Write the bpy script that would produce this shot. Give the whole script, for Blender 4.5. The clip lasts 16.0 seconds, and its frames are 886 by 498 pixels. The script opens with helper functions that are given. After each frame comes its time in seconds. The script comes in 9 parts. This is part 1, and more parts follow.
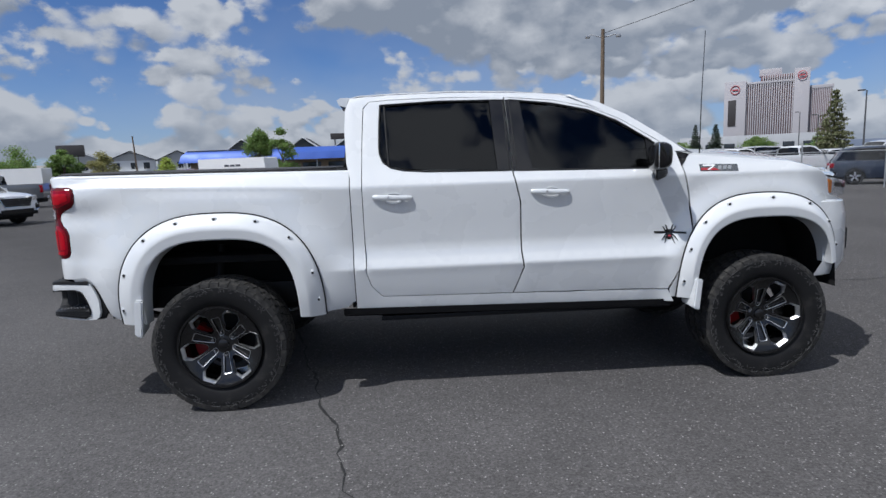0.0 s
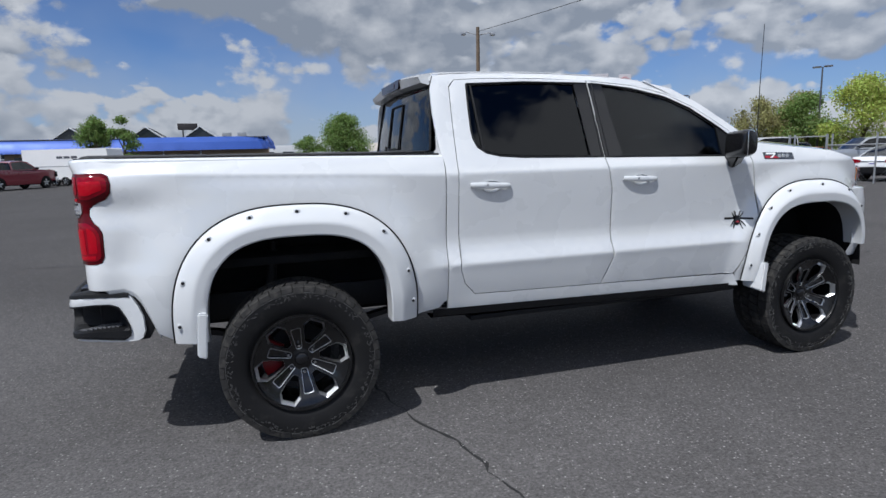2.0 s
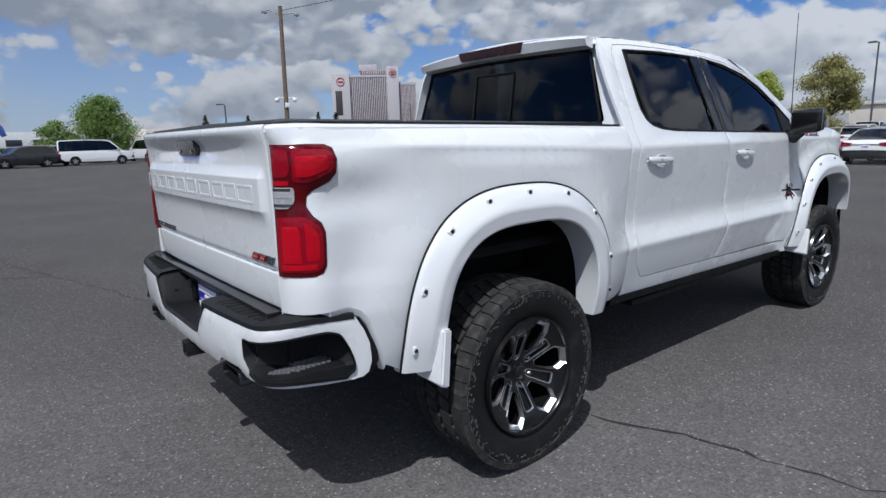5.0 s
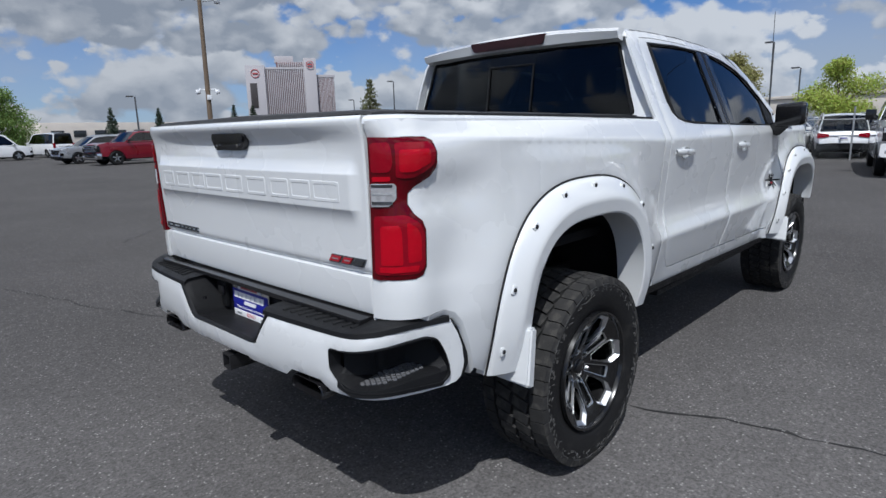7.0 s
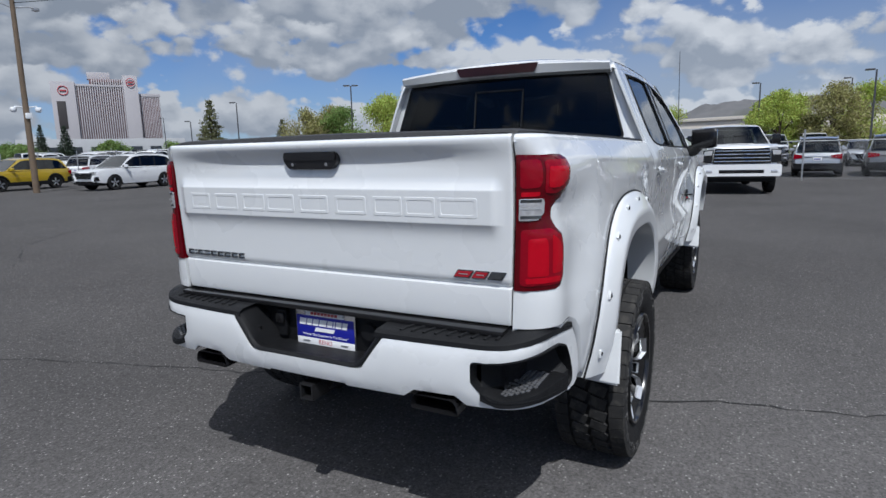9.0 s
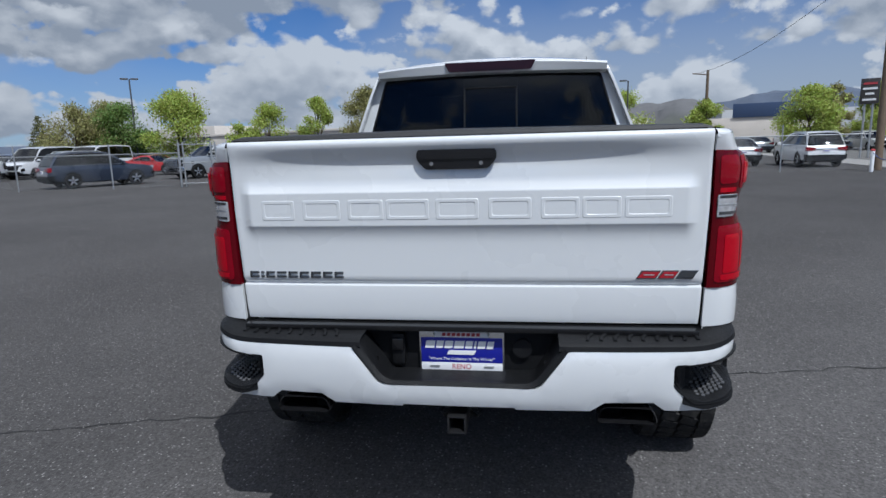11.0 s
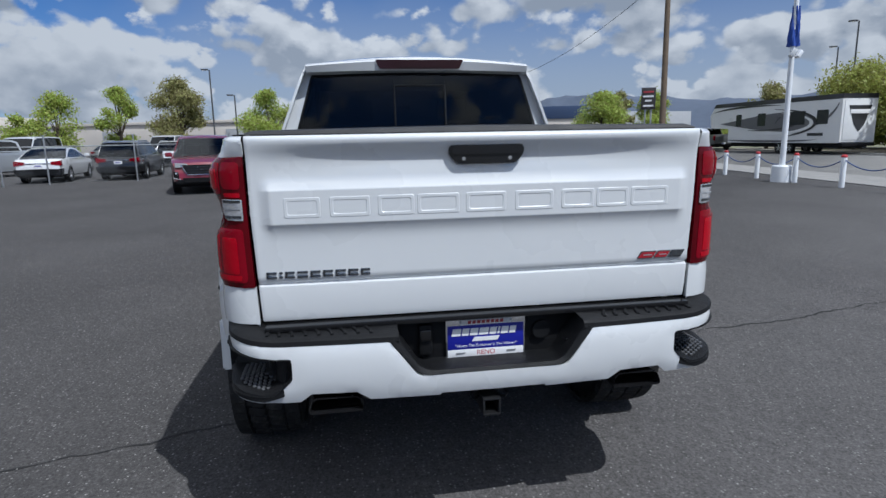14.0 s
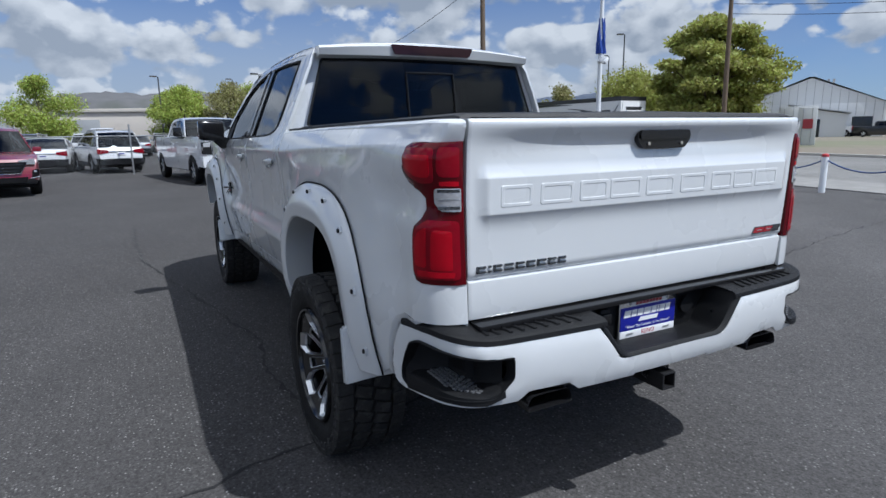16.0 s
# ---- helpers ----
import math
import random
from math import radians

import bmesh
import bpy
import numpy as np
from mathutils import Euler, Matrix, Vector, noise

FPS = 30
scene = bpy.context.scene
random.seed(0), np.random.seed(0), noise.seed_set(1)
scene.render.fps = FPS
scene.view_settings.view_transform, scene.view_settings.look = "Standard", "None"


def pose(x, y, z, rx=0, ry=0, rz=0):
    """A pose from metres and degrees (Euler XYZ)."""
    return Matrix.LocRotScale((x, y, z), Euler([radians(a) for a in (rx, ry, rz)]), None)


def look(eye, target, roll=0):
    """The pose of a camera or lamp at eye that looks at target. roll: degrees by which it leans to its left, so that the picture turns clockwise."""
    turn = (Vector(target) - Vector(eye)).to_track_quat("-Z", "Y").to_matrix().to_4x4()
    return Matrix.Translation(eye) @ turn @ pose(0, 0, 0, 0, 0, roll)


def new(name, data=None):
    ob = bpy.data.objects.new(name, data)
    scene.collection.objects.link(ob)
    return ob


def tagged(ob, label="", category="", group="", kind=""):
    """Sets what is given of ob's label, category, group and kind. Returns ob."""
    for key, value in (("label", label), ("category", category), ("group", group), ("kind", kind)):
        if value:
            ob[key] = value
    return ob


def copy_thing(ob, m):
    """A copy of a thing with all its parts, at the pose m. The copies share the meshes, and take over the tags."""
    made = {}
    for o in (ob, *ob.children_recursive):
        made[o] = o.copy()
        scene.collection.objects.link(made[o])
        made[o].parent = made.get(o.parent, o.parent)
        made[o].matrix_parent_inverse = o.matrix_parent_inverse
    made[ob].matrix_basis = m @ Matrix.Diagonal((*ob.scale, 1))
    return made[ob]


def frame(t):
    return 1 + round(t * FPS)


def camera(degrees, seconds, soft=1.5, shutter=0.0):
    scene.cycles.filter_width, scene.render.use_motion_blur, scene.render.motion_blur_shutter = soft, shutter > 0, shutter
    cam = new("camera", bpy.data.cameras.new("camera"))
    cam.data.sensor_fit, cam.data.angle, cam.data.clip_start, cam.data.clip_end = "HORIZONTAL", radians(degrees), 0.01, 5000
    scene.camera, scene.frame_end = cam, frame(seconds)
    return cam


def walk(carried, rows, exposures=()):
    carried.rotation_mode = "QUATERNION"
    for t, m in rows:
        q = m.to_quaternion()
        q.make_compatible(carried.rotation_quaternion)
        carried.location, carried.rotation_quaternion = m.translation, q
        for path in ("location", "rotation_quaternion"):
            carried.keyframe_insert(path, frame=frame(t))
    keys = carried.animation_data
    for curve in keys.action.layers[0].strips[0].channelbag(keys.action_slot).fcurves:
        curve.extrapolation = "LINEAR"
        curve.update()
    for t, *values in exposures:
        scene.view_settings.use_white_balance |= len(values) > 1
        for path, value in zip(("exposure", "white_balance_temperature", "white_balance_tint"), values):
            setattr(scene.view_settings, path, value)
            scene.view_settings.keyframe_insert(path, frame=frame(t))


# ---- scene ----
cam = camera(74.4, 16.0)
PATH = [
    (0, (1.284, -4.856, 1.566), (1.388, -2.88, 1.28), -2.1),
    (0.5, (0.939, -4.746, 1.569), (1.149, -2.778, 1.282), -2.1),
    (1, (0.539, -4.662, 1.562), (0.869, -2.712, 1.265), -2.0),
    (1.5, (0.191, -4.487, 1.55), (0.648, -2.564, 1.244), -1.8),
    (2, (-0.158, -4.273, 1.552), (0.427, -2.387, 1.233), -1.6),
    (2.5, (-0.516, -4.052, 1.552), (0.192, -2.211, 1.224), -1.6),
    (3, (-0.811, -3.794, 1.533), (0.02, -2.007, 1.194), -1.6),
    (3.5, (-1.102, -3.571, 1.528), (-0.162, -1.841, 1.174), -1.6),
    (4, (-1.406, -3.342, 1.53), (-0.358, -1.679, 1.164), -1.6),
    (4.5, (-1.643, -3.052, 1.517), (-0.494, -1.458, 1.148), -1.6),
    (5, (-1.879, -2.802, 1.516), (-0.645, -1.274, 1.142), -1.5),
    (5.2, (-1.972, -2.708, 1.521), (-0.711, -1.204, 1.136), -1.5),
    (7.3, (-2.27, -2.265, 1.526), (-0.808, -0.954, 1.147), -1.3),
    (7.5, (-2.289, -2.228, 1.509), (-0.797, -0.947, 1.147), -1.1),
    (8, (-2.51, -2.107, 1.516), (-0.954, -0.903, 1.153), -1.1),
    (8.5, (-2.747, -1.885, 1.524), (-1.104, -0.8, 1.174), -1.2),
    (9, (-2.893, -1.555, 1.532), (-1.157, -0.622, 1.195), -1.4),
    (9.2, (-2.951, -1.431, 1.528), (-1.184, -0.556, 1.194), -1.5),
    (11.5, (-3.092, -0.064, 1.559), (-1.133, 0.099, 1.194), -1.2),
    (12, (-3.057, -0.011, 1.564), (-1.095, 0.067, 1.189), -0.7),
    (12.5, (-3.058, 0.001, 1.564), (-1.095, 0.015, 1.184), -0.6),
    (13, (-3.066, 0.015, 1.565), (-1.104, -0.049, 1.18), -0.7),
    (13.5, (-3.098, 0.182, 1.557), (-1.143, 0.015, 1.174), -0.9),
    (14, (-3.16, 0.491, 1.56), (-1.219, 0.186, 1.185), -1.1),
    (14.5, (-3.065, 0.828, 1.553), (-1.162, 0.345, 1.171), -1.2),
    (15, (-2.964, 1.177, 1.554), (-1.114, 0.52, 1.172), -1.1),
    (15.5, (-2.859, 1.526, 1.56), (-1.07, 0.723, 1.166), -0.9),
    (16, (-2.662, 1.773, 1.542), (-0.928, 0.859, 1.144), -0.8),
]
walk(cam, [(t, look(eye, target, roll)) for t, eye, target, roll in PATH],
     [(0.0, -0.10, 6010, 10), (5.0, -0.10, 6010, 10), (7.5, -0.14, 6000, 9), (9.0, -0.17, 6000, 9), (11.5, -0.22, 5800, 8), (14.0, -0.22, 5800, 8), (16.0, -0.06, 5770, 8)])

# ---- world, sun ----
SUN_WAY = Vector((0.55, 0.395, -1.0)).normalized()
SUN_EL = math.asin(-SUN_WAY.z)
SUN_AZ = math.atan2(-SUN_WAY.x, -SUN_WAY.y)


def make_world():
    w = bpy.data.worlds.new("sky")
    w.use_nodes = True
    scene.world = w
    nt = w.node_tree
    nt.nodes.clear()
    N, L = nt.nodes.new, nt.links.new

    def calc(op, a, b=None, clamp=False):
        n = N("ShaderNodeMath")
        n.operation, n.use_clamp = op, clamp
        for i, v in enumerate((a, b)):
            if isinstance(v, (int, float)):
                n.inputs[i].default_value = v
            elif v is not None:
                L(v, n.inputs[i])
        return n.outputs[0]

    def remap(v, a, b, lo=0.0, hi=1.0, smooth=True):
        n = N("ShaderNodeMapRange")
        n.interpolation_type = "SMOOTHSTEP" if smooth else "LINEAR"
        for k, val in zip(("From Min", "From Max", "To Min", "To Max"), (a, b, lo, hi)):
            n.inputs[k].default_value = val
        L(v, n.inputs["Value"])
        return n.outputs[0]

    def blend(f, a, b):
        n = N("ShaderNodeMix")
        n.data_type = "RGBA"
        for v, i in ((f, 0), (a, 6), (b, 7)):
            if isinstance(v, tuple):
                n.inputs[i].default_value = (*v, 1)
            elif isinstance(v, (int, float)):
                n.inputs[i].default_value = v
            else:
                L(v, n.inputs[i])
        return n.outputs[2]

    out, bg = N("ShaderNodeOutputWorld"), N("ShaderNodeBackground")
    L(bg.outputs[0], out.inputs[0])
    sky = N("ShaderNodeTexSky")
    sky.sky_type, sky.sun_disc = "NISHITA", False
    sky.sun_elevation, sky.sun_rotation = SUN_EL, SUN_AZ
    sky.air_density, sky.dust_density, sky.ozone_density, sky.altitude = 1.0, 0.5, 3.0, 1350
    co, sep = N("ShaderNodeTexCoord"), N("ShaderNodeSeparateXYZ")
    L(co.outputs["Generated"], sep.inputs[0])
    z = calc("MAXIMUM", sep.outputs[2], 0.0)
    # cumulus in ranks one behind another: flat grey bases, heaped tops lit from above
    flat = calc("MAXIMUM", calc("SQRT", calc("SUBTRACT", 1.0, calc("MULTIPLY", sep.outputs[2], sep.outputs[2]))), 0.05)
    rise = calc("ARCSINE", z)
    ring = N("ShaderNodeCombineXYZ")
    L(calc("DIVIDE", sep.outputs[0], flat), ring.inputs[0])
    L(calc("DIVIDE", sep.outputs[1], flat), ring.inputs[1])
    L(calc("MULTIPLY", rise, 1.55), ring.inputs[2])

    def field(source, scale, shift):
        off = N("ShaderNodeVectorMath")
        off.operation = "ADD"
        off.inputs[1].default_value = shift
        L(source, off.inputs[0])
        bank = N("ShaderNodeTexNoise")
        bank.inputs["Scale"].default_value, bank.inputs["Detail"].default_value, bank.inputs["Roughness"].default_value = scale, 4.0, 0.52
        L(off.outputs[0], bank.inputs["Vector"])
        warp = N("ShaderNodeTexNoise")
        warp.inputs["Scale"].default_value, warp.inputs["Detail"].default_value, warp.inputs["Roughness"].default_value = scale * 5.5, 6.0, 0.6
        L(off.outputs[0], warp.inputs["Vector"])
        bend = N("ShaderNodeVectorMath")
        bend.operation = "MULTIPLY_ADD"
        k = 0.16 / scale
        bend.inputs[1].default_value = (k, k, k)
        L(warp.outputs["Color"], bend.inputs[0])
        L(off.outputs[0], bend.inputs[2])
        res = calc("MULTIPLY_ADD", bank.outputs[0], 0.80)
        res.node.inputs[2].default_value = 0.10
        for mul, wt in ((3.0, 0.17), (7.5, 0.09)):
            n = N("ShaderNodeTexVoronoi")
            n.feature = "SMOOTH_F1"
            n.inputs["Scale"].default_value, n.inputs["Smoothness"].default_value = scale * mul, 0.35
            L(bend.outputs[0], n.inputs["Vector"])
            res = calc("ADD", res, calc("MULTIPLY", calc("SUBTRACT", 0.42, n.outputs["Distance"]), wt))
        return calc("ADD", res, calc("MULTIPLY", calc("SUBTRACT", warp.outputs[0], 0.5), 0.15))
    tint = N("ShaderNodeVectorMath")
    tint.operation = "MULTIPLY"
    tint.inputs[1].default_value = (0.69, 1.00, 1.42)
    L(sky.outputs[0], tint.inputs[0])
    haze = remap(z, 0.0, 0.20, 0.55, 0.0)
    clear = blend(haze, tint.outputs[0], (6.6, 7.4, 8.6))
    # thin veil that greys the low sky between the towers of cloud
    veil = N("ShaderNodeTexNoise")
    veil.inputs["Scale"].default_value, veil.inputs["Detail"].default_value = 1.6, 5.0
    L(ring.outputs[0], veil.inputs["Vector"])
    film_ = calc("MULTIPLY", remap(veil.outputs[0], 0.42, 0.66), remap(z, 0.02, 0.34, 0.72, 0.0))
    clear = blend(film_, clear, (6.4, 7.0, 8.0))
    picture = clear
    # cloud light and shade set by direction: dimmed down the street, to the south-east
    cloud_gain = remap(calc("SUBTRACT", calc("MULTIPLY", sep.outputs[0], 0.55), sep.outputs[1]), 0.30, 1.15, 1.0, 0.88)
    # and dimmed to the north, raised to the east and south
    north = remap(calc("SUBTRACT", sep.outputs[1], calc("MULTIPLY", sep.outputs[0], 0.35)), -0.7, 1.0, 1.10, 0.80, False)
    cloud_gain = calc("MULTIPLY", cloud_gain, north)
    for base, tall, scale, seed, need in ((0.006, 0.085, 6.5, 3.1, 0.405), (0.045, 0.17, 3.6, 7.7, 0.432), (0.140, 0.15, 4.2, 1.9, 0.444), (0.225, 0.26, 3.0, 12.4, 0.444)):
        t = calc("DIVIDE", calc("SUBTRACT", rise, base), tall)
        top = calc("MULTIPLY", calc("MAXIMUM", t, 0.0), 0.15)
        under = calc("MULTIPLY", calc("MAXIMUM", calc("MULTIPLY", t, -1.0), 0.0), 0.42)
        here = field(ring.outputs[0], scale, (seed, seed * 0.37, 2.1))
        over = field(ring.outputs[0], scale, (seed - 0.03 / scale, seed * 0.37 - 0.03 / scale, 2.1 + 0.16 / scale))
        dens = calc("SUBTRACT", calc("SUBTRACT", calc("SUBTRACT", here, need), top), under)
        cover = remap(dens, -0.008, 0.048)
        relief = calc("MULTIPLY", calc("SUBTRACT", here, over), 6.0)
        deep = remap(dens, 0.0, 0.16, 0.0, 0.30)
        lit = calc("ADD", calc("SUBTRACT", remap(t, -0.25, 0.50, 0.16, 1.0), deep), relief, True)
        tone = blend(lit, (5.0, 5.6, 6.6), (12.2, 12.3, 12.5))
        far = blend(max(0.0, 0.42 - 1.6 * base), tone, (7.2, 7.8, 8.7))
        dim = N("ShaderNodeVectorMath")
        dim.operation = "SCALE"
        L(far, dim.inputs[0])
        L(cloud_gain, dim.inputs["Scale"])
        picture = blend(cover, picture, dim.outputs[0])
    # broken white cloud overhead, out of view, added bright to raise the fill light
    high = field(co.outputs["Generated"], 2.6, (4.4, 9.1, 0.7))
    fill_cover = calc("MULTIPLY", remap(high, 0.40, 0.50), remap(rise, 0.32, 0.55))
    picture = blend(fill_cover, picture, (16.6, 16.6, 16.7))
    L(picture, bg.inputs[0])
    bg.inputs[1].default_value = 0.063


make_world()
sun = new("sun", bpy.data.lights.new("sun", "SUN"))
sun.data.energy, sun.data.angle, sun.data.color = 4.6, radians(0.55), (1.0, 0.965, 0.92)
sun.matrix_world = Matrix.Translation((0, 0, 60)) @ SUN_WAY.to_track_quat("-Z", "Y").to_matrix().to_4x4()
scene.view_settings.exposure = 0.0

# ---- materials ----
def material(name, color, rough=0.5, metal=0.0, vary=0.12, scale=8.0, fine=120.0, bump=0.0, coat=0.0, wear=0.08, spec=0.5, each=0.0,
             second=None, amount=0.5, emit=0.0):
    """A surface with its colour broken at two scales, uneven gloss and a fine relief."""
    m = bpy.data.materials.new(name)
    m.use_nodes = True
    nt = m.node_tree
    b = nt.nodes["Principled BSDF"]
    N, L = nt.nodes.new, nt.links.new
    co = N("ShaderNodeTexCoord")
    big, small = N("ShaderNodeTexNoise"), N("ShaderNodeTexNoise")
    for n, s, d in ((big, scale, 4.0), (small, fine, 3.0)):
        n.inputs["Scale"].default_value, n.inputs["Detail"].default_value = s, d
        L(co.outputs["Object"], n.inputs["Vector"])
    add = N("ShaderNodeMath")
    add.operation = "ADD"
    L(big.outputs[0], add.inputs[0])
    L(small.outputs[0], add.inputs[1])
    rng = N("ShaderNodeMapRange")
    rng.inputs["From Min"].default_value, rng.inputs["From Max"].default_value = 0.6, 1.4
    rng.inputs["To Min"].default_value, rng.inputs["To Max"].default_value = 1.0 - vary, 1.0 + vary
    L(add.outputs[0], rng.inputs["Value"])
    source = None
    if second:
        pick = N("ShaderNodeMapRange")
        pick.interpolation_type = "SMOOTHSTEP"
        pick.inputs["From Min"].default_value, pick.inputs["From Max"].default_value = 0.62 - 0.25 * amount, 0.72 - 0.25 * amount
        L(big.outputs[0], pick.inputs["Value"])
        two = N("ShaderNodeMix")
        two.data_type = "RGBA"
        two.inputs[6].default_value, two.inputs[7].default_value = (*color, 1), (*second, 1)
        L(pick.outputs[0], two.inputs[0])
        source = two.outputs[2]
    mul = N("ShaderNodeVectorMath")
    mul.operation = "SCALE"
    mul.inputs[0].default_value = color
    if source:
        L(source, mul.inputs[0])
    L(rng.outputs[0], mul.inputs["Scale"])
    last = mul.outputs[0]
    if each:
        info = N("ShaderNodeObjectInfo")
        er = N("ShaderNodeMapRange")
        er.inputs["To Min"].default_value, er.inputs["To Max"].default_value = 1 - each, 1 + each
        L(info.outputs["Random"], er.inputs["Value"])
        m2 = N("ShaderNodeVectorMath")
        m2.operation = "SCALE"
        L(last, m2.inputs[0])
        L(er.outputs[0], m2.inputs["Scale"])
        last = m2.outputs[0]
    L(last, b.inputs["Base Color"])
    rr = N("ShaderNodeMapRange")
    rr.inputs["From Min"].default_value, rr.inputs["From Max"].default_value = 0.3, 0.7
    rr.inputs["To Min"].default_value, rr.inputs["To Max"].default_value = max(0.01, rough - wear), min(1.0, rough + wear)
    L(big.outputs[0], rr.inputs["Value"])
    L(rr.outputs[0], b.inputs["Roughness"])
    b.inputs["Metallic"].default_value = metal
    b.inputs["Specular IOR Level"].default_value = spec
    b.inputs["Coat Weight"].default_value = coat
    b.inputs["Coat Roughness"].default_value = 0.03
    if emit:
        b.inputs["Emission Color"].default_value = (*color, 1)
        b.inputs["Emission Strength"].default_value = emit
    if bump:
        bp = N("ShaderNodeBump")
        bp.inputs["Strength"].default_value, bp.inputs["Distance"].default_value = min(1.0, bump), 0.004
        L(small.outputs[0], bp.inputs["Height"])
        L(bp.outputs[0], b.inputs["Normal"])
    return m


def tinted_glass(name, tint, gloss=1.5):
    m = bpy.data.materials.new(name)
    m.use_nodes = True
    nt = m.node_tree
    nt.nodes.clear()
    N, L = nt.nodes.new, nt.links.new
    out, mix, tr, gl, fr = (N(k) for k in ("ShaderNodeOutputMaterial", "ShaderNodeMixShader", "ShaderNodeBsdfTransparent",
                                           "ShaderNodeBsdfGlossy", "ShaderNodeFresnel"))
    tr.inputs[0].default_value = (*tint, 1)
    gl.inputs[0].default_value = (0.95, 0.97, 1, 1)
    gl.inputs["Roughness"].default_value = 0.015
    fr.inputs[0].default_value = gloss
    L(fr.outputs[0], mix.inputs[0])
    L(tr.outputs[0], mix.inputs[1])
    L(gl.outputs[0], mix.inputs[2])
    L(mix.outputs[0], out.inputs[0])
    return m


def lens_red(name, color):
    m = material(name, color, 0.08, 0, 0.10, 9, 40, 0, 0.12, 0.04, 0.25)
    b = m.node_tree.nodes["Principled BSDF"]
    b.inputs["Subsurface Weight"].default_value = 0.0
    return m


def asphalt(name, dark, light, sheen=0.85):
    m = bpy.data.materials.new(name)
    m.use_nodes = True
    nt = m.node_tree
    b = nt.nodes["Principled BSDF"]
    N, L = nt.nodes.new, nt.links.new
    co = N("ShaderNodeTexCoord")

    def noise_tex(s, d, r=0.5):
        n = N("ShaderNodeTexNoise")
        n.inputs["Scale"].default_value, n.inputs["Detail"].default_value, n.inputs["Roughness"].default_value = s, d, r
        L(co.outputs["Object"], n.inputs["Vector"])
        return n.outputs[0]

    def ranged(v, a, c, lo, hi):
        n = N("ShaderNodeMapRange")
        for k, val in zip(("From Min", "From Max", "To Min", "To Max"), (a, c, lo, hi)):
            n.inputs[k].default_value = val
        L(v, n.inputs["Value"])
        return n.outputs[0]

    def mul(a, c):
        n = N("ShaderNodeMath")
        n.operation = "MULTIPLY"
        L(a, n.inputs[0])
        L(c, n.inputs[1])
        return n.outputs[0]

    stain, streak, grit = noise_tex(0.35, 5), noise_tex(2.2, 6, 0.6), noise_tex(55.0, 4, 0.8)
    cells = N("ShaderNodeTexVoronoi")
    cells.inputs["Scale"].default_value = 58.0
    L(co.outputs["Object"], cells.inputs["Vector"])
    chip = ranged(cells.outputs["Color"], 0.64, 0.95, 0.0, 1.0)
    bits = mul(chip, ranged(cells.outputs["Distance"], 0.1, 0.40, 1.0, 0.0))
    # a few pale flecks of stone and litter
    cells2 = N("ShaderNodeTexVoronoi")
    cells2.inputs["Scale"].default_value = 44.0
    L(co.outputs["Object"], cells2.inputs["Vector"])
    fleck = mul(ranged(cells2.outputs["Distance"], 0.08, 0.24, 1.0, 0.0), ranged(cells2.outputs["Color"], 0.60, 0.95, 0.0, 1.0))
    fleck = mul(fleck, ranged(noise_tex(1.7, 5, 0.65), 0.40, 0.62, 0.12, 1.0))
    tone = mul(ranged(stain, 0.3, 0.7, 0.86, 1.12), ranged(streak, 0.3, 0.7, 0.9, 1.1))
    tone = mul(tone, ranged(grit, 0.3, 0.7, 0.45, 1.50))
    tone = mul(tone, ranged(noise_tex(17.0, 3, 0.6), 0.3, 0.7, 0.84, 1.14))
    # light level painted into the colour: paler at low x + y, darker ahead
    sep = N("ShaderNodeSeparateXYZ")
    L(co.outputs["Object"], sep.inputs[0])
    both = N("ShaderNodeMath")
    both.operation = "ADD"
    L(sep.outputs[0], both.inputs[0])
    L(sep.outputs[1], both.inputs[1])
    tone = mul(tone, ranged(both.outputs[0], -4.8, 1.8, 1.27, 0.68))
    base = N("ShaderNodeVectorMath")
    base.operation = "SCALE"
    base.inputs[0].default_value = dark
    L(tone, base.inputs["Scale"])
    m1 = N("ShaderNodeMix")
    m1.data_type = "RGBA"
    L(ranged(bits, 0, 1, 0, 0.85), m1.inputs[0])
    L(base.outputs[0], m1.inputs[6])
    m1.inputs[7].default_value = (*light, 1)
    m2 = N("ShaderNodeMix")
    m2.data_type = "RGBA"
    L(ranged(fleck, 0, 1, 0, 0.85), m2.inputs[0])
    L(m1.outputs[2], m2.inputs[6])
    m2.inputs[7].default_value = (0.50, 0.49, 0.47, 1)
    L(m2.outputs[2], b.inputs["Base Color"])
    L(ranged(streak, 0.3, 0.7, sheen - 0.08, min(1, sheen + 0.08)), b.inputs["Roughness"])
    b.inputs["Specular IOR Level"].default_value = 0.10
    b.inputs["Diffuse Roughness"].default_value = 0.7
    bp = N("ShaderNodeBump")
    bp.inputs["Strength"].default_value, bp.inputs["Distance"].default_value = 0.45, 0.006
    hadd = N("ShaderNodeMath")
    hadd.operation = "ADD"
    L(grit, hadd.inputs[0])
    L(cells.outputs["Distance"], hadd.inputs[1])
    L(hadd.outputs[0], bp.inputs["Height"])
    L(bp.outputs[0], b.inputs["Normal"])
    return m


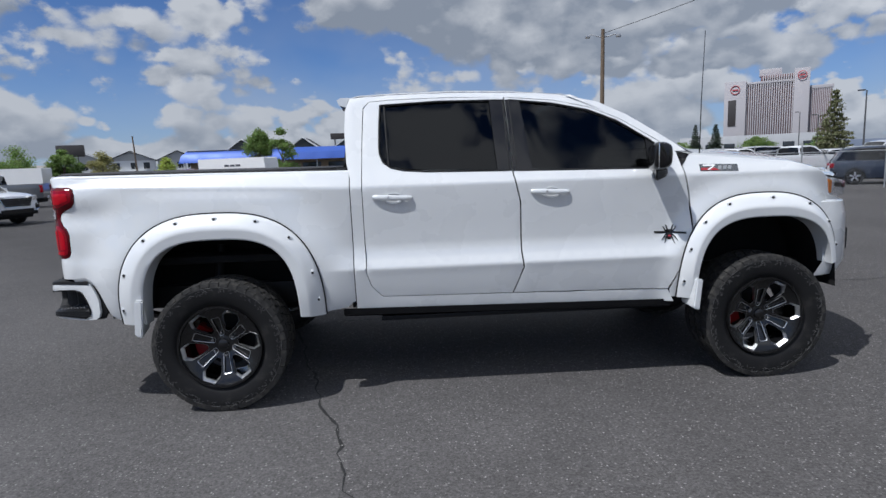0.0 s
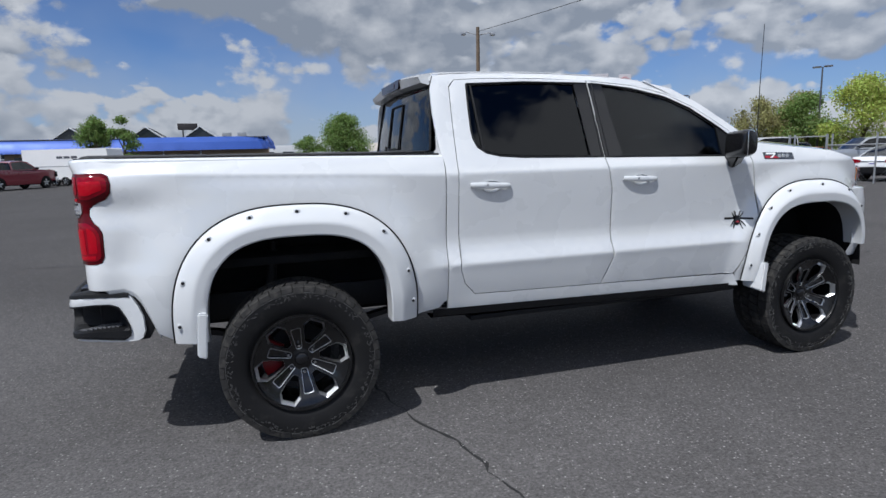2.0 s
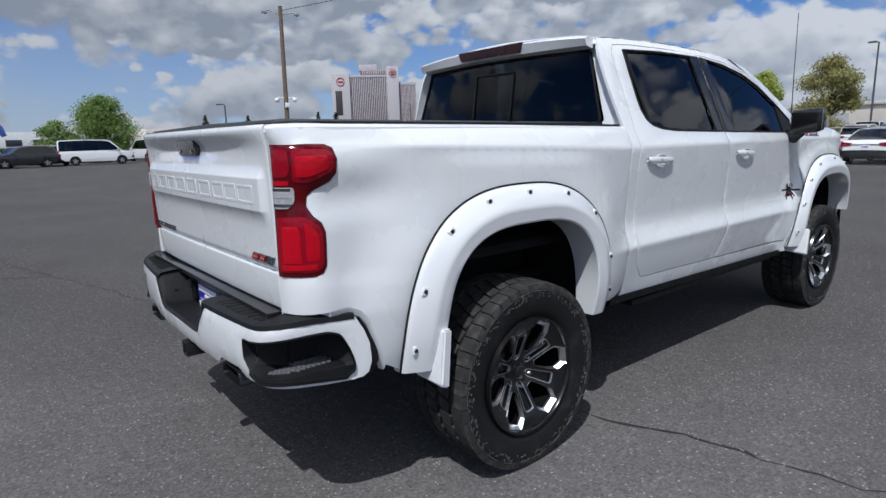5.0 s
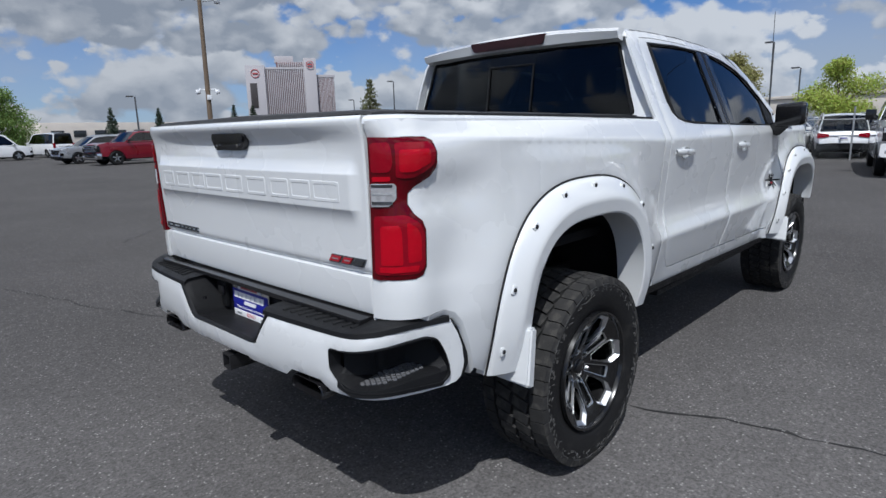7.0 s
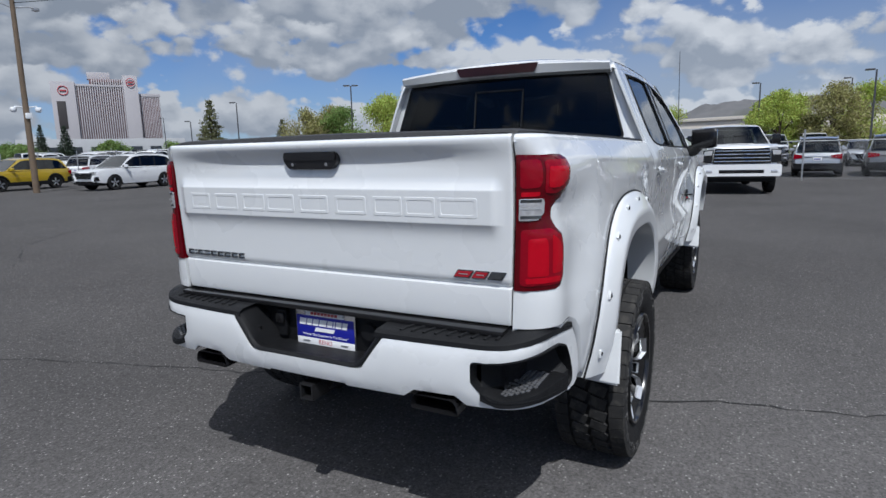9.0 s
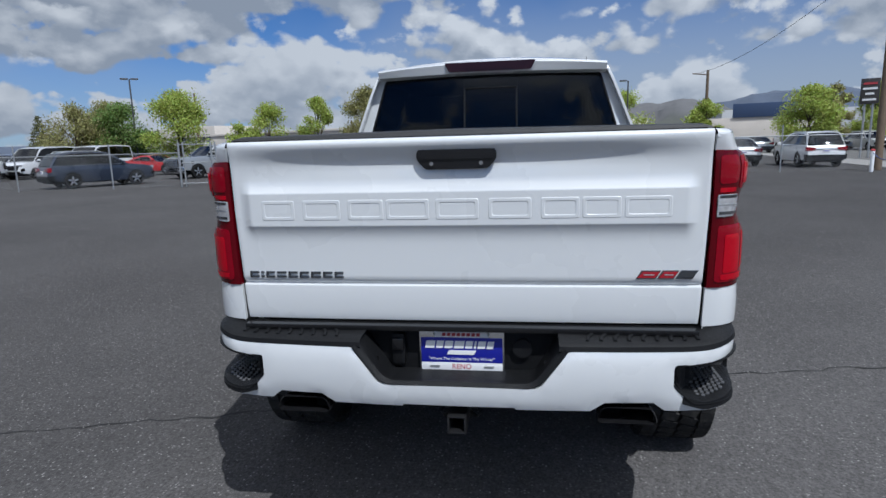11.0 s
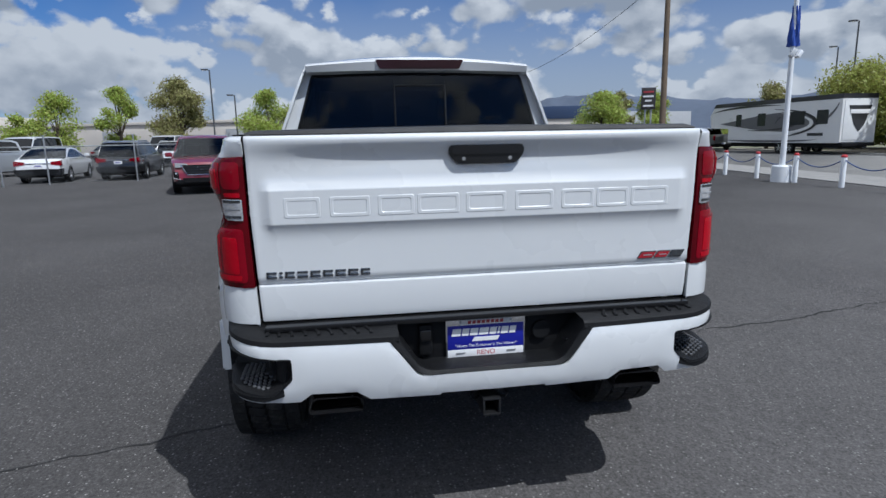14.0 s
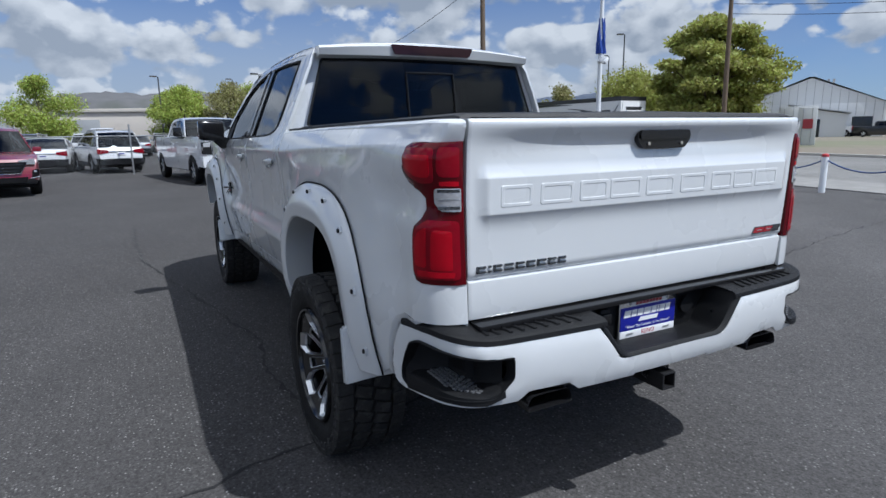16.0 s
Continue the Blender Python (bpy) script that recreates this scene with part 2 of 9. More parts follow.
WHITE = material("white_paint", (0.665, 0.68, 0.685), 0.28, 0, 0.012, 3, 400, 0, 1.0, 0.04)
FLARE = material("white_flare_paint", (0.665, 0.68, 0.685), 0.34, 0, 0.015, 3, 400, 0, 0.7, 0.05)
for m_ in (WHITE, FLARE):
    m_.node_tree.nodes["Principled BSDF"].inputs["Coat IOR"].default_value = 1.75
BLACK = material("gloss_black", (0.009, 0.009, 0.010), 0.16, 0, 0.1, 6, 200, 0, 0.15, 0.04, 0.4)
PLASTIC = material("textured_black_plastic", (0.0085, 0.0088, 0.0098), 0.5, 0, 0.15, 10, 900, 0.35, 0, 0.08, 0.2)
LINER = material("dark_wheel_liner", (0.0045, 0.0045, 0.005), 0.9, 0, 0.3, 5, 90, 0.3)
RUBBER = material("tyre_rubber", (0.011, 0.011, 0.0115), 0.6, 0, 0.3, 9, 220, 0.3, spec=0.2, second=(0.018, 0.0175, 0.017), amount=0.3)
# raised tyre ridges, the light they catch put into a paler colour
RIDGE_RUBBER = material("scuffed_raised_rubber", (0.075, 0.074, 0.073), 0.7, 0, 0.4, 30, 300, 0.2, spec=0.3)
TREAD = material("dusty_tread_rubber", (0.030, 0.0295, 0.029), 0.85, 0, 0.35, 24, 260, 0.5, spec=0.2, second=(0.045, 0.043, 0.040), amount=0.4)
RIM_BLACK = material("satin_black_wheel", (0.006, 0.006, 0.0065), 0.22, 0.0, 0.15, 8, 200, 0, 0.25)
MILLED = material("milled_aluminium", (0.72, 0.73, 0.745), 0.34, 1.0, 0.06, 12, 300, 0.1, 0, 0.06)
CHROME = material("chrome", (0.8, 0.81, 0.83), 0.07, 1.0, 0.03, 9, 100)
DARK_CHROME = material("smoked_chrome", (0.17, 0.18, 0.19), 0.22, 0.9, 0.06, 9, 100)
STEEL = material("dull_galvanised_steel", (0.42, 0.43, 0.44), 0.45, 0.75, 0.14, 6, 80, 0.1)
FRAME_STEEL = material("chassis_steel", (0.012, 0.012, 0.013), 0.6, 0.3, 0.25, 6, 60, 0.2)
RED_PART = material("red_caliper_paint", (0.30, 0.008, 0.012), 0.35, 0, 0.1, 20, 200, 0, 0.5)
LENS = lens_red("red_lens", (0.21, 0.001, 0.009))
LENS_DEEP = lens_red("deep_red_lens", (0.085, 0.0006, 0.004))
HITCH = material("black_coated_steel", (0.010, 0.010, 0.011), 0.45, 0, 0.2, 8, 120, 0.2)
# grip studs paler than the step: their sun glint put into the colour
GRIP = material("worn_grip_plastic", (0.11, 0.112, 0.118), 0.35, 0, 0.2, 20, 300, 0.2)
LENS_BRIGHT = lens_red("bright_red_lens", (0.37, 0.001, 0.010))
LENS_SMOKE = lens_red("smoked_red_lens", (0.022, 0.006, 0.008))
LENS_CLEAR = material("clear_reflector_lens", (0.70, 0.71, 0.73), 0.16, 0.65, 0.18, 30, 60, 0, 1.0)
AMBER = material("amber_lens", (0.55, 0.16, 0.02), 0.15, 0, 0.15, 20, 100, 0, 0.8)
BADGE_RED = material("red_enamel", (0.33, 0.010, 0.020), 0.25, 0, 0.05, 20, 100, 0, 0.5)
PLATE_BLUE = material("blue_plate_print", (0.012, 0.016, 0.27), 0.35, 0, 0.06, 10, 200)
PRINT_WHITE = material("white_print", (0.78, 0.78, 0.78), 0.4, 0, 0.03, 10, 200)
PRINT_RED = material("red_print", (0.42, 0.05, 0.06), 0.4, 0, 0.05, 10, 200)
GLASS_DARK = tinted_glass("privacy_glass", (0.05, 0.054, 0.055), 1.40)
GLASS_REAR = tinted_glass("rear_window_glass", (0.24, 0.255, 0.255), 1.37)
GLASS_FRONT = tinted_glass("front_tinted_glass", (0.13, 0.142, 0.142), 1.40)
GLASS_CAR = tinted_glass("car_glass", (0.16, 0.18, 0.18), 1.5)
GLASS_SHIELD = tinted_glass("windscreen_glass", (0.72, 0.78, 0.76), 1.5)
LEATHER = material("black_leather", (0.03, 0.03, 0.032), 0.5, 0, 0.15, 12, 160, 0.25)
TONNEAU = material("black_vinyl_cover", (0.020, 0.0205, 0.022), 0.6, 0, 0.2, 5, 300, 0.4)
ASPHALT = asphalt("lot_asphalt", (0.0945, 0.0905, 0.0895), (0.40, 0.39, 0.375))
ROAD = asphalt("street_asphalt", (0.20, 0.195, 0.185), (0.27, 0.26, 0.25))
CRACK = material("crack_filler", (0.013, 0.013, 0.013), 0.9, 0, 0.3, 20, 200, 0.5)
CHIP = material("pale_crumbled_edge", (0.27, 0.26, 0.25), 0.95, 0, 0.3, 30, 200, 0.4)
CONCRETE = material("concrete", (0.40, 0.38, 0.35), 0.85, 0, 0.16, 3, 60, 0.4)
DIRT = material("dry_ground", (0.21, 0.18, 0.14), 0.95, 0, 0.25, 0.05, 3, 0.3, second=(0.16, 0.16, 0.10), amount=0.6)

# ---- mesh tools ----
from mathutils import geometry


def link(name, bm, mats, parent=None, label="", smooth=35.0):
    me = bpy.data.meshes.new(name)
    bmesh.ops.recalc_face_normals(bm, faces=bm.faces)
    bm.to_mesh(me)
    bm.free()
    for m in (mats if isinstance(mats, (list, tuple)) else [mats]):
        me.materials.append(m)
    if smooth:
        me.shade_smooth()
        me.set_sharp_from_angle(angle=radians(smooth))
    ob = new(name, me)
    if parent:
        ob.parent = parent
    if label:
        ob["label"] = label
    return ob


def part(name, bm, material, parent, label="", smooth=35.0):
    """One mesh object under a thing or under a part."""
    return link(name, bm, material, parent, label, smooth)


def share(name, me, parent, m, label=""):
    """Another object on a mesh that already exists."""
    ob = new(name, me)
    ob.parent = parent
    ob.matrix_basis = m
    if label:
        ob["label"] = label
    return ob


def thing(name, label, category, m=None, group="", kind=""):
    ob = new(name)
    ob.empty_display_size = 0.2
    if m is not None:
        ob.matrix_basis = m
    return tagged(ob, label, category, group, kind)


def add_box(bm, a, b, bevel=0.0, turn=None):
    """A box between two corners, with its edges broken."""
    lo, hi = Vector([min(p, q) for p, q in zip(a, b)]), Vector([max(p, q) for p, q in zip(a, b)])
    made = bmesh.ops.create_cube(bm, size=1.0)["verts"]
    bmesh.ops.scale(bm, vec=hi - lo, verts=made)
    bmesh.ops.translate(bm, vec=(lo + hi) / 2, verts=made)
    if bevel:
        edges = {e for v in made for e in v.link_edges}
        made = list({v for f in bmesh.ops.bevel(bm, geom=list(edges), offset=bevel, segments=2, affect="EDGES", profile=0.6)["faces"] for v in f.verts}
                    | {v for v in made if v.is_valid})
    if turn is not None:
        bmesh.ops.transform(bm, matrix=turn, verts=made)
    return made


def box(a, b, bevel=0.0, turn=None):
    bm = bmesh.new()
    add_box(bm, a, b, bevel, turn)
    return bm


def add_tube(bm, path, radius, sides=8, cap=True):
    """A round bar along a path; radius is a number or one for each point."""
    path = [Vector(p) for p in path]
    rads = [float(r) for r in radius] if isinstance(radius, (list, tuple)) else [radius] * len(path)
    rings = []
    up = None
    for i, p in enumerate(path):
        d = (path[min(i + 1, len(path) - 1)] - path[max(i - 1, 0)]).normalized()
        if up is None:
            up = d.orthogonal().normalized()
        up = (up - d * up.dot(d)).normalized()
        side = d.cross(up)
        rings.append([bm.verts.new(p + rads[i] * (up * math.cos(2 * math.pi * k / sides) + side * math.sin(2 * math.pi * k / sides)))
                      for k in range(sides)])
    for r, s in zip(rings, rings[1:]):
        for k in range(sides):
            bm.faces.new((r[k], r[(k + 1) % sides], s[(k + 1) % sides], s[k]))
    if cap:
        bm.faces.new(rings[0][::-1])
        bm.faces.new(rings[-1])


def tube(path, radius, sides=8, cap=True):
    bm = bmesh.new()
    add_tube(bm, path, radius, sides, cap)
    return bm


def add_loft(bm, rings, closed=False, cap=False):
    """Joins rows of points to a skin."""
    vs = [[bm.verts.new(p) for p in r] for r in rings]
    for r, s in zip(vs, vs[1:]):
        n = len(r)
        for k in range(n if closed else n - 1):
            bm.faces.new((r[k], r[(k + 1) % n], s[(k + 1) % n], s[k]))
    if cap and closed:
        bm.faces.new(vs[0][::-1])
        bm.faces.new(vs[-1])
    return vs


def loft(rings, closed=False, cap=False):
    bm = bmesh.new()
    add_loft(bm, rings, closed, cap)
    return bm


def lathe(profile, steps=48, axis="y"):
    """Turns (radius, along) round the y axis."""
    rings = []
    for k in range(steps):
        a = 2 * math.pi * k / steps
        rings.append([(r * math.cos(a), s, r * math.sin(a)) for r, s in profile])
    rings.append(rings[0])
    bm = loft(rings)
    bmesh.ops.remove_doubles(bm, verts=bm.verts, dist=1e-5)
    return bm


def prism(outline, lo, hi, plane="xz", bevel=0.0):
    """An outline pushed from lo to hi along the third axis."""
    def at(p, s):
        return {"xz": (p[0], s, p[1]), "yz": (s, p[0], p[1]), "xy": (p[0], p[1], s)}[plane]
    bm = bmesh.new()
    a, b = [bm.verts.new(at(p, lo)) for p in outline], [bm.verts.new(at(p, hi)) for p in outline]
    n = len(outline)
    bm.faces.new(a)
    bm.faces.new(b[::-1])
    for k in range(n):
        bm.faces.new((a[k], a[(k + 1) % n], b[(k + 1) % n], b[k]))
    if bevel:
        bmesh.ops.bevel(bm, geom=bm.edges[:], offset=bevel, segments=2, affect="EDGES")
    return bm


def inside(p, poly):
    hit = False
    for (x0, y0), (x1, y1) in zip(poly, poly[1:] + poly[:1]):
        if (y0 > p[1]) != (y1 > p[1]) and p[0] < (x1 - x0) * (p[1] - y0) / (y1 - y0) + x0:
            hit = not hit
    return hit


def resample(poly, step):
    out = []
    for a, b in zip(poly, poly[1:] + poly[:1]):
        n = max(1, math.ceil(math.dist(a, b) / step))
        out += [(a[0] + (b[0] - a[0]) * k / n, a[1] + (b[1] - a[1]) * k / n) for k in range(n)]
    return out


def rounded(poly, r, n=4):
    """An outline with its corners rounded."""
    out = []
    for i, p in enumerate(poly):
        a, b, c = Vector(poly[i - 1]), Vector(p), Vector(poly[(i + 1) % len(poly)])
        d = min(r, (a - b).length * 0.45, (c - b).length * 0.45)
        s, e = b + (a - b).normalized() * d, b + (c - b).normalized() * d
        for k in range(n + 1):
            t = k / n
            q = s * (1 - t) ** 2 + b * 2 * t * (1 - t) + e * t * t
            out.append((q.x, q.y))
    return out


def panel(outline, place, step=0.04, thick=0.02, holes=(), lip=0.006, flip=False, levels=()):
    """A sheet cut to an outline in the plane (u, v), bent to its place, with rolled edges and a back."""
    loops = [resample(list(outline), step)] + [resample(list(h), step) for h in holes]
    pts, edges = [], []
    for lp in loops:
        k = len(pts)
        pts += lp
        edges += [(k + i, k + (i + 1) % len(lp)) for i in range(len(lp))]
    us, vs = [p[0] for p in outline], [p[1] for p in outline]
    nu, nv = int((max(us) - min(us)) / step), int((max(vs) - min(vs)) / step)
    rim = np.array(pts)
    loop0 = loops[0]

    def free(p, far):
        return inside(p, loop0) and not any(inside(p, h) for h in loops[1:]) and np.min(np.sum((rim - p) ** 2, axis=1)) > far ** 2
    for lv in levels:
        last = None
        for i in range(1, nu + 1):
            p = (min(us) + i * step, lv)
            ok = free(p, 0.25 * step)
            if ok:
                pts.append(p)
                if last == i - 1:
                    edges.append((len(pts) - 2, len(pts) - 1))
                last = i
    for i in range(1, nu + 1):
        for j in range(1, nv + 1):
            p = (min(us) + i * step, min(vs) + (j + 0.5 * (i % 2)) * step)
            if all(abs(p[1] - lv) > 0.3 * step for lv in levels) and free(p, 0.45 * step):
                pts.append(p)
    v2, _, f2, *_ = geometry.delaunay_2d_cdt([Vector(p) for p in pts], edges, [], 0, 1e-6)
    tris = []
    for f in f2:
        c = (sum(v2[i].x for i in f) / len(f), sum(v2[i].y for i in f) / len(f))
        if inside(c, loops[0]) and not any(inside(c, h) for h in loops[1:]):
            tris.append(f)
    bm = bmesh.new()
    e = 1e-3
    front, back, nrm = {}, {}, {}
    for i in sorted({i for f in tris for i in f}):
        u, v = v2[i]
        p = Vector(place(u, v))
        n = (Vector(place(u + e, v)) - p).cross(Vector(place(u, v + e)) - p)
        if n.length < 1e-12:
            n = Vector((0, -1, 0))
        nrm[i] = n.normalized() * (-1 if flip else 1)
        front[i] = bm.verts.new(p)
        back[i] = p - nrm[i] * thick
    count = {}
    for f in tris:
        bm.faces.new([front[i] for i in f])
        for a, b in zip(f, (*f[1:], f[0])):
            count[frozenset((a, b))] = count.get(frozenset((a, b)), 0) + 1
    border = {i for k, c in count.items() if c == 1 for i in k}
    bv = {i: bm.verts.new(p) for i, p in back.items()}
    for f in tris:
        bm.faces.new([bv[i] for i in reversed(f)])
    for f in tris:
        for a, b in zip(f, (*f[1:], f[0])):
            if count[frozenset((a, b))] == 1:
                bm.faces.new((front[b], front[a], bv[a], bv[b]))
    if lip:
        for i in border:
            front[i].co -= nrm[i] * lip * 0.35
    return bm


def curve_through(points, n=8):
    """A smooth line through a few points."""
    pts = [Vector(p) for p in points]
    out = []
    for i in range(len(pts) - 1):
        a, b, c, d = pts[max(i - 1, 0)], pts[i], pts[i + 1], pts[min(i + 2, len(pts) - 1)]
        for k in range(n):
            t = k / n
            out.append(0.5 * ((2 * b) + (c - a) * t + (2 * a - 5 * b + 4 * c - d) * t * t + (3 * b - a - 3 * c + d) * t ** 3))
    return out + [pts[-1]]


def lerp_table(rows, x):
    """Reads a value off a short table of (x, value)."""
    if x <= rows[0][0]:
        return rows[0][1]
    for (a, p), (b, q) in zip(rows, rows[1:]):
        if x <= b:
            t = (x - a) / (b - a)
            return p + (q - p) * t
    return rows[-1][1]


def lettering(text, size, depth, mat, parent, m, name="lettering", label=""):
    cu = bpy.data.curves.new(name, "FONT")
    cu.body, cu.size, cu.extrude, cu.align_x, cu.align_y = text, size, depth, "CENTER", "CENTER"
    tmp = bpy.data.objects.new(name, cu)
    me = bpy.data.meshes.new_from_object(tmp)
    bpy.data.objects.remove(tmp)
    me.materials.append(mat)
    ob = new(name, me)
    ob.parent, ob.matrix_basis = parent, m
    if label:
        ob["label"] = label
    return ob

# ---- ground, street and kerbs ----
LOT_ANGLE = math.atan2(-0.285, 2.2)


def street(u, v, z=0.0):
    """A point of the street's own plan: u along it, v across it away from the lot."""
    c, s = math.cos(LOT_ANGLE), math.sin(LOT_ANGLE)
    return (5.2 + u * c + v * s, -12.2 + u * s - v * c, z)


def band(v0, v1, z, u0=-80.0, u1=160.0, n=24):
    bm = bmesh.new()
    rows = [[street(u, v0, -0.05), street(u, v0, z), street(u, v1, z), street(u, v1, -0.05)] for u in np.linspace(u0, u1, n)]
    add_loft(bm, rows)
    return bm


def ground_sheet():
    bm = bmesh.new()
    n = 32
    r = [30, 80, 200, 600, 2000, 4800]
    rings = [[bm.verts.new((10 + q * math.cos(2 * math.pi * k / n), 10 + q * math.sin(2 * math.pi * k / n), 0)) for k in range(n)] for q in r]
    mid = bm.verts.new((10, 10, 0))
    for k in range(n):
        bm.faces.new((mid, rings[0][k], rings[0][(k + 1) % n]))
        for a, b in zip(rings, rings[1:]):
            bm.faces.new((a[k], a[(k + 1) % n], b[(k + 1) % n], b[k]))
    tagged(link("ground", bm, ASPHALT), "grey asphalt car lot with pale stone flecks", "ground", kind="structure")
    tagged(link("pavement", band(0.95, 3.3, 0.030), material("weathered_concrete", (0.245, 0.238, 0.225), 0.9, 0, 0.30, 2.2, 60, 0.5)), "pale concrete strip beside the street", "pavement", kind="structure")
    tagged(link("road", band(3.3, 15.6, 0.012), ROAD), "sun-bleached grey street", "road", kind="structure")
    tagged(link("kerb", band(15.6, 16.0, 0.14), CONCRETE), "concrete kerb across the street", "kerb", kind="structure")
    tagged(link("dirt_lot", band(16.0, 75.0, 0.06), DIRT), "bare tan lot across the street", "ground", kind="structure")


ground_sheet()


def crack(points, width, seed):
    """A jagged open crack in the asphalt, as a thin dark ribbon."""
    rnd = random.Random(seed)
    line = [Vector((x, y, 0)) for x, y in points]
    fine = []
    for a, b in zip(line, line[1:]):
        n = max(2, int((b - a).length / 0.07))
        side = (b - a).normalized().cross(Vector((0, 0, 1)))
        off = 0.0
        for k in range(n):
            off = off * 0.7 + rnd.uniform(-0.022, 0.022)
            fine.append(a + (b - a) * k / n + side * off)
    rows = []
    for i, p in enumerate(fine):
        d = (fine[min(i + 1, len(fine) - 1)] - fine[max(i - 1, 0)]).normalized()
        side = d.cross(Vector((0, 0, 1)))
        w = width * max(0.22, rnd.uniform(-0.15, 1.25))
        rows.append([p + side * w + Vector((0, 0, 0.003)), p - side * w + Vector((0, 0, 0.003))])
    ob = tagged(link("asphalt_crack", loft(rows), CRACK), "dark weathered crack across the asphalt", "crack", kind="structure")
    # pale crumbs of broken edge, in runs
    bits = bmesh.new()
    run = 0.0
    for p in fine:
        run = 0.85 * run + rnd.uniform(-0.35, 0.5)
        for _ in range(max(0, int(run * 2.2))):
            c = p + Vector((rnd.uniform(-0.03, 0.03), rnd.uniform(-0.03, 0.03), 0.0035))
            r = rnd.uniform(0.002, 0.0065)
            a0 = rnd.uniform(0, 6.28)
            top = bits.verts.new(c + Vector((0, 0, 0.0025)))
            ring = [bits.verts.new(c + Vector((r * rnd.uniform(0.7, 1.2) * math.cos(a0 + a), r * math.sin(a0 + a), 0))) for a in (0, 1.5, 3.1, 4.7)]
            for m in range(4):
                bits.faces.new((ring[m], ring[(m + 1) % 4], top))
    part("crumbled_edge", bits, CHIP, ob, "", 0)["kind"] = "stuff"
    return ob


crack([(-3.2, 11.7), (-2.0, 9.7), (-1.6, 6.8), (-1.2, 5.45), (-0.8, 4.0), (-0.55, 3.1), (-0.3, 2.3), (-0.1, 1.6), (0.1, 0.9), (0.4, -0.2), (0.62, -1.0), (0.79, -1.5), (0.82, -1.78), (0.93, -2.24), (1.08, -3.26), (1.55, -5.2), (1.92, -6.8), (2.31, -9.1), (2.8, -11.0)], 0.0105, 1)
crack([(8.3, 1.82), (6.35, 1.84), (5.2, 1.72), (4.45, 1.57), (2.9, 1.27), (1.7, 1.05), (1.07, 1.13), (0.47, 1.05), (0.1, 0.9)], 0.018, 2)
crack([(-1.2, 5.45), (-1.7, 5.8), (-2.6, 5.8), (-4.5, 6.2), (-7.5, 7.6)], 0.012, 3)
crack([(0.67, 7.0), (1.75, 8.25), (2.6, 9.9), (4.5, 11.4)], 0.016, 4)
crack([(10.0, -4.6), (12.5, -6.5), (13.2, -9.0)], 0.012, 5)

# ---- the lifted white pickup ----
truck = thing("pickup_truck", "lifted white crew cab pickup with riveted fender flares", "pickup truck")

WIDTHS = [(0.50, 0.918), (0.58, 0.940), (0.66, 0.957), (0.78, 0.983), (0.868, 1.000), (0.882, 1.004), (0.894, 1.005), (0.906, 1.002), (0.95, 0.986), (0.985, 0.976), (1.01, 0.972),
          (1.05, 0.970), (1.15, 0.977), (1.30, 0.991), (1.425, 1.001), (1.438, 1.001), (1.450, 0.997), (1.50, 0.974), (1.56, 0.946), (1.60, 0.930), (1.75, 0.868),
          (1.90, 0.806), (1.98, 0.772), (2.03, 0.745), (2.09, 0.70)]
WIDTH_LINE = WIDTHS
CREASES = (0.868, 0.882, 0.894, 0.906, 0.95, 1.01, 1.05, 1.425, 1.438, 1.450)
CORNER, CORNER_A, CORNER_ARC = -0.925, 0.130, 0.216
REAR_END = CORNER - CORNER_ARC


CORNER_WIDTHS = [(0.62, 0.945), (0.75, 0.966), (0.86, 0.979), (1.00, 0.979), (1.04, 0.974), (1.15, 0.975), (1.235, 0.974), (1.275, 0.962), (1.31, 0.956), (1.35, 0.959), (1.40, 0.975),
                 (1.46, 0.977), (1.495, 0.965), (1.52, 0.944), (1.56, 0.930)]
REAR_OUT, REAR_IN = (0.022, 0.665, 1.307, 2.6), (0.027, 0.497, 1.142, 3.0)
FRONT_OUT, FRONT_IN = (3.672, 0.574, 1.300, 2.6), (3.690, 0.478, 1.142, 3.0)
FLARE_EDGE = [(0.60, 0.985), (0.65, 0.995), (0.69, 1.007), (0.755, 1.020), (0.87, 1.034), (0.98, 1.040), (1.10, 1.038), (1.20, 1.030), (1.31, 1.024)]
FLARE_LIP = [(0.60, 1.040), (0.66, 1.058), (0.76, 1.078), (0.86, 1.086), (1.00, 1.088), (1.15, 1.088)]


def corner_y(z):
    return 0.834 + 0.014 * min(1.0, max(0.0, (z - 0.92) / 0.40))


def arch_swell(u, z, w):
    """How far the sheet metal is drawn out to meet the edge of a fender flare."""
    add = 0.0
    for (cx, hw, top, power), reach in ((REAR_OUT, 0.26), (FRONT_OUT, 0.14)):
        q = (abs(u - cx) / hw) ** power + (max(0.0, z - 0.60) / (top - 0.60)) ** power
        d = (q ** (1 / power) - 1.0) * 0.62
        if d < reach:
            f = 1.0 - max(0.0, d) / reach
            add = max(add, max(0.0, lerp_table(FLARE_EDGE, z) - 0.007 - w) * f * f * (3 - 2 * f))
    return add


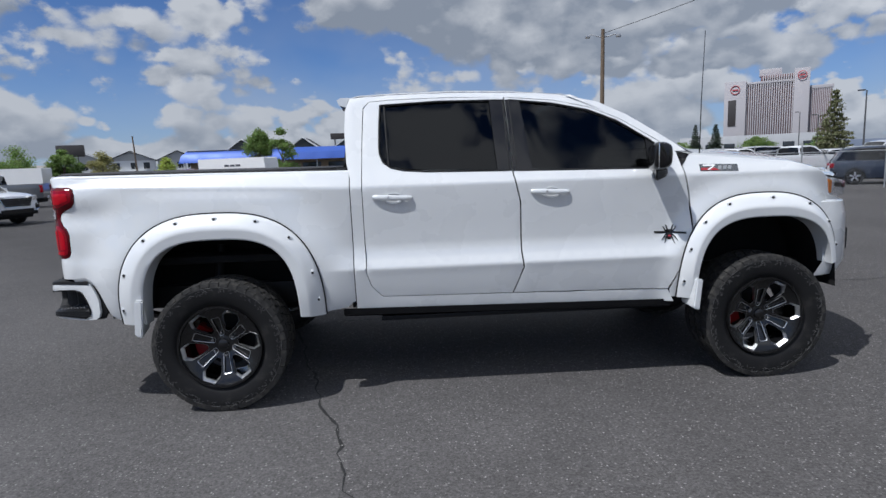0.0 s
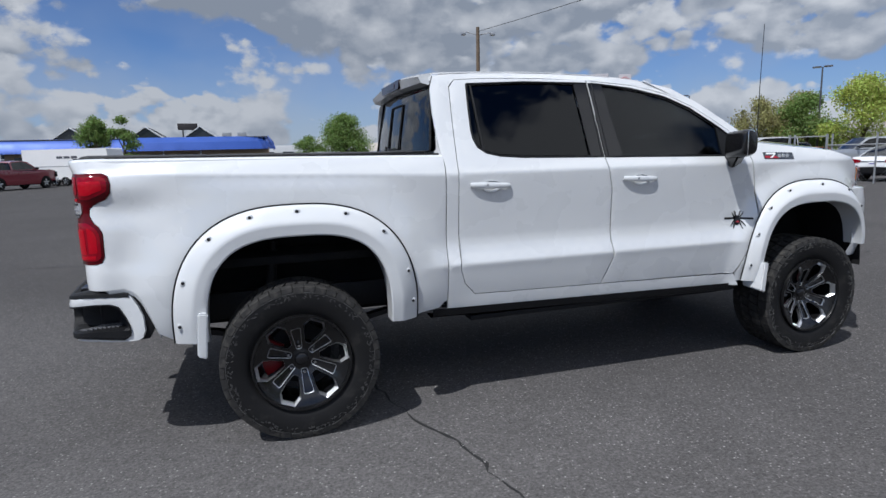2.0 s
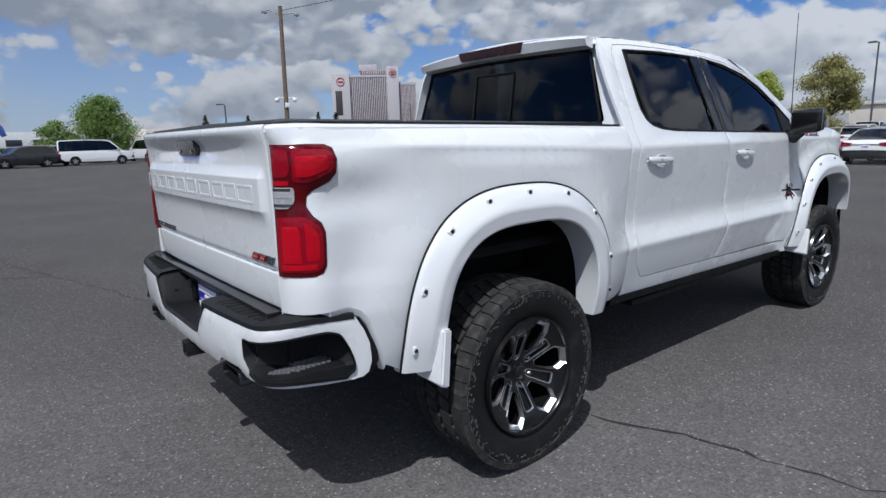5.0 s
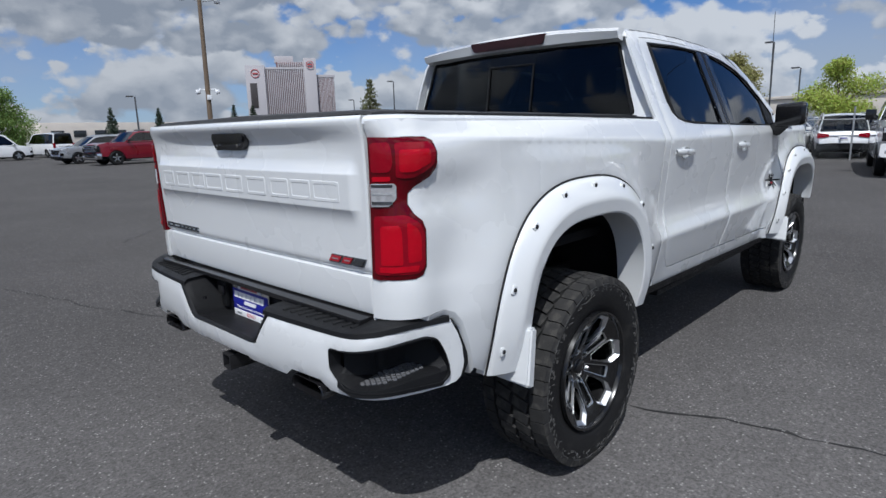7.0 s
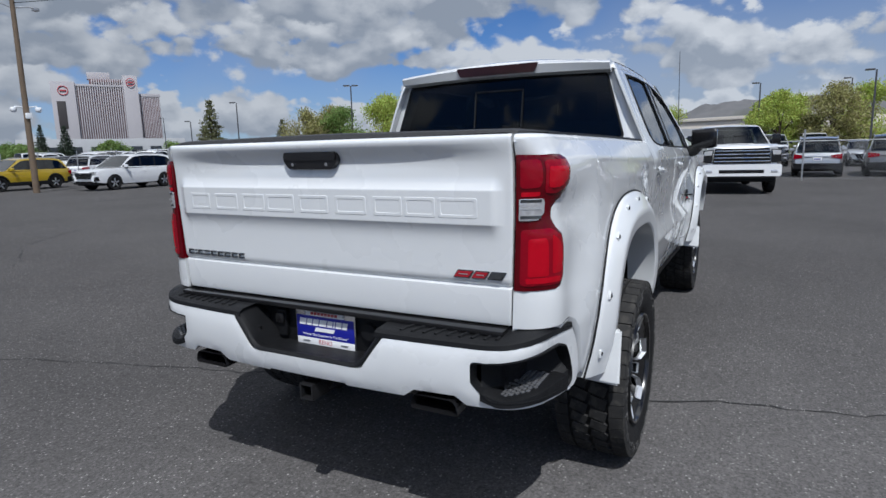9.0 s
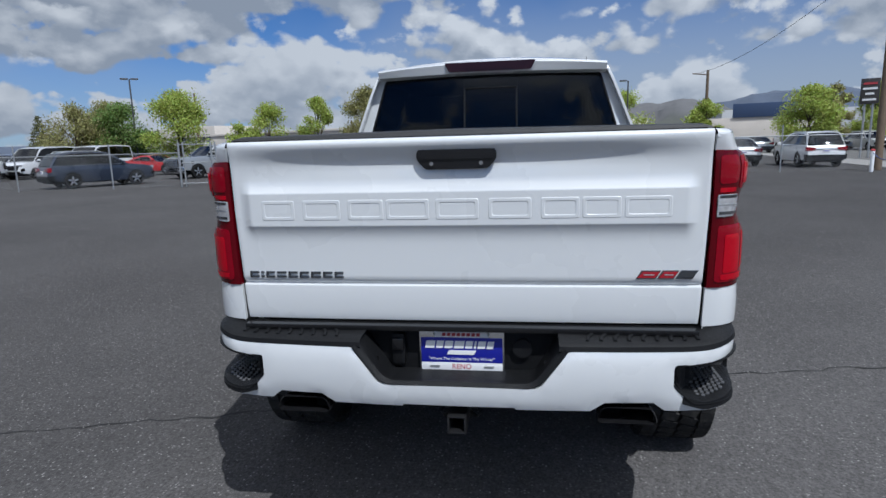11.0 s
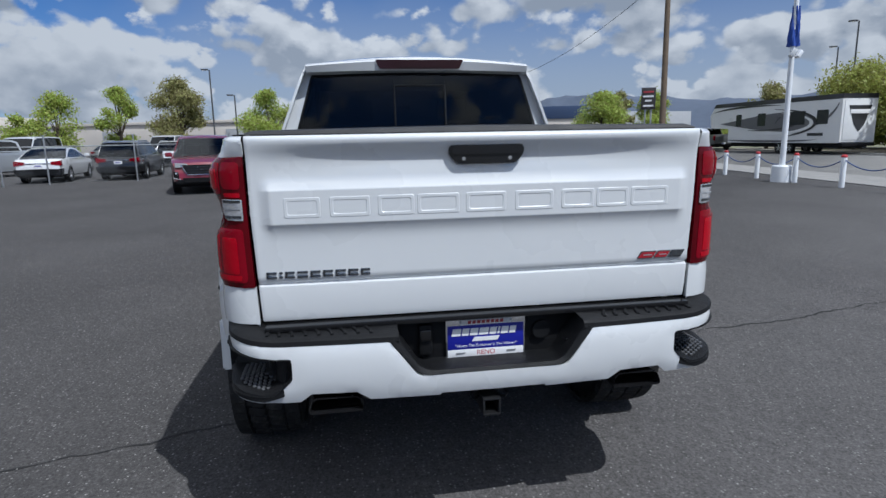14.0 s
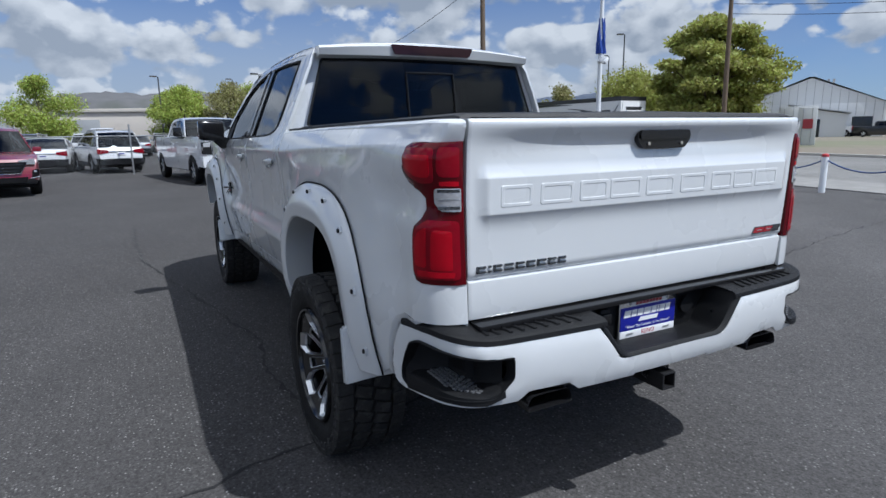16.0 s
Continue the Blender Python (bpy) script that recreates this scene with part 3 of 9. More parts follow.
def truck_side(u, z, s, out=0.0):
    """A point of the body side: u runs along x, and round the rear corner past CORNER; s is -1 on the kerb side."""
    w = lerp_table(WIDTH_LINE, z)
    if u < -0.50:
        f = min(1.0, (-0.50 - u) / 0.40)
        w += (lerp_table(CORNER_WIDTHS, unshoulder(u, z)) - w) * f * f * (3 - 2 * f)
    if z < 1.40:
        w += arch_swell(u, z, w)
    w += out
    if u < CORNER:
        a = (CORNER - u) / CORNER_ARC * math.pi / 2
        e = corner_y(unshoulder(u, z))
        return (CORNER - (CORNER_A + out + 0.018 * min(1.0, max(0.0, (z - 1.44) / 0.11))) * math.sin(a), s * (w - (w - e) * (1 - math.cos(a))), z)
    if u > 3.9:
        w -= 0.52 * ((u - 3.9) / 0.80) ** 2.1
    return (u, s * w, z)


def shoulder(u, z):
    """Height in the body's section for a height on the bed, whose shoulder crease climbs toward the tail."""
    x = max(u, CORNER)
    zc = 1.4315 + max(0.0, 0.89 - x) * 0.0375
    if z <= 1.20 or x > 0.89:
        return z
    if z < zc:
        return 1.20 + (z - 1.20) * (1.4315 - 1.20) / (zc - 1.20)
    return 1.4315 + (z - zc) * (1.556 - 1.4315) / (1.558 - zc)


def unshoulder(u, v):
    x = max(u, CORNER)
    zc = 1.4315 + max(0.0, 0.89 - x) * 0.0375
    if v <= 1.20 or x > 0.89:
        return v
    if v < 1.4315:
        return 1.20 + (v - 1.20) * (zc - 1.20) / (1.4315 - 1.20)
    return zc + (v - 1.4315) * (1.558 - zc) / (1.556 - 1.4315)


def bed_point(u, z, s, out=0.0):
    x, y, _ = truck_side(u, shoulder(u, z), s, out)
    return (x, y, z)


def side_panel(name, outline, mat, s, parent, label="", step=0.045, thick=0.018, holes=(), out=0.0):
    bm = panel(outline, lambda u, z: truck_side(u, z, s, out), step, thick, holes, flip=s > 0, levels=CREASES if step < 0.06 else ())
    return part(name, bm, mat, parent, label)


def arch(cx, hw, top, power, bottom=0.60, n=28, lo=0.0, hi=math.pi):
    """An arch over a wheel, from its rear foot to its front foot."""
    pts = []
    for k in range(n + 1):
        a = lo + (hi - lo) * k / n
        c, q = math.cos(a), math.sin(a)
        pts.append((cx - hw * math.copysign(abs(c) ** (2 / power), c), bottom + (top - bottom) * abs(q) ** (2 / power)))
    return pts


def flare_skin(f, ez, iz):
    """How far out the flare stands, a share f of the way from its outer edge to its lip."""
    e, lip = lerp_table(FLARE_EDGE, ez), lerp_table(FLARE_LIP, iz)
    rise = lerp_table([(0.0, 0.0), (0.03, 0.18), (0.10, 0.36), (0.22, 0.56), (0.40, 0.86), (0.52, 1.0), (0.60, 1.06), (0.66, 1.04), (0.95, 0.95), (1.0, 0.84)], f)
    return e + (lip - e) * rise


def fender_flare(s, outer, inner, n=44, front=False):
    hi = math.pi if not front else math.pi * 0.93
    o, i = arch(*outer, n=n, hi=hi), arch(*inner, n=n, hi=hi)

    def bend(x):
        return 0.55 * max(0.0, (x - 3.95) / 0.80) ** 2.3 if front else 0.0
    rings = []
    for (ox, oz), (ix, iz) in zip(o, i):
        row = [(ox, s * (flare_skin(0, oz, iz) - 0.05 - bend(ox)), oz)]
        for f in (0.0, 0.012, 0.03, 0.10, 0.22, 0.40, 0.52, 0.60, 0.66, 0.80, 0.95, 1.0):
            x, z = ox + (ix - ox) * f, oz + (iz - oz) * f
            row.append((x, s * (flare_skin(f, oz, iz) - bend(x)), z))
        row += [(ix, s * (flare_skin(1.0, oz, iz) - 0.02 - bend(ix)), iz), (ix, s * (0.93 - bend(ix)), iz)]
        rings.append(row)
    bm = loft(rings)
    for ring in (rings[0], rings[-1]):
        bm.faces.new([bm.verts.new(p) for p in ring])
    bmesh.ops.remove_doubles(bm, verts=bm.verts, dist=1e-5)
    fl = part("fender_flare", bm, FLARE, truck, "white riveted fender flare", 28)
    # gasket line round the outer edge
    edge = arch(outer[0], outer[1] + 0.004, outer[2] + 0.004, outer[3], n=n, hi=hi)
    part("gasket", tube([(x, s * (lerp_table(FLARE_EDGE, z) - 0.001 - bend(x)), z) for x, z in edge], 0.0042, 6), PLASTIC, fl)
    for a in ((0.079, 0.408, 0.88, 1.288, 1.571, 1.885, 2.309, 2.796, 3.047) if not front else (0.10, 0.42, 0.80, 1.20, 1.60, 2.02, 2.42, 2.75)):
        (ox, oz), (ix, iz) = arch(*outer, n=1, lo=a, hi=a)[0], arch(*inner, n=1, lo=a, hi=a)[0]
        f = 0.20
        x, z = ox + (ix - ox) * f, oz + (iz - oz) * f
        y = s * (flare_skin(f, oz, iz) - bend(x))
        d = Vector((ix - ox, 0, iz - oz)).normalized()
        e = Vector((0, 1, 0)).cross(d)
        turn = Matrix((( *e, ), (0, 1, 0), (*d,))).transposed().to_4x4()
        pocket = bmesh.new()
        add_box(pocket, (-0.017, -0.0055, -0.012), (0.017, 0.0055, 0.022), 0.004)
        bmesh.ops.transform(pocket, matrix=Matrix.Translation((x, y, z)) @ turn, verts=pocket.verts)
        part("bolt_pocket", pocket, FLARE, fl)
        head = lathe([(0.0, -0.004), (0.0075, -0.003), (0.0092, 0.0), (0.0092, 0.006), (0.0, 0.006)], 10)
        bmesh.ops.transform(head, matrix=Matrix.Translation((x, y + s * 0.006, z)), verts=head.verts)
        part("bolt", head, FRAME_STEEL, fl)
    return fl


TAIL = [(REAR_END, 1.506), (-0.905, 1.508), (-0.877, 1.495), (-0.866, 1.455), (-0.872, 1.405), (-0.895, 1.375), (-0.960, 1.347), (-0.982, 1.330),
        (-0.987, 1.295), (-0.968, 1.262), (-0.940, 1.238), (-0.926, 1.205), (-0.929, 1.085), (-0.945, 1.056), (-0.975, 1.047), (REAR_END, 1.045)]


BED_HEM = [(REAR_END, 0.908), (-0.93, 0.912), (-0.86, 0.918), (-0.815, 0.898), (-0.787, 0.860), (-0.757, 0.785), (-0.733, 0.711), (-0.712, 0.655)]


def bed_side(s):
    rear = [(x, z) for x, z in arch(REAR_OUT[0], REAR_OUT[1] - 0.03, REAR_OUT[2] - 0.03, REAR_OUT[3])]
    outline = [(0.835, 0.634), (0.872, 0.668), (0.887, 0.672), (0.887, 1.538), (0.0, 1.553), (-0.95, 1.564), (REAR_END, 1.558), *TAIL, *BED_HEM, *rear, (0.72, 0.62)]
    def place(u, v):
        x, y, _ = truck_side(u, v, s)
        return (x, y, unshoulder(u, v))
    bm = panel([(u, shoulder(u, z)) for u, z in outline], place, 0.036, 0.018, flip=s > 0, levels=CREASES)
    ob = part("bed_side", bm, WHITE, truck, "")
    # the sheet turned under along the lower hem
    hem = [[bed_point(u, z + dz, s, o) for o, dz in ((-0.001, 0.0), (-0.005, -0.012), (-0.013, -0.026), (-0.050, -0.030))] for u, z in BED_HEM]
    part("lower_hem", loft(hem), WHITE, ob)
    # the rolled top of the bed wall
    rings = []
    for k in range(25):
        u = 0.887 + (REAR_END - 0.887) * k / 24
        x, y, _ = truck_side(u, 1.55, s)
        z = lerp_table([(-1.1, 1.562), (-0.95, 1.564), (0, 1.553), (0.9, 1.538)], x)
        turn = max(0.0, (CORNER - u) / CORNER_ARC) * math.pi / 2
        ix, iy = math.sin(turn), -s * math.cos(turn)
        rings.append([(x + ix * d, y + iy * d, z + dz) for d, dz in ((0, -0.012), (0.002, 0.002), (0.010, 0.010), (0.030, 0.015), (0.085, 0.013), (0.085, -0.3))])
    part("bed_rail", loft(rings), WHITE, ob)
    cap = []
    for k in range(13):
        x = 0.87 - 1.76 * k / 12
        _, y, _ = truck_side(x, 1.55, s)
        z = lerp_table([(-1.1, 1.562), (0, 1.553), (0.9, 1.538)], x) + 0.012
        cap.append([(x, y - s * 0.022, z), (x, y - s * 0.026, z + 0.012), (x, y - s * 0.10, z + 0.013), (x, y - s * 0.11, z - 0.01)])
    part("rail_cap", loft(cap), PLASTIC, ob, "black plastic rail cap")
    return ob


def tail_light(s):
    """Red wraparound lamp: a dark shell with raised lens cells, guides and a clear reversing window."""
    hold = [(u + 0.003 if u < -1.1 else u - 0.003, z) for u, z in TAIL]

    def cell(shape, mat, out, name="lens", label="", step=0.014):
        return part(name, panel(shape, lambda u, z: bed_point(u, z, s, out), step, 0.006, flip=s > 0, lip=0.004), mat, lamp, label)
    lamp = part("tail_light", panel(hold, lambda u, z: bed_point(u, z, s, 0.005), 0.018, 0.03, flip=s > 0, lip=0.012), LENS_DEEP, truck, "glossy red wraparound tail light")
    cell(rounded([(-1.122, 1.490), (-1.048, 1.492), (-1.044, 1.420), (-1.056, 1.398), (-1.122, 1.396)], 0.014), LENS, 0.0085)
    cell(rounded([(-1.034, 1.490), (-0.900, 1.491), (-0.882, 1.468), (-0.886, 1.418), (-0.975, 1.376), (-1.034, 1.380)], 0.016), LENS, 0.0085)
    cell(rounded([(-1.022, 1.468), (-0.910, 1.469), (-0.905, 1.424), (-0.980, 1.396), (-1.022, 1.398)], 0.010), LENS_BRIGHT, 0.0115, "light_guide")
    cell(rounded([(-1.118, 1.384), (-1.050, 1.384), (-1.050, 1.370), (-1.118, 1.369)], 0.004), LENS_BRIGHT, 0.0085, "light_guide")
    cell(rounded([(-1.118, 1.258), (-1.000, 1.262), (-0.955, 1.230), (-0.941, 1.196), (-0.943, 1.086), (-0.967, 1.066), (-1.118, 1.064)], 0.018), LENS, 0.0085)
    cell(rounded([(-1.092, 1.226), (-1.030, 1.230), (-1.022, 1.210), (-1.020, 1.098), (-1.092, 1.096)], 0.010), LENS_BRIGHT, 0.0115, "light_guide")
    cell(rounded([(-1.004, 1.240), (-0.968, 1.216), (-0.957, 1.190), (-0.958, 1.108), (-1.004, 1.104)], 0.010), LENS_BRIGHT, 0.0110, "light_guide")
    cell(rounded([(-1.100, 1.090), (-0.966, 1.094), (-0.972, 1.074), (-1.096, 1.072)], 0.004), LENS_BRIGHT, 0.0115, "light_guide")
    rev = rounded([(-1.124, 1.362), (-1.034, 1.362), (-1.026, 1.352), (-1.026, 1.314), (-1.052, 1.290), (-1.124, 1.288)], 0.005)
    lens = cell(rev, LENS_CLEAR, 0.0105, "reversing_lens", "clear reversing light lens", 0.012)
    for z0, z1, mat in ((1.350, 1.360, DARK_CHROME), (1.296, 1.306, DARK_CHROME), (1.326, 1.330, STEEL)):
        line = [(-1.118, z0), (-1.040, z0), (-1.040, z1), (-1.118, z1)]
        part("lens_rib", panel(line, lambda u, z: bed_point(u, z, s, 0.0118), 0.015, 0.003, flip=s > 0, lip=0.0005), mat, lens)
    return lamp


GATE_X = [(0.90, -1.044), (0.918, -1.052), (0.945, -1.056), (1.036, -1.060), (1.045, -1.059), (1.052, -1.047), (1.067, -1.059), (1.19, -1.063), (1.46, -1.071), (1.485, -1.074),
          (1.505, -1.080), (1.525, -1.090), (1.545, -1.101), (1.556, -1.105), (1.568, -1.104), (1.578, -1.094)]
GATE_LEVELS = (0.92, 0.945, 1.036, 1.045, 1.052, 1.067, 1.085, 1.205, 1.225, 1.240, 1.252, 1.262, 1.268, 1.270, 1.274, 1.386, 1.389, 1.393, 1.400, 1.412, 1.425, 1.437, 1.465, 1.485, 1.505, 1.525, 1.545, 1.558)


def gate_point(u, z):
    """The tailgate's face, with the raised field that carries the embossing."""
    y = -u
    x = lerp_table(GATE_X, z)
    a = min(1.0, max(0.0, (0.796 - abs(y)) / 0.042))
    low, up = min(1.0, max(0.0, (z - 1.205) / 0.065)), min(1.0, max(0.0, (1.437 - z) / 0.048))
    if z > 1.47:
        x = -1.0723 + (x + 1.0723) * (1 - 0.62 * (abs(y) / 0.8265) ** 6)
    x -= 0.0165 * a ** 1.5 * min(low ** 2.2, up ** 1.5)
    # the scoop under the lip is deeper in the middle
    if z > 1.46:
        x += 0.010 * max(0.0, 1 - (y / 0.80) ** 2) * math.sin(min(1.0, (z - 1.46) / 0.085) * math.pi)
    x += 0.010 * (abs(y) / 0.83) ** 3.0
    return (x, y, z)


def tailgate():
    half = [0.70 + 0.0064 * k for k in range(20)]

    def spread(v):
        return (v[0], v[1] * (1.0045 + 0.017 * min(1.0, max(0.0, (v[2] - 0.92) / 0.40))), v[2])
    across = [-v for v in half[::-1]] + list(np.linspace(-0.69, 0.69, 57)) + half
    up = sorted(set([0.912, 0.9135, 0.930] + list(GATE_LEVELS) + [1.12, 1.16, 1.31, 1.35, 1.565, 1.571, 1.576]))
    rows = []
    for k, y in enumerate(across):
        col = [gate_point(-y, z) for z in up]
        col = [(col[0][0] + 0.045, y, 0.912), (col[0][0] + 0.004, y, 0.912)] + col[1:-1] + [(col[-1][0] + 0.004, y, 1.577), (col[-1][0] + 0.05, y, 1.577)]
        if k in (0, len(across) - 1):
            rows.append([(-1.02, v[1], v[2]) for v in col])
            edge = [(v[0] + 0.003, v[1], v[2]) for v in col]
            rows.append(edge)
            if k:
                rows[-1], rows[-2] = rows[-2], rows[-1]
        else:
            rows.append(col)
    rows = [[spread(v) for v in r] for r in rows]
    gate = part("tailgate", loft(rows), WHITE, truck, "", 40)
    top = [[(-1.085 + 0.03 * (abs(y) / 0.83) ** 3, y, 1.572), (-1.06, y, 1.582), (-1.02, y, 1.580), (-1.02, y, 1.3)] for y in np.linspace(-0.819, 0.819, 25)]
    part("top_cap", loft(top), PLASTIC, gate, "black tailgate cap")
    # nine embossed blocks stand for the maker's name
    for a, b in ((0.724, 0.595), (0.566, 0.422), (0.397, 0.264), (0.256, 0.100), (0.078, -0.075), (-0.106, -0.256), (-0.285, -0.416), (-0.423, -0.554), (-0.562, -0.718)):
        shapes = []
        for grow in (0.0, 0.0030, 0.0125, 0.0155):
            shapes.append(rounded([(a - grow, 1.2905 + grow), (b + grow, 1.2905 + grow), (b + grow, 1.3655 - grow), (a - grow, 1.3655 - grow)], 0.009, 3))
        loops = [[(gate_point(-yy, zz)[0] - lift, yy, zz) for yy, zz in ring] for ring, lift in zip(shapes, (-0.001, 0.0016, 0.0016, -0.001))]
        part("embossed_block", loft(loops, closed=True), WHITE, gate, "", 20)
    # smoked badges
    y = 0.800
    for k in range(9):
        wd = (0.036, 0.012, 0.034, 0.038, 0.036, 0.036, 0.038, 0.036, 0.034)[k]
        x = gate_point(-(y - wd / 2), 1.085)[0]
        bm = bmesh.new()
        add_box(bm, (x - 0.006, y, 1.090), (x + 0.004, y - wd, 1.098), 0.002)
        add_box(bm, (x - 0.006, y, 1.074), (x + 0.004, y - wd, 1.082), 0.002)
        if k not in (1, 3):
            add_box(bm, (x - 0.006, y, 1.074), (x + 0.004, y - 0.008, 1.098), 0.002)
        part("badge_block", bm, DARK_CHROME, gate)
        y -= wd + 0.0085
    y = -0.622
    for k, (wd, mat) in enumerate(((0.066, BADGE_RED), (0.056, BADGE_RED), (0.058, DARK_CHROME))):
        x = gate_point(-(y - wd / 2), 1.09)[0]
        for z0, z1, m2, o in ((1.077, 1.106, DARK_CHROME, 0.0), (1.081, 1.102, mat, 0.004)):
            shape = [(y + 0.012 - o, z0), (y - wd + 0.014 + o, z0), (y - wd - 0.004 + o, z1), (y - 0.006 - o, z1)]
            part("badge_block", prism(shape, x - 0.006 - o, x + 0.004, "yz"), m2, gate)
        bar_z = 1.0895 if k < 2 else 1.079
        part("badge_cut", box((x - 0.0112, y - wd * 0.72, bar_z), (x - 0.008, y - wd * 0.18, bar_z + 0.004), 0.001), STEEL if k < 2 else BLACK, gate)
        y -= wd + 0.004
    # latch handle in a black bezel
    shape = [(0.128, 1.538), (-0.128, 1.538), (-0.139, 1.520), (-0.136, 1.497), (-0.108, 1.466), (0.108, 1.466), (0.136, 1.497), (0.139, 1.520)]
    bez = part("handle_bezel", prism(rounded(shape, 0.012), -1.090, -1.05, "yz"), BLACK, gate, "gloss black tailgate handle")
    part("handle", prism(rounded([(0.122, 1.533), (-0.122, 1.533), (-0.131, 1.520), (-0.126, 1.501), (0.126, 1.501), (0.131, 1.520)], 0.006), -1.096, -1.08, "yz"), BLACK, bez)
    for yy in (0.085, -0.085):
        b2 = lathe([(0, -0.003), (0.0065, -0.002), (0.007, 0.004), (0, 0.004)], 12)
        bmesh.ops.transform(b2, matrix=pose(-1.092, yy, 1.485, 0, 0, 90), verts=b2.verts)
        part("lock", b2, CHROME, bez)


# rear bumper: v runs along the bar from its middle, round the corner
BUMP_FLAT, BUMP_R = 0.790, 0.163
BUMP_TURN = radians(79)
BUMP_ARC = BUMP_R * BUMP_TURN
BUMP_END = 1.300


def bumper_plan(v, inward=0.0):
    """A point of the bar's outline, shifted inward, as (x, y)."""
    s, a = math.copysign(1, v), abs(v)
    if a < BUMP_FLAT:
        return (-1.200 + 0.045 * (a / BUMP_FLAT) ** 2 + inward, s * a)
    if a < BUMP_FLAT + BUMP_ARC:
        t = (a - BUMP_FLAT) / BUMP_R
        return (-1.155 + BUMP_R - (BUMP_R - inward) * math.cos(t), s * (BUMP_FLAT + (BUMP_R - inward) * math.sin(t)))
    c, q, d = math.cos(BUMP_TURN), math.sin(BUMP_TURN), a - BUMP_FLAT - BUMP_ARC
    return (-1.155 + BUMP_R - (BUMP_R - inward) * c + d * q, s * (BUMP_FLAT + (BUMP_R - inward) * q + d * c))


def corner_lift(v):
    f = min(1.0, max(0.0, (abs(v) - 0.74) / 0.30))
    return 0.030 * f * f * (3 - 2 * f)


PAD_TOP = [(0.30, 0.866), (0.39, 0.864), (0.72, 0.862), (1.0, 0.858), (1.25, 0.850)]


def bumper():
    half = [(0.0, 0.722), (0.265, 0.722), (0.285, 0.730), (0.375, 0.852), (0.395, 0.858), (0.72, 0.857), (1.00, 0.855), (1.185, 0.857), (1.205, 0.848), (1.238, 0.790), (1.258, 0.735),
            (1.262, 0.660), (1.248, 0.622), (1.225, 0.608), (1.165, 0.605), (1.08, 0.608), (0.95, 0.622), (0.80, 0.638), (0.70, 0.640), (0.66, 0.672), (0.50, 0.672), (0.452, 0.638),
            (0.20, 0.638), (0.195, 0.646), (0.0, 0.646)]
    hole = rounded([(0.722, 0.806), (1.100, 0.806), (1.145, 0.790), (1.175, 0.735), (1.193, 0.680), (1.193, 0.642), (1.160, 0.626), (1.02, 0.640), (0.90, 0.655), (0.79, 0.668), (0.722, 0.732)], 0.014, 3)

    def place(u, z):
        x, y = bumper_plan(-u)
        k = min(1.0, max(0.0, (BUMP_FLAT + BUMP_ARC - abs(u)) / BUMP_ARC))
        bulge = 0.024 * (1 - ((z - 0.77) / 0.15) ** 2) * k
        return (x - bulge + 0.012 * k, y, z + corner_lift(u))
    outline = [(-v, z) for v, z in half] + [(v, z) for v, z in half[::-1][1:-1]]
    bar = part("rear_bumper", panel(outline, place, 0.030, 0.03, [[(v, z) for v, z in hole], [(-v, z) for v, z in hole]], lip=0.010), WHITE, truck,
               "white painted rear bumper with black steps")
    for s in (-1, 1):
        # top step pad with raised ribs
        rows = []
        for k in range(33):
            v = 0.345 + (1.200 - 0.345) * k / 32
            zt = lerp_table(PAD_TOP, v) + corner_lift(v)
            d = 0.025 + 0.115 * min(1.0, max(0.0, (1.225 - v) / 0.25))
            row = []
            for q, dz in ((0.012, -0.022), (-0.003, -0.008), (0.000, 0.008), (0.016, 0.018), (d, 0.026), (d, -0.03)):
                row.append((*bumper_plan(s * v, q), zt + dz))
            rows.append(row)
        pad = part("step_pad", loft(rows, cap=True), PLASTIC, bar, "textured black step pad")
        for k in range(9):
            v = 0.44 + k * 0.046
            zt = lerp_table(PAD_TOP, v) + corner_lift(v) + 0.0205
            rib = bmesh.new()
            add_tube(rib, [(*bumper_plan(s * v, 0.026), zt - 0.002), (*bumper_plan(s * (v + 0.004), 0.055), zt + 0.001), (*bumper_plan(s * (v + 0.020), 0.085), zt + 0.003),
                           (*bumper_plan(s * (v + 0.022), 0.122), zt + 0.005)], 0.0068, 8)
            part("rib", rib, PLASTIC, pad)
        # corner step: back wall, floor with grip studs, rounded rim
        cv, cz = 0.98, 0.715
        rings = []
        for grow, q in ((1.014, 0.004), (1.014, -0.0075), (0.985, -0.0075), (0.975, 0.0), (0.965, 0.040)):
            rings.append([(*bumper_plan(s * (cv + (v - cv) * (1 + (grow - 1) * 0.55)), q), cz + (z - cz) * (1 + (grow - 1) * 2.2) + corner_lift(v)) for v, z in resample(hole, 0.03)])
        part("pocket_rim", loft([r + [r[0]] for r in rings]), PLASTIC, bar)
        rows = [[(*bumper_plan(s * 0.742, 0.040), z) for z in (0.815, 0.81, 0.77, 0.74, 0.73, 0.725, 0.70)]]
        for k in range(25):
            v = 0.755 + (1.160 - 0.755) * k / 24
            zb = lerp_table([(0.755, 0.690), (0.82, 0.666), (0.95, 0.656), (1.05, 0.644), (1.16, 0.634)], v)
            deep = lerp_table([(0.755, 0.05), (0.80, 0.13), (1.09, 0.13), (1.16, 0.06)], v)
            floor_z = max(zb + 0.012, 0.672)
            rows.append([(*bumper_plan(s * v, q), z + corner_lift(v)) for q, z in ((0.004, 0.815), (deep, 0.812), (deep, floor_z + 0.015), (deep - 0.014, floor_z), (0.016, floor_z), (-0.003, floor_z - 0.006),
                                                                   (-0.006, zb - 0.020))])
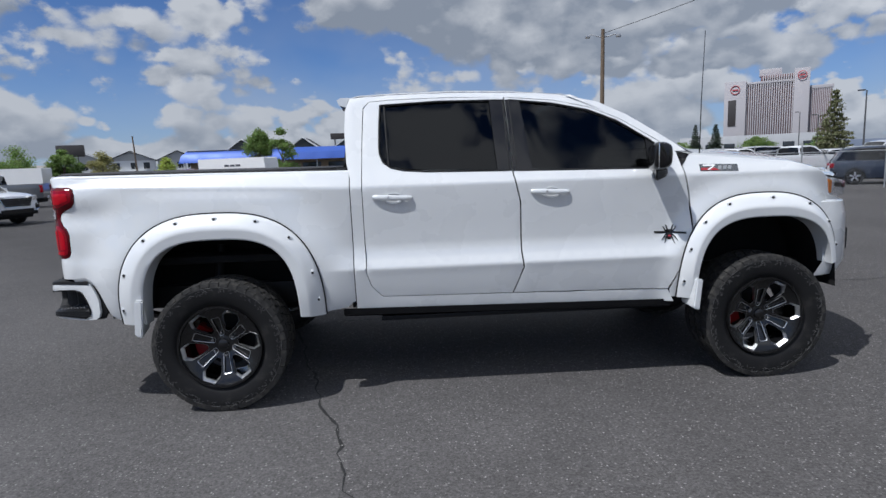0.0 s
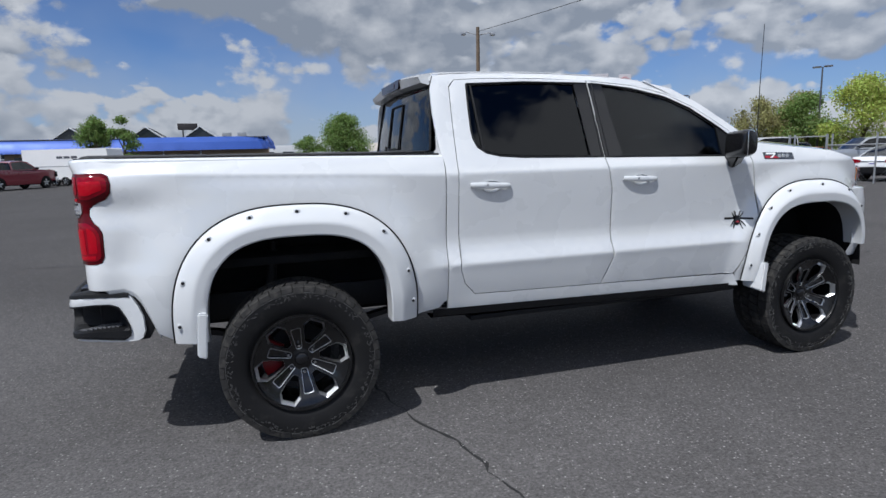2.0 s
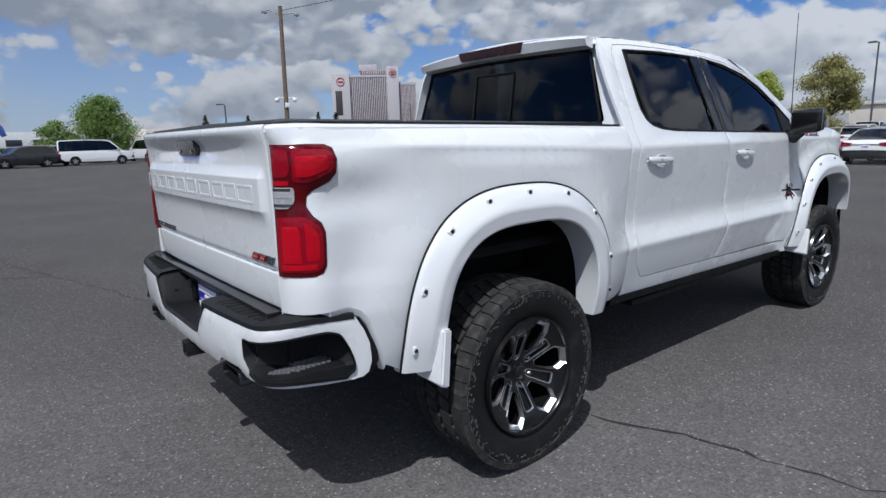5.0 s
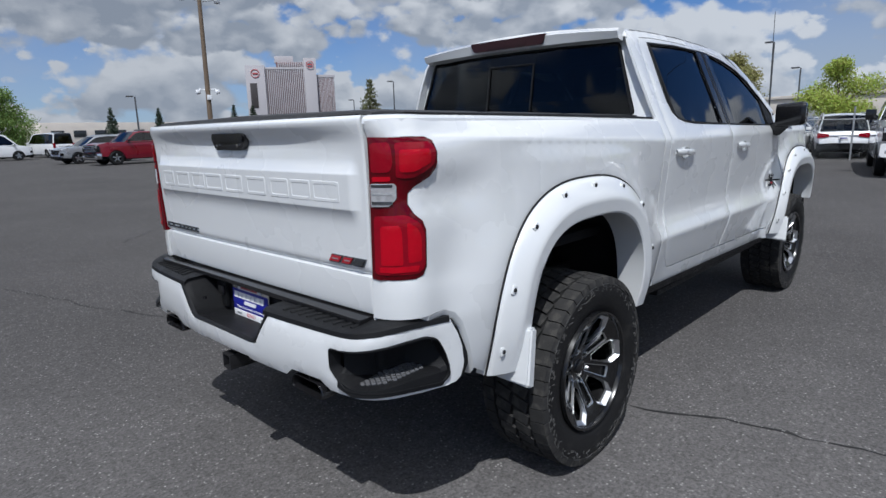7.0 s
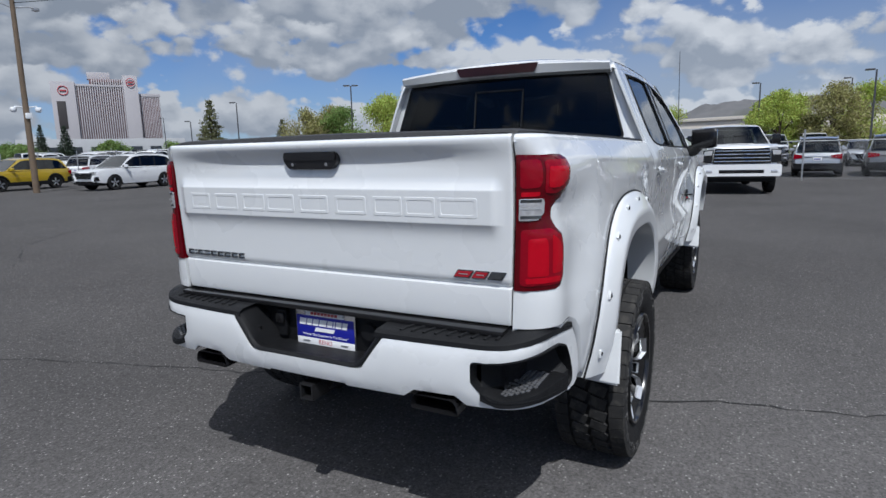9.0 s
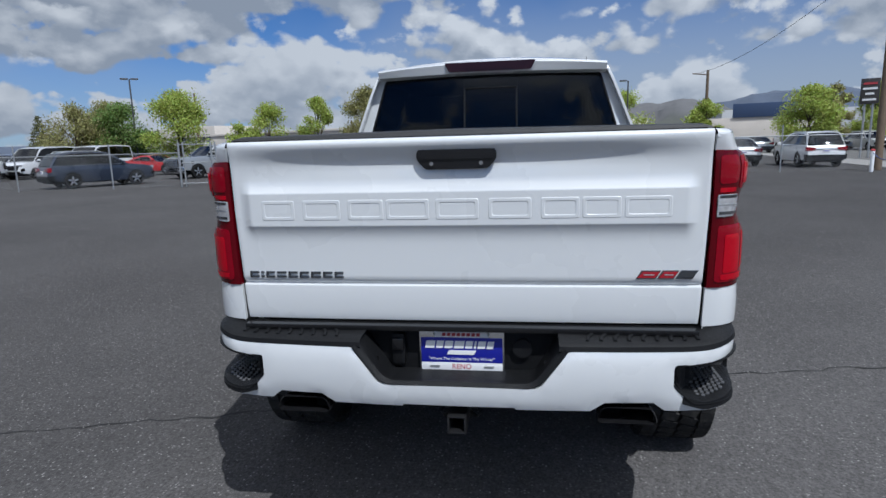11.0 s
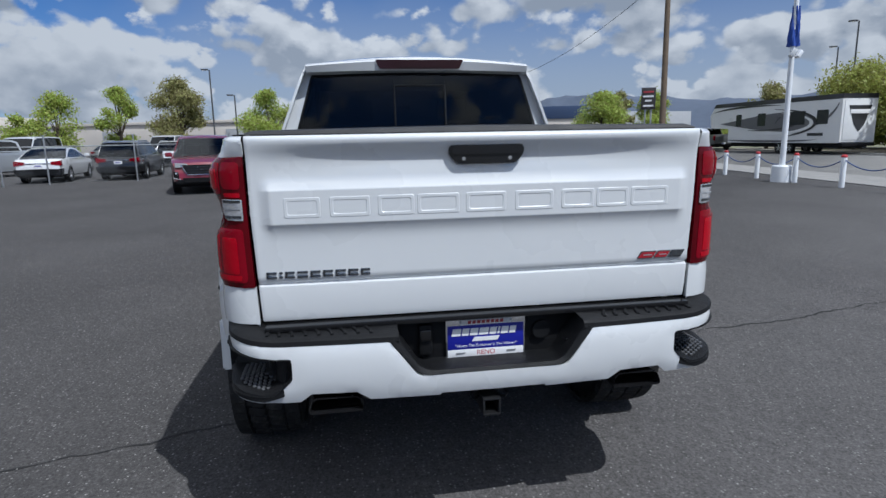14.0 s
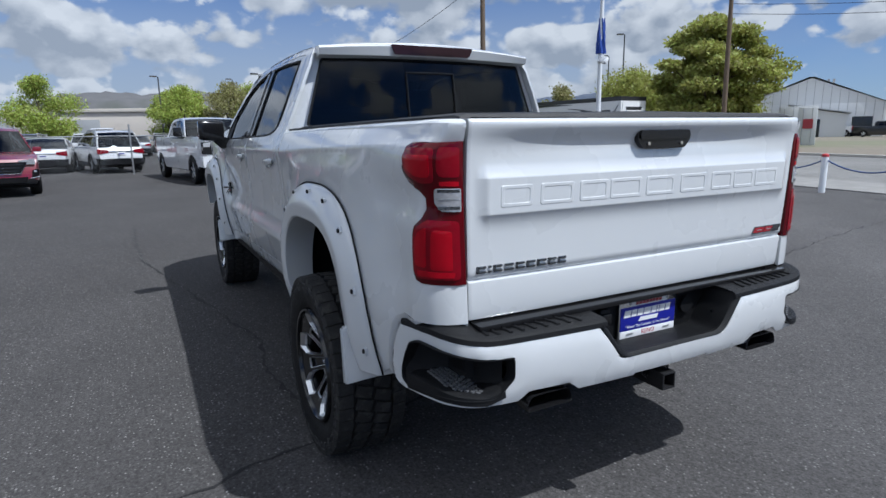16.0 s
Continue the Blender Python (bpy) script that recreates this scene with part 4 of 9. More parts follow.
        rows.append([(*bumper_plan(s * 1.197, 0.006), z + 0.030) for z in (0.75, 0.745, 0.72, 0.70, 0.68, 0.66, 0.64)])
        step = part("corner_step", loft(rows), PLASTIC, bar, "black corner bumper step with grip studs")
        stud = box((-0.0075, -0.0055, -0.003), (0.0075, 0.0055, 0.0035), 0.0015)
        me, xc = None, -1.155 + BUMP_R
        for i in range(15):
            for j in range(9):
                x, y = -1.115 + 0.0205 * i + 0.010 * (j % 2), 0.80 + 0.0165 * j
                if x < xc:
                    ok = math.hypot(x - xc, max(0.0, y - BUMP_FLAT)) < BUMP_R - 0.026
                else:
                    ok = BUMP_FLAT + BUMP_R - 0.108 < y < BUMP_FLAT + BUMP_R - 0.026 and x < -0.90
                if not ok:
                    continue
                along = BUMP_FLAT + (BUMP_R * min(BUMP_TURN, math.atan2(max(0.0, y - BUMP_FLAT), xc - x)) if x < xc else BUMP_ARC + x - xc)
                m = pose(x, s * y, 0.6755 + corner_lift(along), 0, 0, 20 * s)
                if me is None:
                    o = part("grip_stud", stud, GRIP, step)
                    me, o.matrix_basis = o.data, m
                else:
                    share("grip_stud", me, step, m)
        # black valance that shows past the end of the bar
        filler = panel([(1.19, 0.842), (1.226, 0.838), (1.268, 0.775), (1.292, 0.735), (1.297, 0.655), (1.272, 0.612), (1.19, 0.604)],
                       lambda u, z: (*bumper_plan(s * u, 0.020), z + 0.028), 0.03, 0.02, flip=s > 0)
        part("end_filler", filler, PLASTIC, bar)
    # recessed number plate bay with a rolled lip
    outer = rounded([(0.392, 0.872), (0.276, 0.7215), (-0.276, 0.7215), (-0.392, 0.872)], 0.045, 6)[:]
    inner = rounded([(0.370, 0.884), (0.259, 0.736), (-0.259, 0.736), (-0.370, 0.884)], 0.040, 6)[:]
    deep = rounded([(0.366, 0.892), (0.264, 0.727), (-0.264, 0.727), (-0.366, 0.892)], 0.022, 6)[:]
    loops = []
    for a, b, f, x in ((outer, inner, 0.0, -1.196), (outer, inner, 0.03, -1.206), (outer, inner, 0.20, -1.2085), (outer, inner, 0.55, -1.206), (outer, inner, 1.0, -1.194), (inner, deep, 0.6, -1.170), (deep, deep, 0.0, -1.040)):
        ring = [(p[0] + (q[0] - p[0]) * f, p[1] + (q[1] - p[1]) * f) for p, q in zip(a, b)]
        ring = ring[4:-4]
        loops.append([(x + 0.045 * (y / BUMP_FLAT) ** 2 * (1 if x < -1.15 else 0), y, z) for y, z in ring])
    surround = part("plate_bay", loft(loops), PLASTIC, bar, "black plastic number plate surround", 40)
    part("bay_back", box((-1.042, -0.38, 0.715), (-1.025, 0.38, 0.905), 0.004), PLASTIC, surround)
    part("gap_strip", box((-1.10, -0.815, 0.886), (-1.03, 0.815, 0.906), 0.004), BLACK, bar)
    for s in (-1, 1):
        part("bay_catch", box((-1.133, s * 0.308 - 0.010, 0.775), (-1.117, s * 0.308 + 0.010, 0.796), 0.002), BLACK, surround)
    for y, r in ((0.235, 0.030), (-0.222, 0.030)):
        if y > 0:
            sock = box((-1.066, y - 0.026, 0.745), (-1.04, y + 0.026, 0.866), 0.012)
            part("tow_socket", sock, PLASTIC, surround, "black trailer wiring socket cover")
            part("socket_lid", box((-1.078, y - 0.022, 0.805), (-1.062, y + 0.022, 0.850), 0.006), BLACK, surround)
        else:
            ring = lathe([(0.0, -0.004), (0.020, -0.006), (0.028, -0.012), (0.034, -0.006), (0.035, 0.01), (0, 0.01)], 24)
            bmesh.ops.transform(ring, matrix=pose(-1.050, y, 0.815, 0, 0, 90), verts=ring.verts)
            part("spare_wheel_lock", ring, PLASTIC, surround, "round black access plug")


def number_plate():
    x = -1.050
    pl = part("dealer_plate", box((x - 0.008, -0.157, 0.722), (x + 0.004, 0.157, 0.878), 0.004), CHROME, truck, "blue and white dealer plate in a chrome frame")
    part("plate_field", box((x - 0.0105, -0.150, 0.757), (x - 0.006, 0.150, 0.852), 0.001), PLATE_BLUE, pl)
    part("top_band", box((x - 0.0105, -0.100, 0.8535), (x - 0.006, 0.100, 0.8755), 0.001), PRINT_WHITE, pl)
    part("bottom_band", box((x - 0.0105, -0.150, 0.7265), (x - 0.006, 0.150, 0.7555), 0.001), PRINT_WHITE, pl)
    # plain bars for the dealer's name
    for k in range(8):
        q = 0.0715 - 0.018 * k
        part("print_bar", prism([(q, 0.8585), (q - 0.0130, 0.8585), (q - 0.0150, 0.8705), (q - 0.0020, 0.8705)], x - 0.0125, x - 0.009, "yz"), PRINT_RED, pl)
    y = 0.135
    for wd in (0.040, 0.032, 0.036, 0.042, 0.032, 0.014, 0.034, 0.030):
        part("print_bar", prism([(y, 0.812), (y - wd + 0.006, 0.812), (y - wd, 0.840), (y - 0.006, 0.840)], x - 0.0125, x - 0.009, "yz"), PRINT_WHITE, pl)
        y -= wd - 0.0005
    part("print_bar", prism([(0.055, 0.788), (-0.045, 0.788), (-0.055, 0.804), (0.045, 0.804)], x - 0.0125, x - 0.009, "yz"), PRINT_WHITE, pl)
    m = Matrix.Translation((x - 0.0107, 0, 0.7705)) @ Matrix(((0, 0, -1, 0), (-1, 0, 0, 0), (0, 1, 0, 0), (0, 0, 0, 1)))
    lettering('"Where The Customer Is The Winner"', 0.0152, 0.0006, PRINT_WHITE, pl, m, "slogan")
    m = Matrix.Translation((x - 0.0107, 0, 0.741)) @ Matrix(((0, 0, -1, 0), (-1, 0, 0, 0), (0, 1, 0, 0), (0, 0, 0, 1)))
    lettering("RENO", 0.027, 0.0006, PRINT_RED, pl, m, "town")
    for yy in (0.10, -0.10):
        part("print_bar", prism([(yy + 0.02, 0.738), (yy - 0.016, 0.738), (yy - 0.02, 0.745), (yy + 0.016, 0.745)], x - 0.0125, x - 0.009, "yz"), STEEL, pl)
        b2 = lathe([(0, -0.003), (0.005, -0.002), (0.005, 0.003), (0, 0.003)], 10)
        bmesh.ops.transform(b2, matrix=pose(x - 0.009, yy, 0.866, 0, 0, 90), verts=b2.verts)
        part("screw", b2, STEEL, pl)


# ---- cab ----
DOOR_TOP = [(0.988, 1.965), (1.03, 2.008), (1.20, 2.020), (1.60, 2.024), (2.00, 2.010), (2.30, 1.982), (2.55, 1.925), (2.75, 1.835), (2.95, 1.705), (3.09, 1.603)]
SEAM_B = [(1.955, 2.012), (1.965, 1.75), (1.975, 1.49), (2.018, 1.30), (2.022, 0.97), (2.034, 0.86), (1.995, 0.76), (1.962, 0.676)]
SEAM_F = [(3.105, 1.595), (3.125, 1.50), (3.172, 1.30), (3.184, 1.02), (3.140, 0.87), (3.098, 0.78), (3.045, 0.655)]
WIN_REAR = [(1.105, 1.978), (1.096, 1.85), (1.090, 1.70), (1.094, 1.645), (1.115, 1.592), (1.165, 1.556), (1.25, 1.536), (1.40, 1.524), (1.952, 1.512), (1.946, 1.990), (1.50, 1.994)]
WIN_FRONT = [(1.985, 1.990), (1.995, 1.75), (2.002, 1.510), (3.02, 1.492), (3.06, 1.580), (2.92, 1.690), (2.72, 1.822), (2.53, 1.902), (2.28, 1.957)]


def upto(line, x0, x1):
    return [p for p in line if x0 < p[0] < x1]


def door_handle(s, x, parent):
    y = truck_side(x, 1.372, s)[1]
    cup = lathe([(0.0, 0.010), (0.035, 0.008), (0.052, 0.0), (0.055, -0.004)], 24)
    bmesh.ops.scale(cup, vec=(1.15, -s, 0.62), verts=cup.verts)
    bmesh.ops.transform(cup, matrix=Matrix.Translation((x + 0.006, y + s * 0.0045, 1.356)), verts=cup.verts)
    h = part("handle_cup", cup, WHITE, parent)
    rows = []
    for k in range(15):
        f = k / 14
        xx = x - 0.128 + 0.256 * f
        lift = 0.012 + 0.010 * math.sin(math.pi * f)
        hh = 0.019 - 0.004 * abs(2 * f - 1) ** 2
        c = y + s * lift
        if f in (0.0, 1.0):
            c, hh = y + s * 0.006, 0.012
        rows.append([(xx, c + s * 0.008 * math.cos(a), 1.369 + hh * math.sin(a) - 0.012 * f) for a in np.linspace(0, 2 * math.pi, 10, endpoint=False)])
    bm = loft([r + [r[0]] for r in rows])
    bmesh.ops.remove_doubles(bm, verts=bm.verts, dist=1e-5)
    hd = part("door_handle", bm, WHITE, parent, "white pull handle", 50)
    b2 = lathe([(0, -0.003), (0.007, -0.002), (0.008, 0.004), (0, 0.004)], 12)
    bmesh.ops.transform(b2, matrix=Matrix.Translation((x - 0.025, y + s * 0.029, 1.367)), verts=b2.verts)
    part("touch_button", b2, STEEL, hd)


def cab_side(s):
    frame_line = [(0.893, 0.603), (0.893, 1.50), (0.872, 1.60), (0.862, 1.80), (0.868, 1.95), (0.900, 2.035), (1.20, 2.058), (1.60, 2.063), (2.00, 2.050), (2.35, 2.018),
                  (2.60, 1.962), (2.80, 1.862), (3.05, 1.692), (3.17, 1.602)]
    below = [(0.988, 1.965), (0.976, 1.75), (0.967, 1.49), (0.966, 1.14), (0.970, 0.86), (0.998, 0.77), (1.068, 0.693), (3.042, 0.650), (3.085, 0.565)]
    frame_ob = side_panel("cab_frame", frame_line + DOOR_TOP[::-1][:-1] + below, WHITE, s, truck, "", 0.05)
    g = 0.005
    rear = [(0.988 + g, 1.960), (0.976 + g, 1.75), (0.967 + g, 1.49), (0.966 + g, 1.14), (0.970 + g, 0.86), (1.001, 0.772), (1.070, 0.698)]
    rear += [(x - g, z + (g if k == 7 else 0)) for k, (x, z) in reversed(list(enumerate(SEAM_B)))]
    rear += [(x, z - g) for x, z in reversed(upto(DOOR_TOP, 1.0, 1.95))]
    door = side_panel("door", rear, WHITE, s, truck, "white rear cab door", 0.045, 0.03, [WIN_REAR])
    front = [(x + g, z + (g if k == 7 else 0)) for k, (x, z) in enumerate(SEAM_B)]
    front += [(x - g, z + (g if k == 6 else 0)) for k, (x, z) in reversed(list(enumerate(SEAM_F)))]
    front += [(x, z - g) for x, z in reversed(upto(DOOR_TOP, 1.97, 3.08))]
    door2 = side_panel("door", front, WHITE, s, truck, "white front cab door", 0.045, 0.03, [WIN_FRONT])
    # glass, black seals and pillar covers
    side_panel("window_pane", [(1.115, 1.970), (1.105, 1.85), (1.099, 1.70), (1.103, 1.650), (1.124, 1.602), (1.172, 1.568), (1.255, 1.548), (1.40, 1.536), (1.870, 1.522), (1.852, 1.983), (1.50, 1.987)], GLASS_DARK, s, door,
               "black privacy glass", 0.08, 0.005, out=-0.012)
    side_panel("pillar_cover", [(1.872, 1.513), (1.968, 1.511), (1.959, 1.75), (1.950, 1.994), (1.852, 1.992)], BLACK, s, door, "gloss black pillar cover", 0.08, 0.012, out=0.003)
    side_panel("pillar_cover", [(1.961, 1.994), (1.970, 1.75), (1.979, 1.509), (2.107, 1.507), (2.058, 1.989)], BLACK, s, door2, "gloss black pillar cover", 0.08, 0.012, out=0.003)
    side_panel("window_pane", [(2.056, 1.983), (2.105, 1.515), (2.905, 1.500), (2.905, 1.695), (2.72, 1.812), (2.53, 1.892), (2.28, 1.947)], GLASS_FRONT, s, door2, "tinted front door glass", 0.08, 0.005, out=-0.012)
    side_panel("mirror_sail", [(2.900, 1.498), (3.022, 1.493), (3.058, 1.580), (2.905, 1.700)], PLASTIC, s, door2, "", 0.06, 0.012, out=-0.003)
    for line, dr in ((WIN_REAR, door), (WIN_FRONT, door2)):
        pts = resample(line, 0.05)
        part("window_seal", tube([truck_side(x, z, s, -0.004) for x, z in pts + pts[:1]], 0.0075, 6, False), PLASTIC, dr)
    # quarter division bar in the rear window
    part("division_bar", tube([truck_side(1.132, 1.975, s, -0.008), truck_side(1.140, 1.78, s, -0.008), truck_side(1.150, 1.572, s, -0.008)], 0.008, 6), PLASTIC, door)
    door_handle(s, 1.165, door)
    door_handle(s, 2.215, door2)
    # black sill under the doors and its folded step
    rows = [[(x, s * 0.955, z + 0.012), (x, s * 0.945, z - 0.035), (x, s * 0.90, z - 0.055), (x, s * 0.78, z - 0.055)] for x, z in ((0.80, 0.61), (0.90, 0.608), (3.08, 0.568))]
    sill = part("sill_cover", loft(rows), PLASTIC, frame_ob)
    part("folding_step", box((1.05, s * 0.80, 0.515), (2.95, s * 0.925, 0.548), 0.01), PLASTIC, truck, "black folded running board")
    # dark backing behind the panel gaps
    back = [(0.93, 0.63), (0.93, 1.50), (3.13, 1.48), (3.17, 0.66)]
    side_panel("inner_shell", back, LINER, s, frame_ob, "", 0.12, 0.01, out=-0.045)
    part("gap_filler", box((0.86, s * 0.93, 0.62), (0.90, s * 0.70, 1.55), 0.004), LINER, frame_ob)
    return door2


def wing_mirror(s, parent):
    y = s * 0.96
    arm = bmesh.new()
    add_loft(arm, [[Vector((x, yy, z)) for x, yy, z in ring] for ring in (
        [(2.905, y, 1.50), (3.03, y, 1.50), (3.035, y, 1.44), (2.93, y, 1.43)],
        [(2.90, y + s * 0.08, 1.52), (3.00, y + s * 0.08, 1.52), (3.0, y + s * 0.08, 1.44), (2.92, y + s * 0.08, 1.40)],
        [(2.875, y + s * 0.16, 1.53), (2.955, y + s * 0.16, 1.53), (2.955, y + s * 0.16, 1.485), (2.885, y + s * 0.16, 1.48)])], closed=True, cap=True)
    bmesh.ops.bevel(arm, geom=arm.edges[:], offset=0.01, segments=2, affect="EDGES")
    m = part("wing_mirror", arm, BLACK, parent, "black power wing mirror")
    rows = []
    for k, (f, sx) in enumerate(((0.0, 0.80), (0.03, 0.94), (0.10, 1.0), (0.5, 1.02), (0.85, 0.98), (0.97, 0.86), (1.0, 0.68))):
        yy = s * (1.02 + 0.21 * f)
        zc, hz = 1.562, 0.088 * (0.82 + 0.18 * sx) * (1.0 if f < 0.9 else 0.92)
        xs = 0.062 * sx
        back = 0.045 * f
        rows.append([(2.905 - back + xs * 1.5 * math.cos(a) * (1.0 if math.cos(a) > 0 else 0.42), yy, zc + hz * math.copysign(abs(math.sin(a)) ** 0.45, math.sin(a)) + 0.012 * f)
                     for a in np.linspace(0, 2 * math.pi, 24, endpoint=False)])
    bm = loft(rows, closed=True, cap=True)
    part("mirror_housing", bm, BLACK, m, "", 60)
    g = box((2.868, s * 1.045, 1.495), (2.874, s * 1.235, 1.650), 0.002)
    bmesh.ops.transform(g, matrix=Matrix.Translation((2.87, s * 1.14, 0)) @ pose(0, 0, 0, 0, 0, s * 10) @ Matrix.Translation((-2.87, -s * 1.14, 0)), verts=g.verts)
    part("mirror_glass", g, CHROME, m)


def roof_and_glass():
    rows = []
    prof = [(0.880, 2.000, 0.760), (0.890, 2.030, 0.742), (0.95, 2.046, 0.738), (1.20, 2.058, 0.729), (1.60, 2.063, 0.726), (2.00, 2.050, 0.734), (2.35, 2.018, 0.752), (2.48, 1.993, 0.766)]
    for x, z, w in prof:
        rows.append([(x - 0.03 * (1 - t * t) * (1 if x < 0.9 else 0), w * t, z + 0.050 * (1 - t * t) + 0.012 * (1 - t ** 8) - 0.004) for t in np.linspace(-1, 1, 25)])
    roof = part("roof", loft(rows), WHITE, truck)
    # rear roof spoiler lip
    lip = []
    for t in np.linspace(-1, 1, 29):
        w = 0.735
        e = 1 - 0.55 * abs(t) ** 14
        lip.append([(0.90, w * t, 2.040 + 0.045 * (1 - t * t)), (0.825 + 0.01 * t * t, w * t, 2.040 + 0.036 * (1 - t * t)), (0.798 + 0.012 * t * t, w * t, 2.024 + 0.034 * (1 - t * t)),
                    (0.815 + 0.012 * t * t, w * t, 1.988 + 0.012 * (1 - t * t)), (0.880, w * t, 1.975 + 0.010 * (1 - t * t))])
    part("roof_lip", loft(lip, closed=True, cap=True), WHITE, roof)
    # high brake light
    sh = rounded([(0.292, 2.064), (-0.292, 2.064), (-0.262, 2.006), (0.262, 2.006)], 0.014)
    bl = part("high_brake_light", prism(sh, 0.796, 0.86, "yz"), LENS_SMOKE, roof, "dark red high brake light")
    part("lens", prism(rounded([(0.15, 2.050), (-0.15, 2.050), (-0.15, 2.018), (0.15, 2.018)], 0.008), 0.793, 0.80, "yz"), LENS_SMOKE, bl)
    # rear window leans forward toward the roof
    def back_glass(u, v):
        return (0.800 + (v - 1.56) * 0.155 + 0.045 * (u / 0.8) ** 2, -u, v)
    pane = rounded([(-0.822, 1.575), (0.822, 1.575), (0.700, 1.982), (-0.700, 1.982)], 0.03)
    part("rear_window", panel(pane, back_glass, 0.08, 0.005), GLASS_REAR, truck, "tinted sliding rear window")
    slide = [(-0.17, 1.60), (0.17, 1.60), (0.17, 1.905), (-0.17, 1.905)]
    ring = [back_glass(u, v) for u, v in resample(slide, 0.06)]
    part("slider_frame", tube([(x - 0.006, y, z) for x, y, z in ring + ring[:1]], 0.006, 6, False), PLASTIC, truck)
    header = [(-0.175, 1.91), (0.175, 1.91), (0.175, 1.975), (-0.175, 1.975)]
    part("antenna_cover", panel(header, lambda u, v: (back_glass(u, v)[0] + 0.008, -u, v), 0.1, 0.004), PLASTIC, truck)
    edge = resample(pane, 0.06)
    part("window_seal", tube([(x - 0.002, y, z) for x, y, z in (back_glass(u, v) for u, v in edge + edge[:1])], 0.007, 6, False), PLASTIC, truck)
    # the white rear wall of the cab round the window
    def back_wall(u, v):
        return (0.806 + (v - 1.56) * 0.155 + 0.045 * (u / 0.8) ** 2 + 0.05 * (abs(u) / 0.9) ** 6, -u, v)
    wall = [(-0.945, 1.40), (0.945, 1.40), (0.940, 1.565), (0.735, 2.035), (-0.735, 2.035), (-0.940, 1.565)]
    part("cab_back", panel(wall, back_wall, 0.07, 0.02, [pane]), WHITE, truck)
    part("bulkhead", box((0.83, -0.90, 0.70), (0.88, 0.90, 1.45), 0.01), LINER, truck)
    # windscreen and its pillars
    rows = []
    for f in np.linspace(0, 1, 9):
        x, z, w = 2.47 + 0.78 * f, 1.995 - 0.445 * f, 0.745 + 0.10 * f
        rows.append([(x + 0.13 * (1 - t * t), w * t, z + 0.055 * (1 - t * t) * (1 - f)) for t in np.linspace(-1, 1, 17)])
    part("windscreen", loft(rows), GLASS_SHIELD, truck, "clear windscreen")
    for s in (-1, 1):
        rows = [[(2.38 + 0.84 * f, s * (0.766 + 0.13 * f), 2.012 - 0.42 * f - 0.07 * f * (1 - f) * -1), (2.42 + 0.84 * f, s * (0.745 + 0.125 * f), 2.018 - 0.435 * f + 0.05 * f * (1 - f)),
                 (2.48 + 0.80 * f, s * (0.700 + 0.12 * f), 2.005 - 0.445 * f + 0.04 * f * (1 - f)), (2.48 + 0.78 * f, s * (0.700 + 0.12 * f), 1.965 - 0.445 * f)] for f in np.linspace(0, 1, 9)]
        part("windscreen_pillar", loft(rows), WHITE, truck)


